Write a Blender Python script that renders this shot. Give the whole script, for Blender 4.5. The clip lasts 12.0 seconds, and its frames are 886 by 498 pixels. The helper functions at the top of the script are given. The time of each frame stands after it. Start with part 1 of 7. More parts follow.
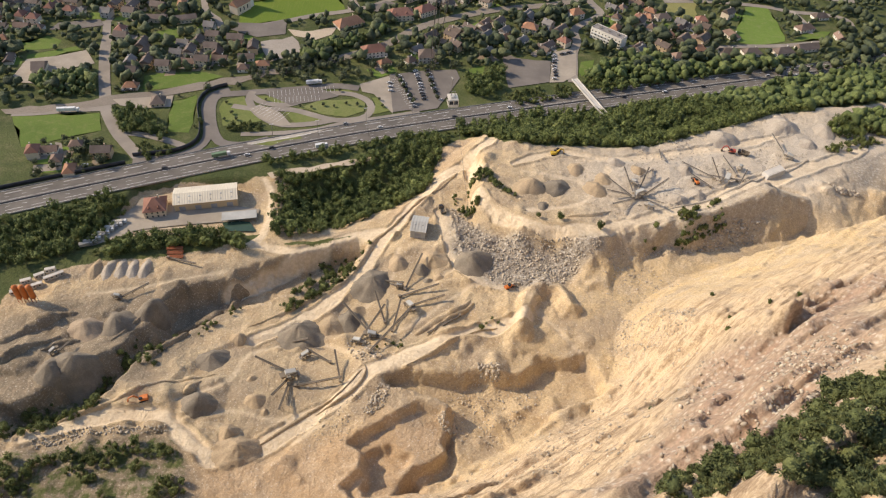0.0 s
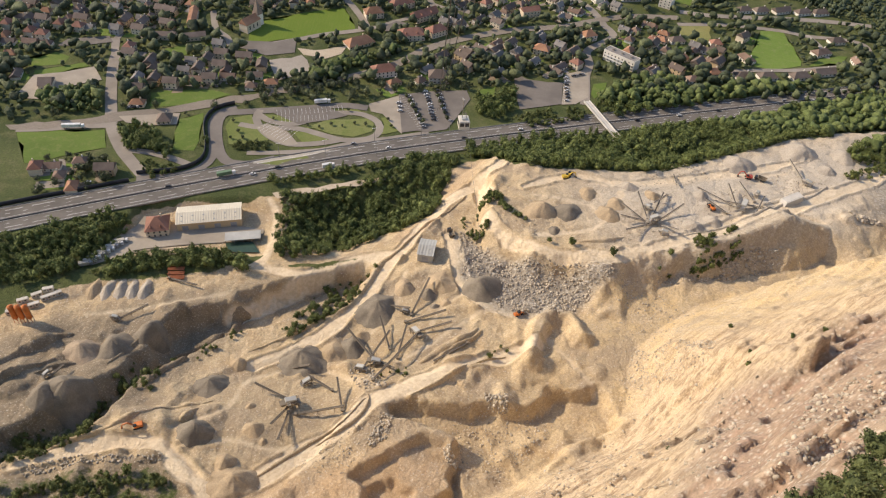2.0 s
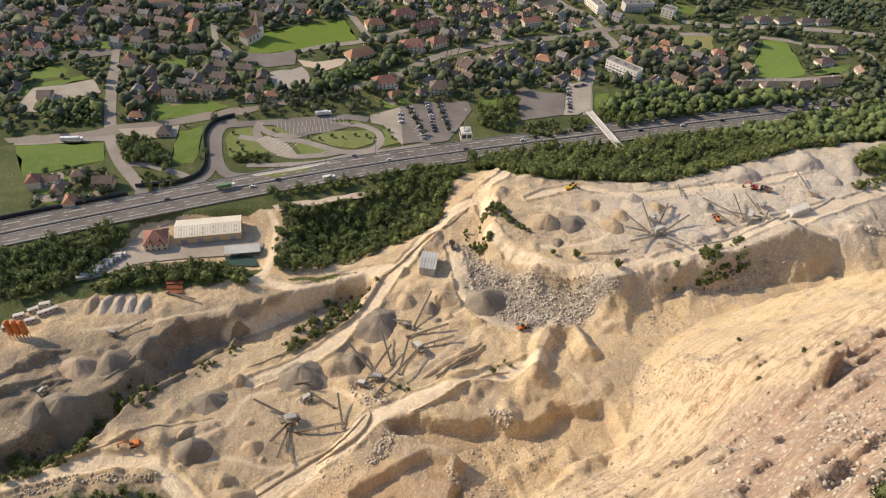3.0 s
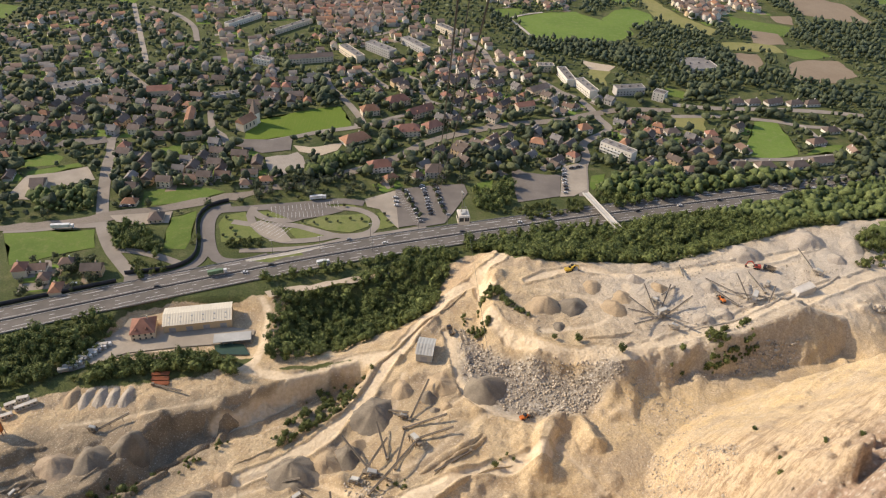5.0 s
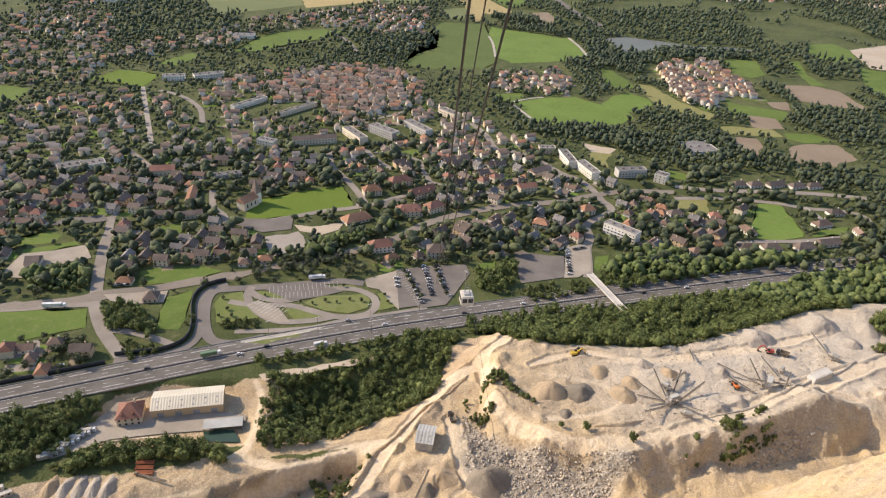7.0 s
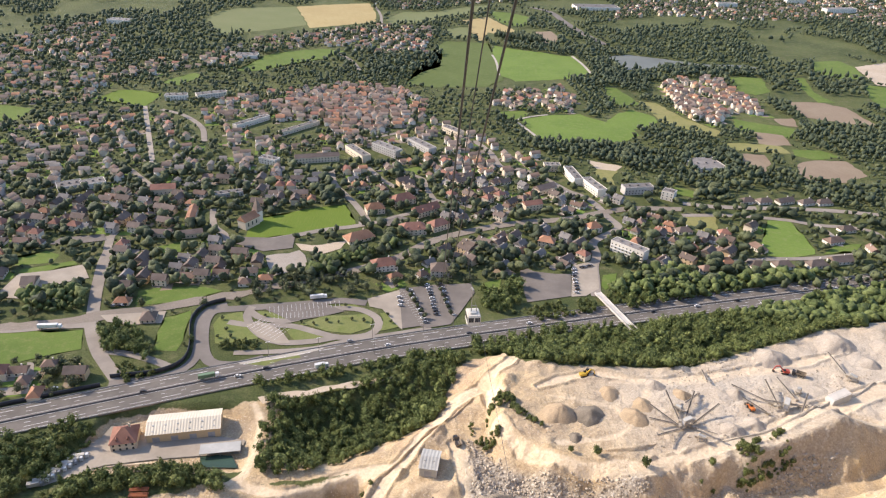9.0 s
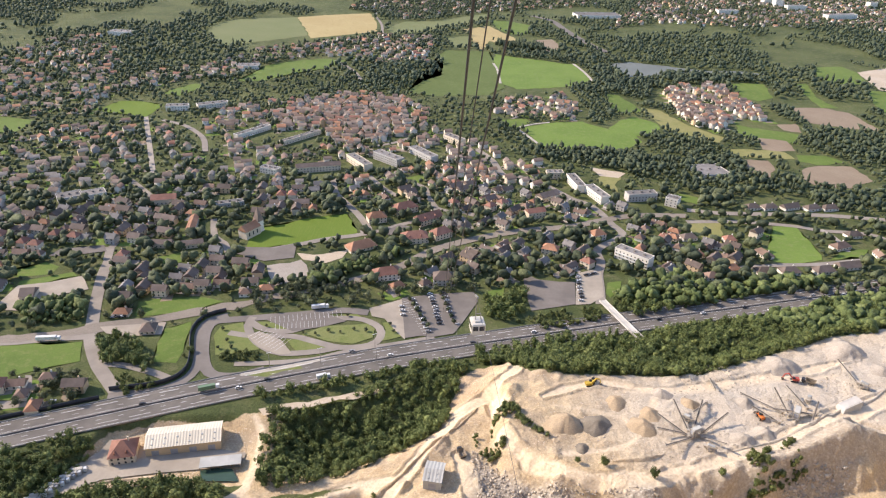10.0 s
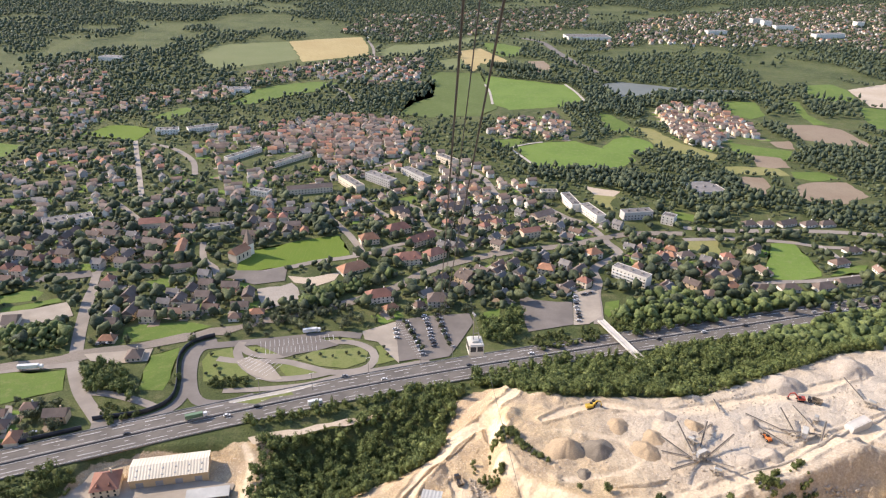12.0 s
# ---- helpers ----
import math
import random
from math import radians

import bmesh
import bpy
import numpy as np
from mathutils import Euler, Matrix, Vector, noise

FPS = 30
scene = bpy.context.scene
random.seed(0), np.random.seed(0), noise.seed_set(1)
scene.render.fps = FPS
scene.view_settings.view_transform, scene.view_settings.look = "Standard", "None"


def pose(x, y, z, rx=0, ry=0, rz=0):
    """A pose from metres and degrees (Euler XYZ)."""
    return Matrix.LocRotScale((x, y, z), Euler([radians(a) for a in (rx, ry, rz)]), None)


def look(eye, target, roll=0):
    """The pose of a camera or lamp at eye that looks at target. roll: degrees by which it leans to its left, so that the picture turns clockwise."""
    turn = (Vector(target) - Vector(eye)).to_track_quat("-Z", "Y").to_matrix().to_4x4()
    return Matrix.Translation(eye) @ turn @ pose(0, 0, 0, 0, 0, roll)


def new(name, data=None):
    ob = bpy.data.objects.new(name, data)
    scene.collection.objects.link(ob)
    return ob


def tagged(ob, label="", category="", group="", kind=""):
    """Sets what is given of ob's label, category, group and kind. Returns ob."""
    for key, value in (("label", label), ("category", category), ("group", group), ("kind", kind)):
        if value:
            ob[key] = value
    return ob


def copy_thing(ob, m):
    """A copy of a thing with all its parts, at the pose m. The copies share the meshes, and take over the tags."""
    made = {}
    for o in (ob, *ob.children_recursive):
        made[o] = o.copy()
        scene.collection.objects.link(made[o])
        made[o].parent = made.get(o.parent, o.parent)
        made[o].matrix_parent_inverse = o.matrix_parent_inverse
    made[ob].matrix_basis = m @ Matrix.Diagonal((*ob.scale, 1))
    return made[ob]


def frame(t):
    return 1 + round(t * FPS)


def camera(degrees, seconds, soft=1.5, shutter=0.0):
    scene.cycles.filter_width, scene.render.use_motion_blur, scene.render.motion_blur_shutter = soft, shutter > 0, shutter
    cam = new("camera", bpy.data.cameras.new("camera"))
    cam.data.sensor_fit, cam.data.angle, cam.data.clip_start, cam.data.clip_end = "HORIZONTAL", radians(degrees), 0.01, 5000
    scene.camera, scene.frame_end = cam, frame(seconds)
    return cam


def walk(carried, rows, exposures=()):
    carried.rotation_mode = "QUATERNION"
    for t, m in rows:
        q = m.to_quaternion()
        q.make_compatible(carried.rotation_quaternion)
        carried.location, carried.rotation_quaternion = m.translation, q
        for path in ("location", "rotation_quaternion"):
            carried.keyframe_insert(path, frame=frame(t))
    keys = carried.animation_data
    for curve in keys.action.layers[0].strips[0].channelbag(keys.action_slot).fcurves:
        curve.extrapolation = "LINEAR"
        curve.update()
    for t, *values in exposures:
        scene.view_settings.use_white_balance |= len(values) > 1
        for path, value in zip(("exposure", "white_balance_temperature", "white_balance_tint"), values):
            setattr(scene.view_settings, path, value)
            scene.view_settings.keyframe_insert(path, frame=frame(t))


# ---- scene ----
# ---- camera ----
cam = camera(63.59, 12.0, 1.2)
# seconds, eye, pitch from straight down, roll, heading
PATH = [
    (0, (0.000, 0.000, 325.000), 45.341, 3.748, -2.474),
    (0.5, (0.003, 2.760, 323.362), 45.444, 3.961, -2.561),
    (1, (0.005, 5.502, 321.720), 45.839, 4.163, -2.452),
    (1.5, (0.008, 8.227, 320.075), 46.652, 4.106, -2.021),
    (2, (0.010, 10.935, 318.427), 46.867, 3.891, -1.491),
    (2.5, (0.013, 13.625, 316.775), 46.967, 3.685, -1.309),
    (4.5, (0.024, 24.214, 310.134), 52.616, 2.714, -1.066),
    (5, (0.026, 26.818, 308.466), 54.261, 2.684, -1.087),
    (5.5, (0.029, 29.405, 306.794), 56.185, 2.750, -1.010),
    (6, (0.031, 31.975, 305.118), 58.225, 2.775, -0.886),
    (6.5, (0.034, 34.527, 303.440), 60.145, 2.781, -0.655),
    (8.5, (0.044, 44.564, 296.691), 61.413, 2.518, -0.382),
    (9, (0.047, 47.030, 294.996), 62.301, 2.309, -0.151),
    (9.5, (0.050, 49.479, 293.297), 62.641, 2.071, 0.055),
    (10, (0.052, 51.911, 291.595), 63.046, 1.771, 0.107),
    (10.5, (0.055, 54.325, 289.889), 63.527, 1.530, 0.101),
    (11, (0.058, 56.722, 288.180), 63.997, 1.290, 0.002),
    (11.5, (0.060, 59.102, 286.468), 64.408, 1.177, -0.138),
    (12, (0.063, 61.464, 284.752), 64.901, 1.278, -0.379),
]
walk(cam, [(t, pose(*eye, pitch, 0, yaw) @ pose(0, 0, 0, 0, 0, roll)) for t, eye, pitch, roll, yaw in PATH],
     [(0, 0.35, 6750, 14), (4.5, 0.35, 6750, 14), (6.5, 0.45, 6650, 15), (8.5, 0.74, 6350, 17), (12, 0.84, 6250, 18)])

# ---- light ----
SUN_EL, SUN_AZ = radians(33), radians(-72)      # azimuth clockwise from +y
world = bpy.data.worlds.new("sky")
scene.world = world
world.use_nodes = True
wn = world.node_tree.nodes
sky = wn.new("ShaderNodeTexSky")
sky.sky_type = "NISHITA"
sky.sun_disc = False
sky.sun_elevation = SUN_EL
sky.sun_rotation = SUN_AZ
sky.altitude = 500
wn["Background"].inputs[1].default_value = 0.165
world.node_tree.links.new(sky.outputs[0], wn["Background"].inputs[0])
sun = new("sun", bpy.data.lights.new("sun", "SUN"))
sun.data.energy = 3.9
sun.data.angle = radians(0.53)
sun.data.color = (1.0, 0.865, 0.66)
sun_way = Vector((math.sin(SUN_AZ) * math.cos(SUN_EL), math.cos(SUN_AZ) * math.cos(SUN_EL), math.sin(SUN_EL)))
sun.matrix_world = look(sun_way * 900, (0, 0, 0))

# ---- materials ----
def material(name, build, rough=0.9):
    m = bpy.data.materials.new(name)
    m.use_nodes = True
    nt = m.node_tree
    bsdf = nt.nodes["Principled BSDF"]
    bsdf.inputs["Roughness"].default_value = rough
    bsdf.inputs["Specular IOR Level"].default_value = 0.25
    build(nt, bsdf)
    return m


def node(nt, kind, **values):
    n = nt.nodes.new(kind)
    for key, value in values.items():
        n.inputs[key].default_value = value
    return n


def ramp(nt, source, stops):
    r = nt.nodes.new("ShaderNodeValToRGB")
    el = r.color_ramp.elements
    while len(el) < len(stops):
        el.new(0.5)
    for e, (at, colour) in zip(el, stops):
        e.position = at
        e.color = (*colour, 1) if len(colour) == 3 else colour
    nt.links.new(source, r.inputs[0])
    return r.outputs[0]


def grey_ramp(nt, source, lo, hi):
    return ramp(nt, source, [(lo, (0, 0, 0)), (hi, (1, 1, 1))])


def mixed(nt, fac, a, b, blend="MIX"):
    n = nt.nodes.new("ShaderNodeMix")
    n.data_type = "RGBA"
    n.blend_type = blend
    for slot, value in ((0, fac), (6, a), (7, b)):
        if isinstance(value, (int, float)):
            n.inputs[slot].default_value = value
        elif isinstance(value, tuple):
            n.inputs[slot].default_value = (*value, 1)
        else:
            nt.links.new(value, n.inputs[slot])
    return n.outputs[2]


def noise_at(nt, scale, detail=4.0, rough=0.6, coord=None, stretch=None):
    if coord is None:
        coord = nt.nodes.new("ShaderNodeNewGeometry").outputs["Position"]
    if stretch:
        mp = nt.nodes.new("ShaderNodeMapping")
        mp.inputs["Scale"].default_value = stretch[:3]
        if len(stretch) > 3:
            mp.vector_type = "TEXTURE"
            mp.inputs["Scale"].default_value = [1 / v for v in stretch[:3]]
            mp.inputs["Rotation"].default_value = (0, 0, stretch[3])
        nt.links.new(coord, mp.inputs[0])
        coord = mp.outputs[0]
    n = node(nt, "ShaderNodeTexNoise", Scale=scale, Detail=detail, Roughness=rough)
    nt.links.new(coord, n.inputs["Vector"])
    return n.outputs["Fac"]


def bumped(nt, bsdf, source, strength, distance):
    b = node(nt, "ShaderNodeBump", Strength=strength, Distance=distance)
    nt.links.new(source, b.inputs["Height"])
    nt.links.new(b.outputs[0], bsdf.inputs["Normal"])


def plain(name, colour, rough=0.7, spread=0.25, scale=0.6, metal=0.0, per_object=0.0, per_island=0.0):
    """A surface of one colour with grain and stains, at two scales."""
    def build(nt, bsdf):
        dark = tuple(c * (1 - spread) for c in colour)
        light = tuple(min(1, c * (1 + spread * 0.6)) for c in colour)
        big = noise_at(nt, scale * 0.25, 3)
        fine = noise_at(nt, scale * 3, 4)
        c = mixed(nt, grey_ramp(nt, big, 0.35, 0.68), dark, light)
        c = mixed(nt, grey_ramp(nt, fine, 0.3, 0.75), c, mixed(nt, 0.5, c, dark))
        for amount, kind, socket in ((per_object, "ShaderNodeObjectInfo", "Random"), (per_island, "ShaderNodeNewGeometry", "Random Per Island")):
            if amount:
                r = nt.nodes.new(kind).outputs[socket]
                v = ramp(nt, r, [(0.0, (1 - amount,) * 3), (1.0, (1 + amount,) * 3)])
                c = mixed(nt, 1.0, c, v, "MULTIPLY")
        nt.links.new(c, bsdf.inputs["Base Color"])
        bsdf.inputs["Metallic"].default_value = metal
        bumped(nt, bsdf, fine, 0.3, 0.05)
    return material(name, build, rough)


def split_attribute(nt, name):
    a = nt.nodes.new("ShaderNodeAttribute")
    a.attribute_name = name
    sep = nt.nodes.new("ShaderNodeSeparateColor")
    nt.links.new(a.outputs["Color"], sep.inputs[0])
    return sep.outputs


def stone_cells(nt, scale, stretch=None):
    v = nt.nodes.new("ShaderNodeTexVoronoi")
    v.inputs["Scale"].default_value = scale
    where = nt.nodes.new("ShaderNodeNewGeometry").outputs["Position"]
    if stretch:
        mp = nt.nodes.new("ShaderNodeMapping")
        mp.inputs["Scale"].default_value = stretch[:3]
        mp.inputs["Rotation"].default_value = stretch[3:]
        nt.links.new(where, mp.inputs[0])
        where = mp.outputs[0]
    nt.links.new(where, v.inputs["Vector"])
    return v.outputs["Distance"], v.outputs["Color"]


def ground_build(nt, bsdf):
    zone, tone = split_attribute(nt, "zone"), split_attribute(nt, "tone")
    big, mid, fine = noise_at(nt, 0.012, 4), noise_at(nt, 0.09, 5), noise_at(nt, 0.7, 5, 0.7)
    # meadow and garden earth
    grass = mixed(nt, grey_ramp(nt, big, 0.38, 0.62), (0.085, 0.105, 0.032), (0.15, 0.165, 0.055))
    grass = mixed(nt, grey_ramp(nt, mid, 0.5, 0.72), grass, (0.20, 0.185, 0.085))
    grass = mixed(nt, grey_ramp(nt, fine, 0.35, 0.7), mixed(nt, 0.55, grass, (0.02, 0.03, 0.01)), grass)
    # sand, from tan through ochre and brown to the pale dust of the plateau
    sand = mixed(nt, grey_ramp(nt, big, 0.36, 0.64), (0.60, 0.445, 0.245), (0.71, 0.555, 0.345))
    sand = mixed(nt, grey_ramp(nt, mid, 0.44, 0.64), sand, (0.50, 0.36, 0.20))
    sand = mixed(nt, zone["Blue"], sand, mixed(nt, grey_ramp(nt, mid, 0.35, 0.65), (0.65, 0.475, 0.245), (0.61, 0.475, 0.30)))
    sand = mixed(nt, tone["Blue"], sand, mixed(nt, grey_ramp(nt, mid, 0.4, 0.62), (0.50, 0.34, 0.19), (0.58, 0.42, 0.26)))
    sand = mixed(nt, tone["Red"], sand, mixed(nt, grey_ramp(nt, mid, 0.38, 0.66), (0.60, 0.52, 0.405), (0.46, 0.385, 0.285)))
    patch = noise_at(nt, 0.03, 5, 0.65)
    sand = mixed(nt, grey_ramp(nt, patch, 0.5, 0.6), sand, mixed(nt, 0.62, sand, (0.36, 0.285, 0.20)))
    dirt = split_attribute(nt, "dirt")
    sand = mixed(nt, dirt["Red"], sand, mixed(nt, grey_ramp(nt, mid, 0.36, 0.62), (0.17, 0.14, 0.095), (0.30, 0.24, 0.16)))
    streak = noise_at(nt, 0.16, 6, 0.75, None, (0.22, 1.6, 0.5, 0.56))
    sand = mixed(nt, grey_ramp(nt, streak, 0.46, 0.62), sand, mixed(nt, 0.25, sand, (0.34, 0.25, 0.16)))
    sand = mixed(nt, grey_ramp(nt, fine, 0.42, 0.62), mixed(nt, 0.3, sand, (0.30, 0.22, 0.145)), sand)
    near, tint = stone_cells(nt, 0.55)
    bits = grey_ramp(nt, near, 0.16, 0.24)
    sand = mixed(nt, bits, mixed(nt, 0.5, sand, mixed(nt, grey_ramp(nt, mid, 0.4, 0.6), (0.24, 0.18, 0.12), (0.78, 0.70, 0.58))), sand)
    pale = nt.nodes.new("ShaderNodeMath")
    pale.operation = "MULTIPLY"
    pale.inputs[1].default_value = 0.5
    nt.links.new(tone["Red"], pale.inputs[0])
    sand = mixed(nt, pale.outputs[0], sand, (0.62, 0.54, 0.425))
    # bedded stone of the worked face
    bed = noise_at(nt, 0.30, 7, 0.8, None, (0.13, 1.0, 0.5, 0.56))
    beds = mixed(nt, grey_ramp(nt, bed, 0.41, 0.54), (0.24, 0.16, 0.10), (0.62, 0.475, 0.315))
    sand = mixed(nt, dirt["Blue"], sand, mixed(nt, 0.75, sand, beds))
    grain = noise_at(nt, 0.95, 5, 0.8)
    sand = mixed(nt, grey_ramp(nt, grain, 0.38, 0.49), mixed(nt, 0.32, sand, (0.20, 0.14, 0.085)), sand)
    sand = mixed(nt, grey_ramp(nt, grain, 0.55, 0.64), sand, mixed(nt, 0.3, sand, (0.92, 0.80, 0.62)))
    rut = noise_at(nt, 0.5, 4, 0.6)
    sand = mixed(nt, dirt["Green"], sand, mixed(nt, 0.8, sand, mixed(nt, grey_ramp(nt, rut, 0.38, 0.62), (0.66, 0.52, 0.345), (0.79, 0.65, 0.455))))
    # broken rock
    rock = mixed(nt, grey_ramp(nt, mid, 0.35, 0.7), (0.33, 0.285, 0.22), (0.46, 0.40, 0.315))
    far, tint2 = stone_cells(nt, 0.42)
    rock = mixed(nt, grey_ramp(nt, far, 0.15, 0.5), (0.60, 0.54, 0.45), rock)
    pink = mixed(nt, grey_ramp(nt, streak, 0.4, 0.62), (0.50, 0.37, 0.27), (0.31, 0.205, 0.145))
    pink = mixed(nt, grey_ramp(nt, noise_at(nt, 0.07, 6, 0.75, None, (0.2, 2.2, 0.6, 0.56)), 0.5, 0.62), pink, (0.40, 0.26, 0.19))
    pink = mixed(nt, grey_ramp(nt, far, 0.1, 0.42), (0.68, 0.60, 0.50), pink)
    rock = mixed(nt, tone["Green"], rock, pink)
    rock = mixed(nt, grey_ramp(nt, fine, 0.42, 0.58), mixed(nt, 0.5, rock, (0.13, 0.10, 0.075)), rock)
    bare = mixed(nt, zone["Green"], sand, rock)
    edge = nt.nodes.new("ShaderNodeMath")
    edge.operation = "ADD"
    wob = nt.nodes.new("ShaderNodeMath")
    wob.operation = "MULTIPLY_ADD"
    wob.inputs[1].default_value, wob.inputs[2].default_value = 0.9, -0.45
    nt.links.new(noise_at(nt, 0.16, 5, 0.7), wob.inputs[0])
    nt.links.new(wob.outputs[0], edge.inputs[0])
    nt.links.new(zone["Red"], edge.inputs[1])
    c = mixed(nt, grey_ramp(nt, edge.outputs[0], 0.44, 0.56), grass, bare)
    nt.links.new(c, bsdf.inputs["Base Color"])
    h = nt.nodes.new("ShaderNodeMath")
    h2 = nt.nodes.new("ShaderNodeMath")
    h3 = nt.nodes.new("ShaderNodeMath")
    nt.links.new(noise_at(nt, 0.35, 6, 0.7), h.inputs[0])
    grooves = nt.nodes.new("ShaderNodeMath")
    grooves.operation = "MULTIPLY"
    nt.links.new(streak, grooves.inputs[0])
    nt.links.new(dirt["Blue"], grooves.inputs[1])
    nt.links.new(grooves.outputs[0], h.inputs[1])
    nt.links.new(h.outputs[0], h2.inputs[0])
    nt.links.new(fine, h2.inputs[1])
    h3.operation = "MULTIPLY_ADD"
    nt.links.new(bed, h3.inputs[0])
    nt.links.new(dirt["Blue"], h3.inputs[1])
    nt.links.new(h2.outputs[0], h3.inputs[2])
    bumped(nt, bsdf, h3.outputs[0], 0.7, 0.9)


GROUND = material("ground", ground_build, 0.95)
ASPHALT = plain("asphalt", (0.165, 0.145, 0.122), 0.85, 0.25, 0.25)


def field_material(name, a, b, c, scale=0.05, stretch=None):
    def build(nt, bsdf):
        big, mid, fine = noise_at(nt, scale * 0.4, 3), noise_at(nt, scale * 3, 5, 0.65, None, stretch), noise_at(nt, 0.9, 4, 0.7)
        col = mixed(nt, grey_ramp(nt, big, 0.35, 0.65), a, b)
        col = mixed(nt, grey_ramp(nt, mid, 0.5, 0.75), col, c)
        col = mixed(nt, grey_ramp(nt, fine, 0.3, 0.7), mixed(nt, 0.4, col, tuple(v * 0.4 for v in a)), col)
        nt.links.new(col, bsdf.inputs["Base Color"])
        bumped(nt, bsdf, fine, 0.5, 0.3)
    return material(name, build, 0.95)


FIELDS = {
    "meadow": field_material("meadow", (0.11, 0.165, 0.03), (0.15, 0.21, 0.04), (0.20, 0.215, 0.07)),
    "bright": field_material("bright_meadow", (0.135, 0.205, 0.036), (0.17, 0.245, 0.046), (0.21, 0.25, 0.08)),
    "deep": field_material("clover_field", (0.105, 0.14, 0.034), (0.125, 0.16, 0.042), (0.16, 0.18, 0.065)),
    "pitch": field_material("mown_pitch", (0.125, 0.185, 0.02), (0.15, 0.21, 0.026), (0.17, 0.21, 0.04), 0.05, (4, 0.3, 1)),
    "verge": field_material("verge_grass", (0.16, 0.19, 0.05), (0.21, 0.22, 0.08), (0.13, 0.17, 0.04)),
    "dry": field_material("dry_meadow", (0.25, 0.24, 0.08), (0.30, 0.27, 0.11), (0.18, 0.20, 0.06)),
    "olive": field_material("young_crop", (0.17, 0.19, 0.075), (0.20, 0.21, 0.09), (0.16, 0.19, 0.06), 0.03, (0.4, 6, 1, 0.3)),
    "wheat": field_material("ripe_wheat", (0.42, 0.32, 0.14), (0.47, 0.37, 0.17), (0.34, 0.27, 0.11), 0.03, (6, 0.3, 1, 0.4)),
    "plough": field_material("ploughed_earth", (0.27, 0.20, 0.135), (0.32, 0.25, 0.17), (0.24, 0.19, 0.12), 0.04, (5, 0.4, 1, 0.5)),
    "sand": field_material("bare_sand", (0.50, 0.40, 0.28), (0.58, 0.48, 0.36), (0.45, 0.37, 0.27)),
    "pitch2": field_material("clay_court", (0.36, 0.31, 0.25), (0.40, 0.35, 0.29), (0.33, 0.29, 0.23)),
    "lot": plain("lot_asphalt", (0.19, 0.165, 0.14), 0.9, 0.22, 0.2),
    "pale": plain("pale_concrete", (0.37, 0.315, 0.245), 0.9, 0.22, 0.2),
    "rail": field_material("rail_ballast", (0.24, 0.20, 0.16), (0.30, 0.25, 0.20), (0.20, 0.19, 0.12), 0.05, (1, 8, 1, -0.2)),
    "pond": plain("pond_water", (0.05, 0.085, 0.06), 0.15, 0.2, 0.3),
    "water": plain("river_water", (0.17, 0.18, 0.155), 0.65, 0.15, 0.05),
}
ROADS = {
    "street": plain("street_asphalt", (0.29, 0.25, 0.205), 0.9, 0.2, 0.2),
    "ramp": plain("ramp_asphalt", (0.20, 0.175, 0.15), 0.9, 0.2, 0.2),
    "path": plain("path_gravel", (0.46, 0.41, 0.34), 0.95, 0.2, 0.3),
    "track": plain("track_gravel", (0.38, 0.33, 0.27), 0.95, 0.2, 0.3),
    "railway": FIELDS["rail"],
}


def leaf_material(name, a, b, c):
    def build(nt, bsdf):
        r = nt.nodes.new("ShaderNodeNewGeometry").outputs["Random Per Island"]
        col = ramp(nt, r, [(0.0, a), (0.5, b), (1.0, c)])
        o = nt.nodes.new("ShaderNodeObjectInfo").outputs["Random"]
        col = mixed(nt, 1.0, col, ramp(nt, o, [(0.0, (0.75, 0.8, 0.8)), (1.0, (1.25, 1.2, 1.1))]), "MULTIPLY")
        # near-black noise in the leaf colour stands for shaded crevices among the leaves
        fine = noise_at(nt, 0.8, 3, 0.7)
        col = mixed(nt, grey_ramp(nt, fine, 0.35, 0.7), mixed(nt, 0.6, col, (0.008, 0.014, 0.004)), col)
        nt.links.new(col, bsdf.inputs["Base Color"])
        bumped(nt, bsdf, noise_at(nt, 1.6, 3, 0.7), 1.0, 0.6)
    return material(name, build, 0.75)


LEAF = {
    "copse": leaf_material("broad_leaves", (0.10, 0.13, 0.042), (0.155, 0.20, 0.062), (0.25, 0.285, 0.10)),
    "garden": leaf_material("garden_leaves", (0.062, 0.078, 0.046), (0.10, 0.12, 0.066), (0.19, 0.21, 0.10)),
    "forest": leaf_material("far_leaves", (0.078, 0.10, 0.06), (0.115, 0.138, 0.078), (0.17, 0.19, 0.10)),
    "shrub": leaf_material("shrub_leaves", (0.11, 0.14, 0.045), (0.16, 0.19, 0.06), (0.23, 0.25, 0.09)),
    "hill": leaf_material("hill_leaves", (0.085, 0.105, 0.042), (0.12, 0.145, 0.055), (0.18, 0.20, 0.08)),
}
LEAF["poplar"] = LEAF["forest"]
BARK = plain("bark", (0.16, 0.12, 0.085), 0.9, 0.3, 2)
WALLS = [plain("render_" + n, c, 0.85, 0.12, 0.3, per_object=0.1) for n, c in (("white", (0.72, 0.67, 0.58)), ("cream", (0.68, 0.58, 0.44)), ("grey", (0.50, 0.47, 0.43)), ("ochre", (0.62, 0.46, 0.28)))]
ROOFS = [plain("roof_" + n, c, 0.85, 0.25, 0.5, per_object=0.2) for n, c in (("orange", (0.37, 0.195, 0.115)), ("brown", (0.17, 0.13, 0.105)), ("red", (0.30, 0.15, 0.105)), ("grey", (0.22, 0.20, 0.18)), ("rust", (0.23, 0.155, 0.115)), ("pale", (0.28, 0.215, 0.17)))]
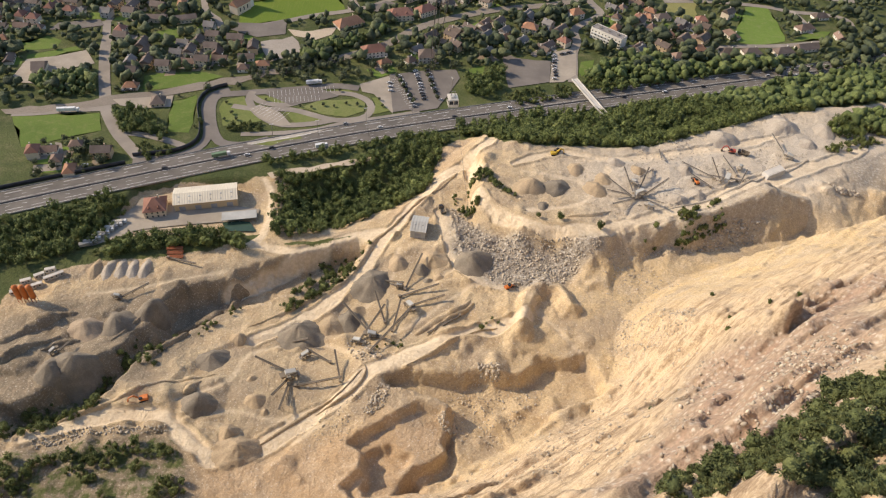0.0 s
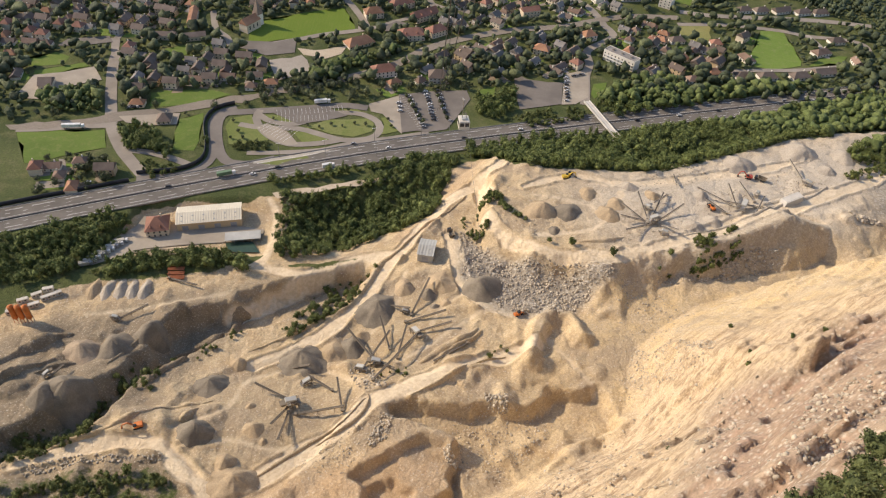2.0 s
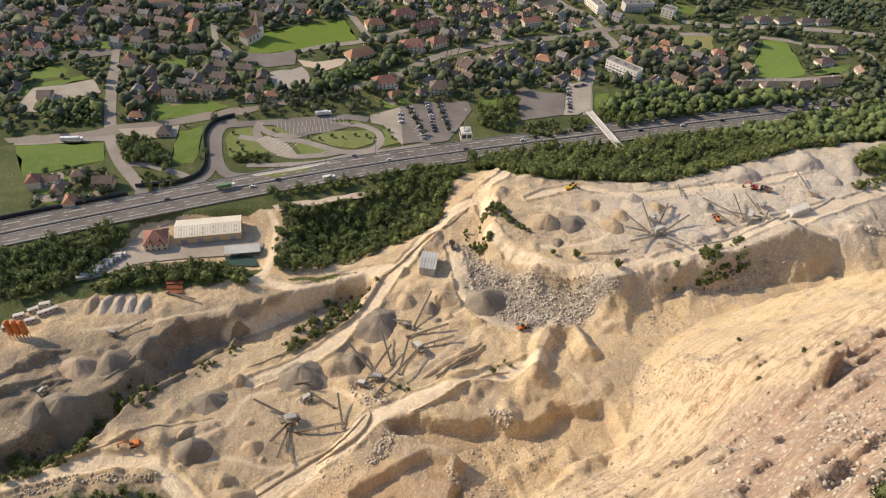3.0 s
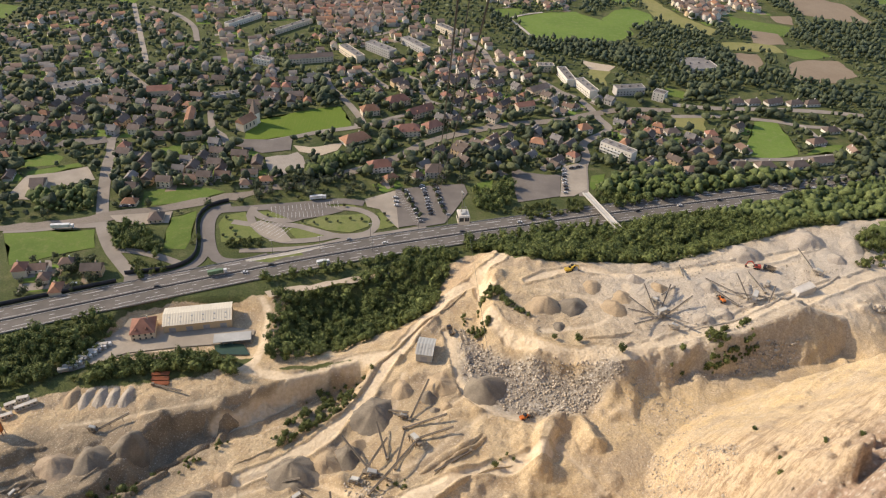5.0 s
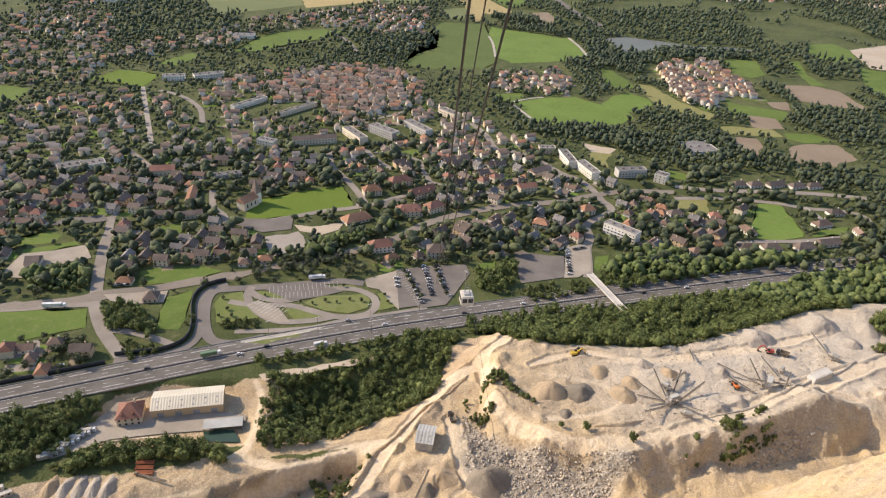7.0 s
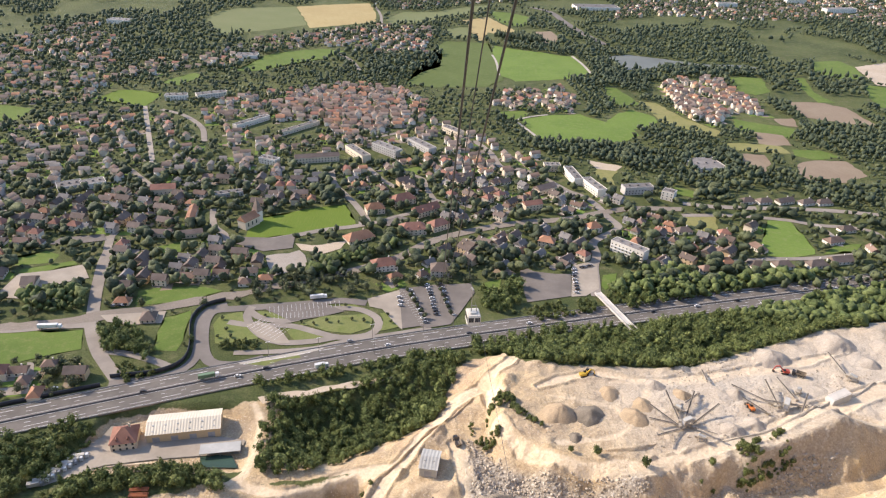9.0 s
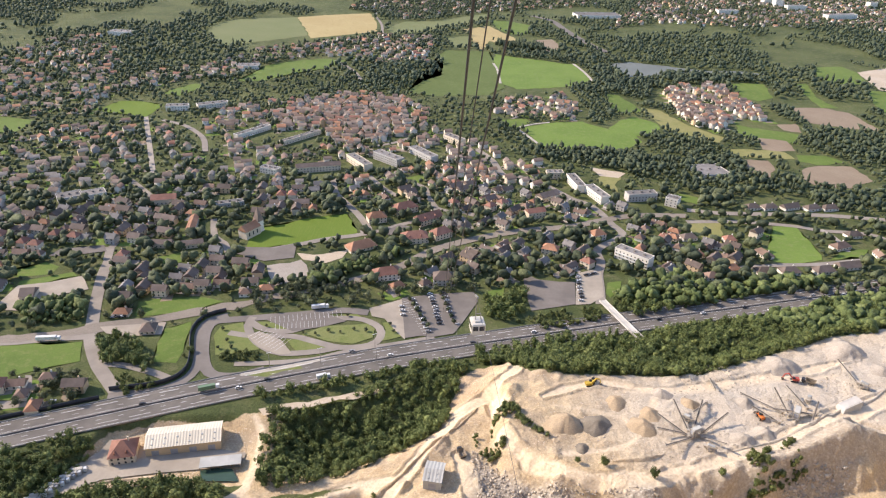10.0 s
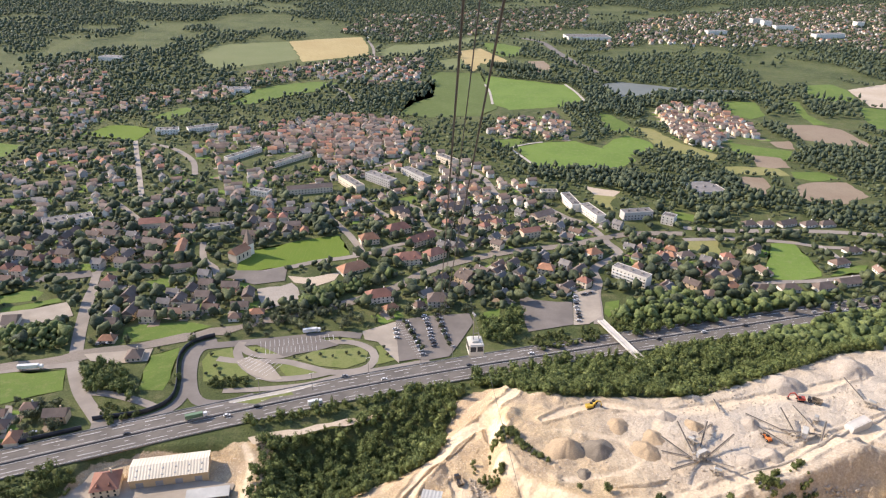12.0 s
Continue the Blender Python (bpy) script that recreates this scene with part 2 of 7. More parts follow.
GLASS = plain("window_glass", (0.04, 0.045, 0.05), 0.2, 0.2, 1)
WHITE = plain("white_paint", (0.78, 0.76, 0.72), 0.7, 0.12, 0.6)
METAL = plain("galvanised_steel", (0.33, 0.305, 0.27), 0.5, 0.3, 0.8, 0.3)
CONCRETE = plain("concrete", (0.52, 0.49, 0.44), 0.9, 0.2, 0.4)


def gravel(name, a, b):
    def build(nt, bsdf):
        col = mixed(nt, grey_ramp(nt, noise_at(nt, 0.15, 4), 0.35, 0.65), a, b)
        fine = noise_at(nt, 1.2, 5, 0.75)
        col = mixed(nt, grey_ramp(nt, fine, 0.35, 0.65), mixed(nt, 0.35, col, (0.12, 0.10, 0.08)), col)
        nt.links.new(col, bsdf.inputs["Base Color"])
        bumped(nt, bsdf, fine, 0.7, 0.5)
    return material(name, build, 0.95)


GRAVEL = {"grey": gravel("grey_gravel", (0.19, 0.16, 0.12), (0.28, 0.235, 0.175)), "tan": gravel("tan_gravel", (0.40, 0.30, 0.185), (0.50, 0.375, 0.235)), "pale": gravel("pale_gravel", (0.42, 0.36, 0.285), (0.51, 0.44, 0.35)), "brown": gravel("brown_gravel", (0.33, 0.25, 0.17), (0.42, 0.33, 0.23))}
ROCK = plain("limestone_rock", (0.48, 0.41, 0.315), 0.95, 0.3, 0.8, per_island=0.3)
PAINT = {n: plain("paint_" + n, c, 0.5, 0.25, 1.0) for n, c in (("orange", (0.62, 0.19, 0.05)), ("yellow", (0.62, 0.42, 0.06)), ("red", (0.50, 0.09, 0.06)), ("dark", (0.05, 0.05, 0.055)), ("white", (0.72, 0.71, 0.68)), ("grey", (0.33, 0.33, 0.34)), ("green", (0.16, 0.24, 0.14)), ("blue", (0.08, 0.14, 0.28)))}
RUBBER = plain("rubber", (0.03, 0.03, 0.03), 0.9, 0.3, 2)
DUSTY = plain("dusty_steel", (0.25, 0.205, 0.15), 0.7, 0.35, 0.6, 0.1)
DUSTY_DARK = plain("dusty_belt", (0.12, 0.10, 0.08), 0.9, 0.3, 0.6)
PALE_STEEL = plain("pale_dusty_steel", (0.44, 0.385, 0.31), 0.8, 0.35, 0.6)
DUSTY_WHITE = plain("dusty_white_paint", (0.56, 0.515, 0.44), 0.7, 0.25, 0.6)
RUST = plain("rusty_steel", (0.42, 0.15, 0.07), 0.8, 0.35, 0.5)
SHEET = plain("white_sheet_roof", (0.62, 0.555, 0.43), 0.6, 0.12, 0.3)
SHEET_GREY = plain("grey_sheet", (0.44, 0.43, 0.39), 0.6, 0.2, 0.3)

# ---- terrain ----
def lattice(ix, iy, seed):
    n = (ix * 374761393 + iy * 668265263 + seed * 974711) & 0x7FFFFFFF
    n = ((n ^ (n >> 13)) * 1274126177) & 0x7FFFFFFF
    return ((n ^ (n >> 16)) & 0xFFFF) / 65535.0


def value_noise(x, y, size, seed=1):
    x, y = np.asarray(x, float) / size, np.asarray(y, float) / size
    ix, iy = np.floor(x).astype(np.int64), np.floor(y).astype(np.int64)
    u, v = x - ix, y - iy
    u, v = u * u * (3 - 2 * u), v * v * (3 - 2 * v)
    a = lattice(ix, iy, seed) * (1 - u) + lattice(ix + 1, iy, seed) * u
    b = lattice(ix, iy + 1, seed) * (1 - u) + lattice(ix + 1, iy + 1, seed) * u
    return (a * (1 - v) + b * v) * 2 - 1


def fractal(x, y, size, octaves=4, seed=1):
    return sum(value_noise(x, y, size / 2 ** k, seed + k) / 2 ** k for k in range(octaves))


def smooth(a, b, v):
    u = np.clip((v - a) / (b - a), 0, 1)
    return u * u * (3 - 2 * u)


def line_distance(x, y, pts):
    """Distance to a polyline, and the side (plus: to the right of its way)."""
    best, side = np.full(np.shape(x), 1e9), np.zeros(np.shape(x))
    for (ax, ay), (bx, by) in zip(pts[:-1], pts[1:]):
        dx, dy = bx - ax, by - ay
        u = np.clip(((x - ax) * dx + (y - ay) * dy) / (dx * dx + dy * dy), 0, 1)
        d = np.hypot(x - ax - u * dx, y - ay - u * dy)
        s = np.sign((x - ax) * dy - (y - ay) * dx)
        side = np.where(d < best, s, side)
        best = np.minimum(d, best)
    return best, side


def inside(x, y, poly):
    hit = np.zeros(np.shape(x), bool)
    for (ax, ay), (bx, by) in zip(poly, poly[1:] + poly[:1]):
        if ay == by:
            continue
        hit ^= ((ay > y) != (by > y)) & (x < (bx - ax) * (y - ay) / (by - ay) + ax)
    return hit


def area(x, y, poly):
    """Signed distance to a polygon's edge, plus inside."""
    d, _ = line_distance(x, y, poly + poly[:1])
    return np.where(inside(x, y, poly), d, -d)


def curve_points(pts, step=4.0):
    """A smooth run through a few points, evenly stepped."""
    p = [2 * Vector(pts[0]) - Vector(pts[1])] + [Vector(q) for q in pts] + [2 * Vector(pts[-1]) - Vector(pts[-2])]
    out = []
    for a, b, c, d in zip(p, p[1:], p[2:], p[3:]):
        n = max(1, int((c - b).length / step))
        for k in range(n):
            t = k / n
            out.append(0.5 * (2 * b + (c - a) * t + (2 * a - 5 * b + 4 * c - d) * t * t + (3 * b - a - 3 * c + d) * t ** 3))
    return out + [p[-2]]


MOTORWAY = [(-900, 60), (-520, 244), (-262, 364), (-65, 446), (115, 504), (260, 546), (407, 590), (700, 690), (1300, 930)]
RIDGE = [(143, 336, 16), (155, 338, 20), (167, 338, 24), (186, 344, 28), (209, 353, 32), (230, 362, 35), (242, 361, 31), (265, 369, 20)]
HOLLOW = [(-87, 350), (-90, 385), (-65, 401), (-21, 411), (10, 430), (14, 407), (-3, 381), (-22, 367), (-55, 352)]
LOW = [(-5, 223), (26, 221), (34, 226), (57, 225), (69, 236), (92, 239), (102, 217), (78, 207), (56, 188), (19, 162), (11, 157), (-8, 156), (16, 181), (18, 204), (7, 213), (-14, 219)]
PIT = [(-32, 181), (-26, 187), (-15, 195), (4, 204), (12, 202), (18, 192), (19, 170), (10, 164), (-3, 158), (-18, 155), (-24, 160), (-22, 175)]
PIT2 = [(-35, 160), (-25, 166), (-21, 177), (-12, 181), (-2, 177), (-3, 166), (4, 157), (-29, 154)]
MOUND = [(58, 254), (61, 271), (67, 285), (75, 291), (83, 286), (88, 272)]
SCREE = [(18, 363), (30, 350), (47, 330), (81, 323), (110, 322), (113, 316), (102, 307), (78, 287), (57, 291), (42, 295), (21, 317)]
OCHRE = [(111, 312), (118, 316), (142, 324), (186, 317), (242, 346), (300, 362), (206, 222), (184, 207), (138, 180), (139, 216), (134, 274)]
PINK = [(43, 83), (71, 116), (128, 194), (138, 180), (186, 211), (189, 194), (77, 60)]
BROWN = [(-96, 123), (-107, 166), (-84, 168), (-48, 183), (-27, 194), (16, 203), (19, 184), (-1, 93)]
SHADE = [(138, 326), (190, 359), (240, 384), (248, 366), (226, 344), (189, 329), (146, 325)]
SOIL = [(14, 433), (27, 442), (37, 442), (31, 414), (13, 379), (-9, 358), (-23, 351), (1, 387)]
SCRUB = [(-200, 145), (-210, 169), (-182, 175), (-158, 176), (-128, 184), (-112, 175), (-99, 148)]
SPOIL = [(-246, 247), (-239, 269), (-211, 284), (-152, 295), (-113, 313), (-71, 326), (-56, 322), (-98, 297), (-121, 233), (-146, 215), (-191, 203), (-211, 184)]
BOWL = [(-126, 216), (-113, 240), (-70, 264), (-44, 247), (-32, 227), (-50, 193), (-74, 172), (-99, 178), (-118, 194)]
BOWL2 = [(-56, 259), (-42, 283), (-17, 318), (17, 319), (27, 287), (7, 249), (-14, 235)]
FOOT = [(-150, 60), (-45, 112), (-7, 154), (22, 167), (56, 189), (88, 207), (105, 228), (113, 260), (126, 275), (151, 301), (192, 312), (236, 326), (309, 349), (600, 420)]
YARD = [(-196, 362), (-193, 376), (-178, 380), (-126, 387), (-113, 381), (-109, 353), (-111, 342), (-130, 340), (-157, 347), (-184, 341), (-209, 324), (-216, 323), (-205, 351)]
APRON = [(-222, 318), (-205, 351), (-198, 380), (-178, 384), (-126, 392), (-98, 402), (-94, 392), (-100, 345), (-112, 338), (-190, 336)]
CLEFT = [(79, 102), (114, 145), (132, 163), (147, 179)]
CRAG = [(140, 179), (158, 200), (170, 205), (175, 197)]
LEDGE = [(19, 167), (55, 187), (104, 217), (128, 215), (139, 215)]
PLATEAU = [(46, 411), (41, 384), (38, 363), (45, 351), (58, 340), (70, 331), (90, 327), (108, 318), (120, 330), (140, 331), (167, 338), (215, 363), (240, 376), (262, 366), (275, 380), (299, 400), (332, 411), (371, 429), (429, 505), (324, 479), (284, 469), (234, 449), (185, 426), (162, 416), (140, 413), (83, 411), (63, 412)]
RAVINE = [(-132, 261), (-106, 282), (-79, 298), (-51, 309), (-43, 330), (-70, 322), (-98, 307), (-119, 296), (-145, 285), (-150, 260), (-165, 233), (-184, 208), (-204, 197), (-199, 186), (-172, 199), (-156, 223), (-152, 244)]
QUARRY = [(-245, 260), (-244, 285), (-231, 298), (-205, 308), (-199, 310), (-158, 317), (-116, 330), (-99, 331), (-71, 330), (-26, 348), (6, 381), (19, 406), (15, 432), (27, 447), (46, 444), (56, 420), (68, 414), (141, 415), (162, 418), (185, 428), (214, 441), (234, 451), (259, 463), (284, 471), (324, 481), (369, 491), (438, 515), (520, 470), (520, 330), (520, 40), (20, 40), (-120, 60), (-330, 120)]

# haul roads and wheel tracks worn into the quarry ground: width, line
TRACKS = [
    (5, [(-217, 317), (-200, 335), (-166, 343), (-130, 340), (-115, 337)]),
    (9, [(-189, 181), (-164, 191), (-139, 196), (-122, 194), (-108, 180), (-96, 173), (-79, 178), (-60, 192), (-41, 205), (-26, 224), (-9, 232), (14, 248), (39, 257), (61, 266)]),
    (7, [(-95, 252), (-79, 261), (-62, 274), (-45, 292), (-34, 311), (-25, 331), (-2, 370), (17, 399), (45, 417), (50, 437)]),
    (8, [(-26, 339), (-51, 337), (-74, 325), (-95, 327), (-114, 334)]),
    (8, [(-74, 325), (-95, 310), (-119, 294)]),
    (7, [(34, 363), (48, 343), (75, 329), (113, 328)]),
    (8, [(113, 328), (135, 336), (179, 357), (218, 377), (249, 391), (277, 402), (321, 425)]),
    (8, [(13, 356), (19, 325), (24, 307), (40, 294), (50, 290)]),
    (6, [(41, 352), (57, 337), (82, 325), (108, 325), (130, 335), (170, 348), (207, 365), (239, 381), (278, 403)]),
    (5, [(61, 391), (93, 405), (134, 401), (178, 411), (225, 424), (271, 442)]),
    (4, [(67, 343), (103, 352), (117, 371), (127, 389)]),
    (7, [(36, 387), (34, 405), (48, 427), (52, 439), (49, 445)]),
    (6, [(-104, 337), (-102, 354), (-106, 382), (-112, 394)]),
    (2.6, [(-120, 194), (-95, 201), (-72, 196), (-51, 203), (-31, 220)]),
    (2.6, [(-31, 224), (-35, 204), (-59, 182)]),
    (2.6, [(-16, 254), (2, 266), (30, 289), (47, 294)]),
    (2.6, [(24, 307), (11, 297), (1, 275)]),
    (2.6, [(119, 340), (127, 326), (132, 316)]),
    (2.6, [(128, 351), (135, 331), (143, 317)]),
    (2.6, [(47, 292), (66, 276), (77, 261), (93, 239)]),
    (2.6, [(207, 368), (173, 349), (145, 337)]),
    (2.6, [(68, 383), (105, 375), (136, 344)]),
    (2.6, [(108, 399), (146, 399), (200, 413), (251, 423)]),
    (2.6, [(-58, 251), (-42, 268), (-19, 295), (-14, 323)]),
    (2.6, [(-197, 283), (-164, 291), (-121, 306)]),
    (2.6, [(-33, 238), (-58, 251), (-93, 242), (-99, 220), (-123, 206)]),
    (2.6, [(249, 365), (277, 379), (305, 384)]),
    (2.6, [(179, 305), (216, 317), (278, 326)]),
]


def wear(x, y):
    """How far the quarry ground is driven smooth, and the height of the banks that line the roads."""
    worn, bank = np.zeros(np.shape(x)), np.zeros(np.shape(x))
    uneven = 1.6 * fractal(x, y, 14, 3, 91)
    for width, pts in TRACKS:
        a = np.array(pts)
        at = (x > a[:, 0].min() - 12) & (x < a[:, 0].max() + 12) & (y > a[:, 1].min() - 12) & (y < a[:, 1].max() + 12)
        if not at.any():
            continue
        run = [(v.x, v.y) for v in curve_points(pts, 7.0)]
        d = line_distance(x[at], y[at], run)[0] + uneven[at] * min(1.0, width / 6)
        worn[at] = np.maximum(worn[at], smooth(width / 2 + 1.0, width / 2 - 1.0, d) * (1.0 if width > 3 else 0.55))
        if width > 4:
            bank[at] = np.maximum(bank[at], 1.1 * np.exp(-((d - width / 2 - 1.2) / 0.8) ** 2))
    return worn, bank * smooth(0.5, 0.0, worn)


def terrain(x, y):
    x, y = np.asarray(x, float), np.asarray(y, float)
    dm, side = line_distance(x, y, MOTORWAY)
    south = np.where(side > 0, dm, -dm)
    z = 40 * smooth(2600, 4800, np.hypot(x, y)) * (1 + fractal(x, y, 900, 3, 9))
    q = smooth(14, 50, south)
    near = smooth(900, 500, np.abs(x))
    # yard on the left lies low, the plateau high
    z = z - 3 * q * smooth(-10, -100, x) * smooth(200, 250, y)
    z = z + q * 8 * smooth(-60, 20, x)
    z = z + 8 * smooth(262, 222, y) * smooth(40, -20, x) * near
    # the plateau: rubble banks, a ramp of tracks, a run-out to the east
    p = area(x, y, PLATEAU)
    foot = 6 + 15 * smooth(122, 104, x) * smooth(25, 45, x) + 16 * smooth(106, 116, x) * smooth(150, 136, x) + 50 * smooth(244, 285, x) * smooth(440, 415, y - 0.3 * (x - 300)) + 22 * smooth(402, 414, y - 0.32 * np.maximum(x - 150, 0))
    p_on = smooth(0, 12, p)
    z = z + 15 * smooth(-foot, 2, p + 3.0 * fractal(x, y, 15, 4, 3)) * q
    # the ridge beside the haul road: steep to the south-east, gentle behind
    pts = [(a, b) for a, b, _ in RIDGE]
    dr, sr = line_distance(x, y, pts)
    crest = np.interp(x + 0.4 * (y - 350), [a + 0.4 * (b - 350) for a, b, _ in RIDGE], [c for _, _, c in RIDGE])
    dr = np.maximum(dr + 2.2 * fractal(x, y, 13, 4, 5), 0)
    top = crest - np.where(sr > 0, 0.25 + 1.05 * smooth(0, 5, dr), 0.45) * dr
    z = np.maximum(z, top * q)
    # the wooded hollow under the motorway
    z = z - 12 * smooth(-12, 18, area(x, y, HOLLOW) + 3 * fractal(x, y, 22, 3, 14))
    yard = smooth(-9, 1, area(x, y, YARD))
    z = z * (1 - yard) - 5.5 * yard
    # cuttings
    z = z - 15 * smooth(-7, 3, area(x, y, RAVINE) + 3.5 * fractal(x, y, 15, 4, 4))
    z = z - 9 * smooth(-3.5, 2.0, area(x, y, LOW) + 2.4 * fractal(x, y, 12, 4, 6))
    z = z - 5.5 * smooth(-2.2, 1.6, area(x, y, PIT) + 2.0 * fractal(x, y, 11, 4, 7))
    z = z - 5 * smooth(-2.0, 1.6, area(x, y, PIT2) + 2.0 * fractal(x, y, 11, 4, 8))
    z = z + 7 * smooth(7.5, 0.5, line_distance(x, y, MOUND)[0] + 1.6 * fractal(x, y, 8, 3, 11))
    z = z - 3 * smooth(-4, 2, area(x, y, BOWL) + 2 * fractal(x, y, 16, 4, 12)) - 2 * smooth(-4, 2, area(x, y, BOWL2) + 2 * fractal(x, y, 14, 4, 13))
    # mountain
    df, sf = line_distance(x, y, FOOT)
    d = np.where(sf > 0, df, -df) + 4 * fractal(x, y, 50, 3, 21)
    v = np.clip(y, 40, 400) - 180
    slope = 92 + 0.606 * (np.clip(x, -60, 260) - 120) - 1.095 * v + 0.00137 * v * v + 4 * fractal(x, y, 60, 4, 51)
    # the worked face: a toe, then steep rock with ledges along its strata and gullies down it
    along, across = 0.85 * x + 0.53 * y, 0.53 * x - 0.85 * y
    gully = fractal(along, across / 5.0, 13, 4, 71)
    ledge = fractal(along / 8.0 + 2.5 * fractal(x, y, 30, 2, 76), across, 12, 4, 73)
    cut = 0.7 * np.clip(d, 0, 8) + 1.9 * np.maximum(d - 8, 0)
    rise = np.maximum(np.minimum(slope, cut), 0)
    stair = (rise + 2.5 * fractal(x, y, 40, 3, 57)) / 7.0
    bench = 7.0 * (np.floor(stair) + smooth(0.5, 1.0, stair - np.floor(stair)) - stair)
    rise = rise + 0.75 * bench * smooth(4, 12, rise) * smooth(190, 240, y) * (0.6 + 0.5 * fractal(x, y, 45, 2, 58))
    rise = np.minimum(rise, 200 + 0.35 * np.maximum(d - 100, 0))
    z = z + rise * near
    steep = smooth(250, 170, y) * 0.7 + 0.3
    z = z + (2.6 * (0.6 - np.abs(gully)) + 9.0 * (0.42 - np.abs(ledge))) * steep * smooth(5, 22, d) * near
    z = z - 5 * smooth(5, 0.5, line_distance(x, y, CLEFT)[0] + 1.5 * fractal(x, y, 8, 2, 81)) + 6 * smooth(7, 1, line_distance(x, y, CRAG)[0] + 6 * fractal(x, y, 8, 4, 82)) + 2.6 * smooth(5, 0.5, line_distance(x, y, LEDGE)[0] + 1.2 * fractal(x, y, 9, 3, 83))
    bare = smooth(-10, 4, area(x, y, QUARRY))
    worn, bank = wear(x, y)
    loose = bare * (1 - 0.8 * worn)
    z = z + bare * (1.1 * fractal(x, y, 34, 4, 31) + 0.035 * np.minimum(rise, 40) * fractal(x, y, 16, 4, 41))
    rough = 0.5 + 1.0 * smooth(4, 30, d) * (0.35 + 0.65 * smooth(260, 190, y))
    z = z + loose * near * rough * (fractal(x, y, 9, 4, 131) - 0.7 * np.abs(fractal(x, y, 5, 3, 137)))
    # low heaps left by the machines
    heap = np.maximum(fractal(x, y, 21, 3, 151) - 0.42, 0) * smooth(16, 2, d)
    z = z + loose * near * 5.0 * heap * (1 - p_on)
    # thin beds of rock standing out of the face
    bed = fractal(along / 9.0 + 0.8 * fractal(x, y, 14, 2, 163), across, 5.0, 3, 161)
    z = z + bare * near * smooth(4, 14, d) * smooth(290, 215, y) * 1.5 * (0.4 - np.abs(bed))
    z = z + near * bare * (bank - 0.35 * worn)
    return z


def height(x, y):
    return float(terrain(np.array([x]), np.array([y]))[0])


def spaced(lo, a, b, hi, fine, growth):
    mid = list(np.arange(a, b + fine, fine))
    left, right, s = [], [], fine
    v = a
    while v > lo:
        s = min(s * growth, 120)
        v -= s
        left.append(v)
    v, s = mid[-1], fine
    while v < hi:
        s = min(s * growth, 120)
        v += s
        right.append(v)
    return np.array(left[::-1] + mid + right)


def build_ground():
    gx, gy = spaced(-4200, -262, 372, 4200, 0.95, 1.09), spaced(-500, 92, 470, 4900, 0.95, 1.05)
    X, Y = np.meshgrid(gx, gy)
    Z = terrain(X, Y)
    nx, ny = len(gx), len(gy)
    me = bpy.data.meshes.new("ground")
    me.vertices.add(nx * ny)
    me.vertices.foreach_set("co", np.stack([X, Y, Z], -1).ravel())
    i = (np.arange(ny - 1)[:, None] * nx + np.arange(nx - 1)[None]).ravel()
    quads = np.stack([i, i + 1, i + nx + 1, i + nx], -1)
    me.loops.add(quads.size)
    me.loops.foreach_set("vertex_index", quads.ravel())
    me.polygons.add(len(quads))
    me.polygons.foreach_set("loop_start", np.arange(len(quads)) * 4)
    me.polygons.foreach_set("use_smooth", np.ones(len(quads), bool))
    me.update(calc_edges=True)
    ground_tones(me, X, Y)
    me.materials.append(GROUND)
    return tagged(new("ground", me), "pale sandy quarry floor passing into green valley land", "ground", kind="structure")


def ground_tones(me, X, Y, track=None):
    """Where the earth is bare, rocky, ochre, pale, pink, brown or dark with spoil, and how far it is driven smooth."""
    def mask(poly, soft):
        return smooth(-soft, soft, area(X, Y, poly) + 0.8 * soft * fractal(X, Y, 40, 4, 17))
    bare = smooth(-8, 8, area(X, Y, QUARRY))
    bare = np.maximum(np.maximum(bare, mask(SOIL, 6) * 0.85), mask(APRON, 5))
    bare = np.maximum(bare, mask([(-118, 326), (-26, 344), (4, 378), (-20, 371), (-60, 352), (-100, 346)], 3))
    bare = bare * (1 - 0.5 * mask(SCRUB, 8)) * (1 - 0.5 * mask(RAVINE, 4) * smooth(-120, -160, X))
    df, sf = line_distance(X, Y, FOOT)
    face = smooth(0, 14, df * sf + 5 * fractal(X, Y, 30, 3, 27)) * smooth(285, 215, Y + 12 * fractal(X, Y, 40, 3, 28))
    track = wear(X, Y)[0] if track is None else track
    # SHADE paints the ridge's shaded scarp darker with a share of the rock colour
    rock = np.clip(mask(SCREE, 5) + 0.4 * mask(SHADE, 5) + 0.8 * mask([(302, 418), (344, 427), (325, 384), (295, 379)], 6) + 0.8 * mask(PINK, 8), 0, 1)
    plain_of_sand = [(72, 232), (92, 300), (111, 318), (200, 330), (330, 352), (330, 250), (130, 226), (108, 212)]
    ochre = np.clip(mask(OCHRE, 14) + 0.8 * mask(plain_of_sand, 12) + 0.9 * mask(BROWN, 14), 0, 1)
    white = smooth(-30, 25, area(X, Y, PLATEAU)) * smooth(45, 150, X + 0.4 * (Y - 400))
    pink = mask(PINK, 10)
    brown = np.maximum(mask(BROWN, 12), 0.8 * mask(SOIL, 8))
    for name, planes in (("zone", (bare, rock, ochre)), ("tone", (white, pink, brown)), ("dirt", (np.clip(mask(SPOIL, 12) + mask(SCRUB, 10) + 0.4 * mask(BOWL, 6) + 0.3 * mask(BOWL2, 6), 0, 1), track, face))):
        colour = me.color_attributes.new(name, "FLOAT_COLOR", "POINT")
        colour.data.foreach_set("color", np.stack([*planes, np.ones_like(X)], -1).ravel())


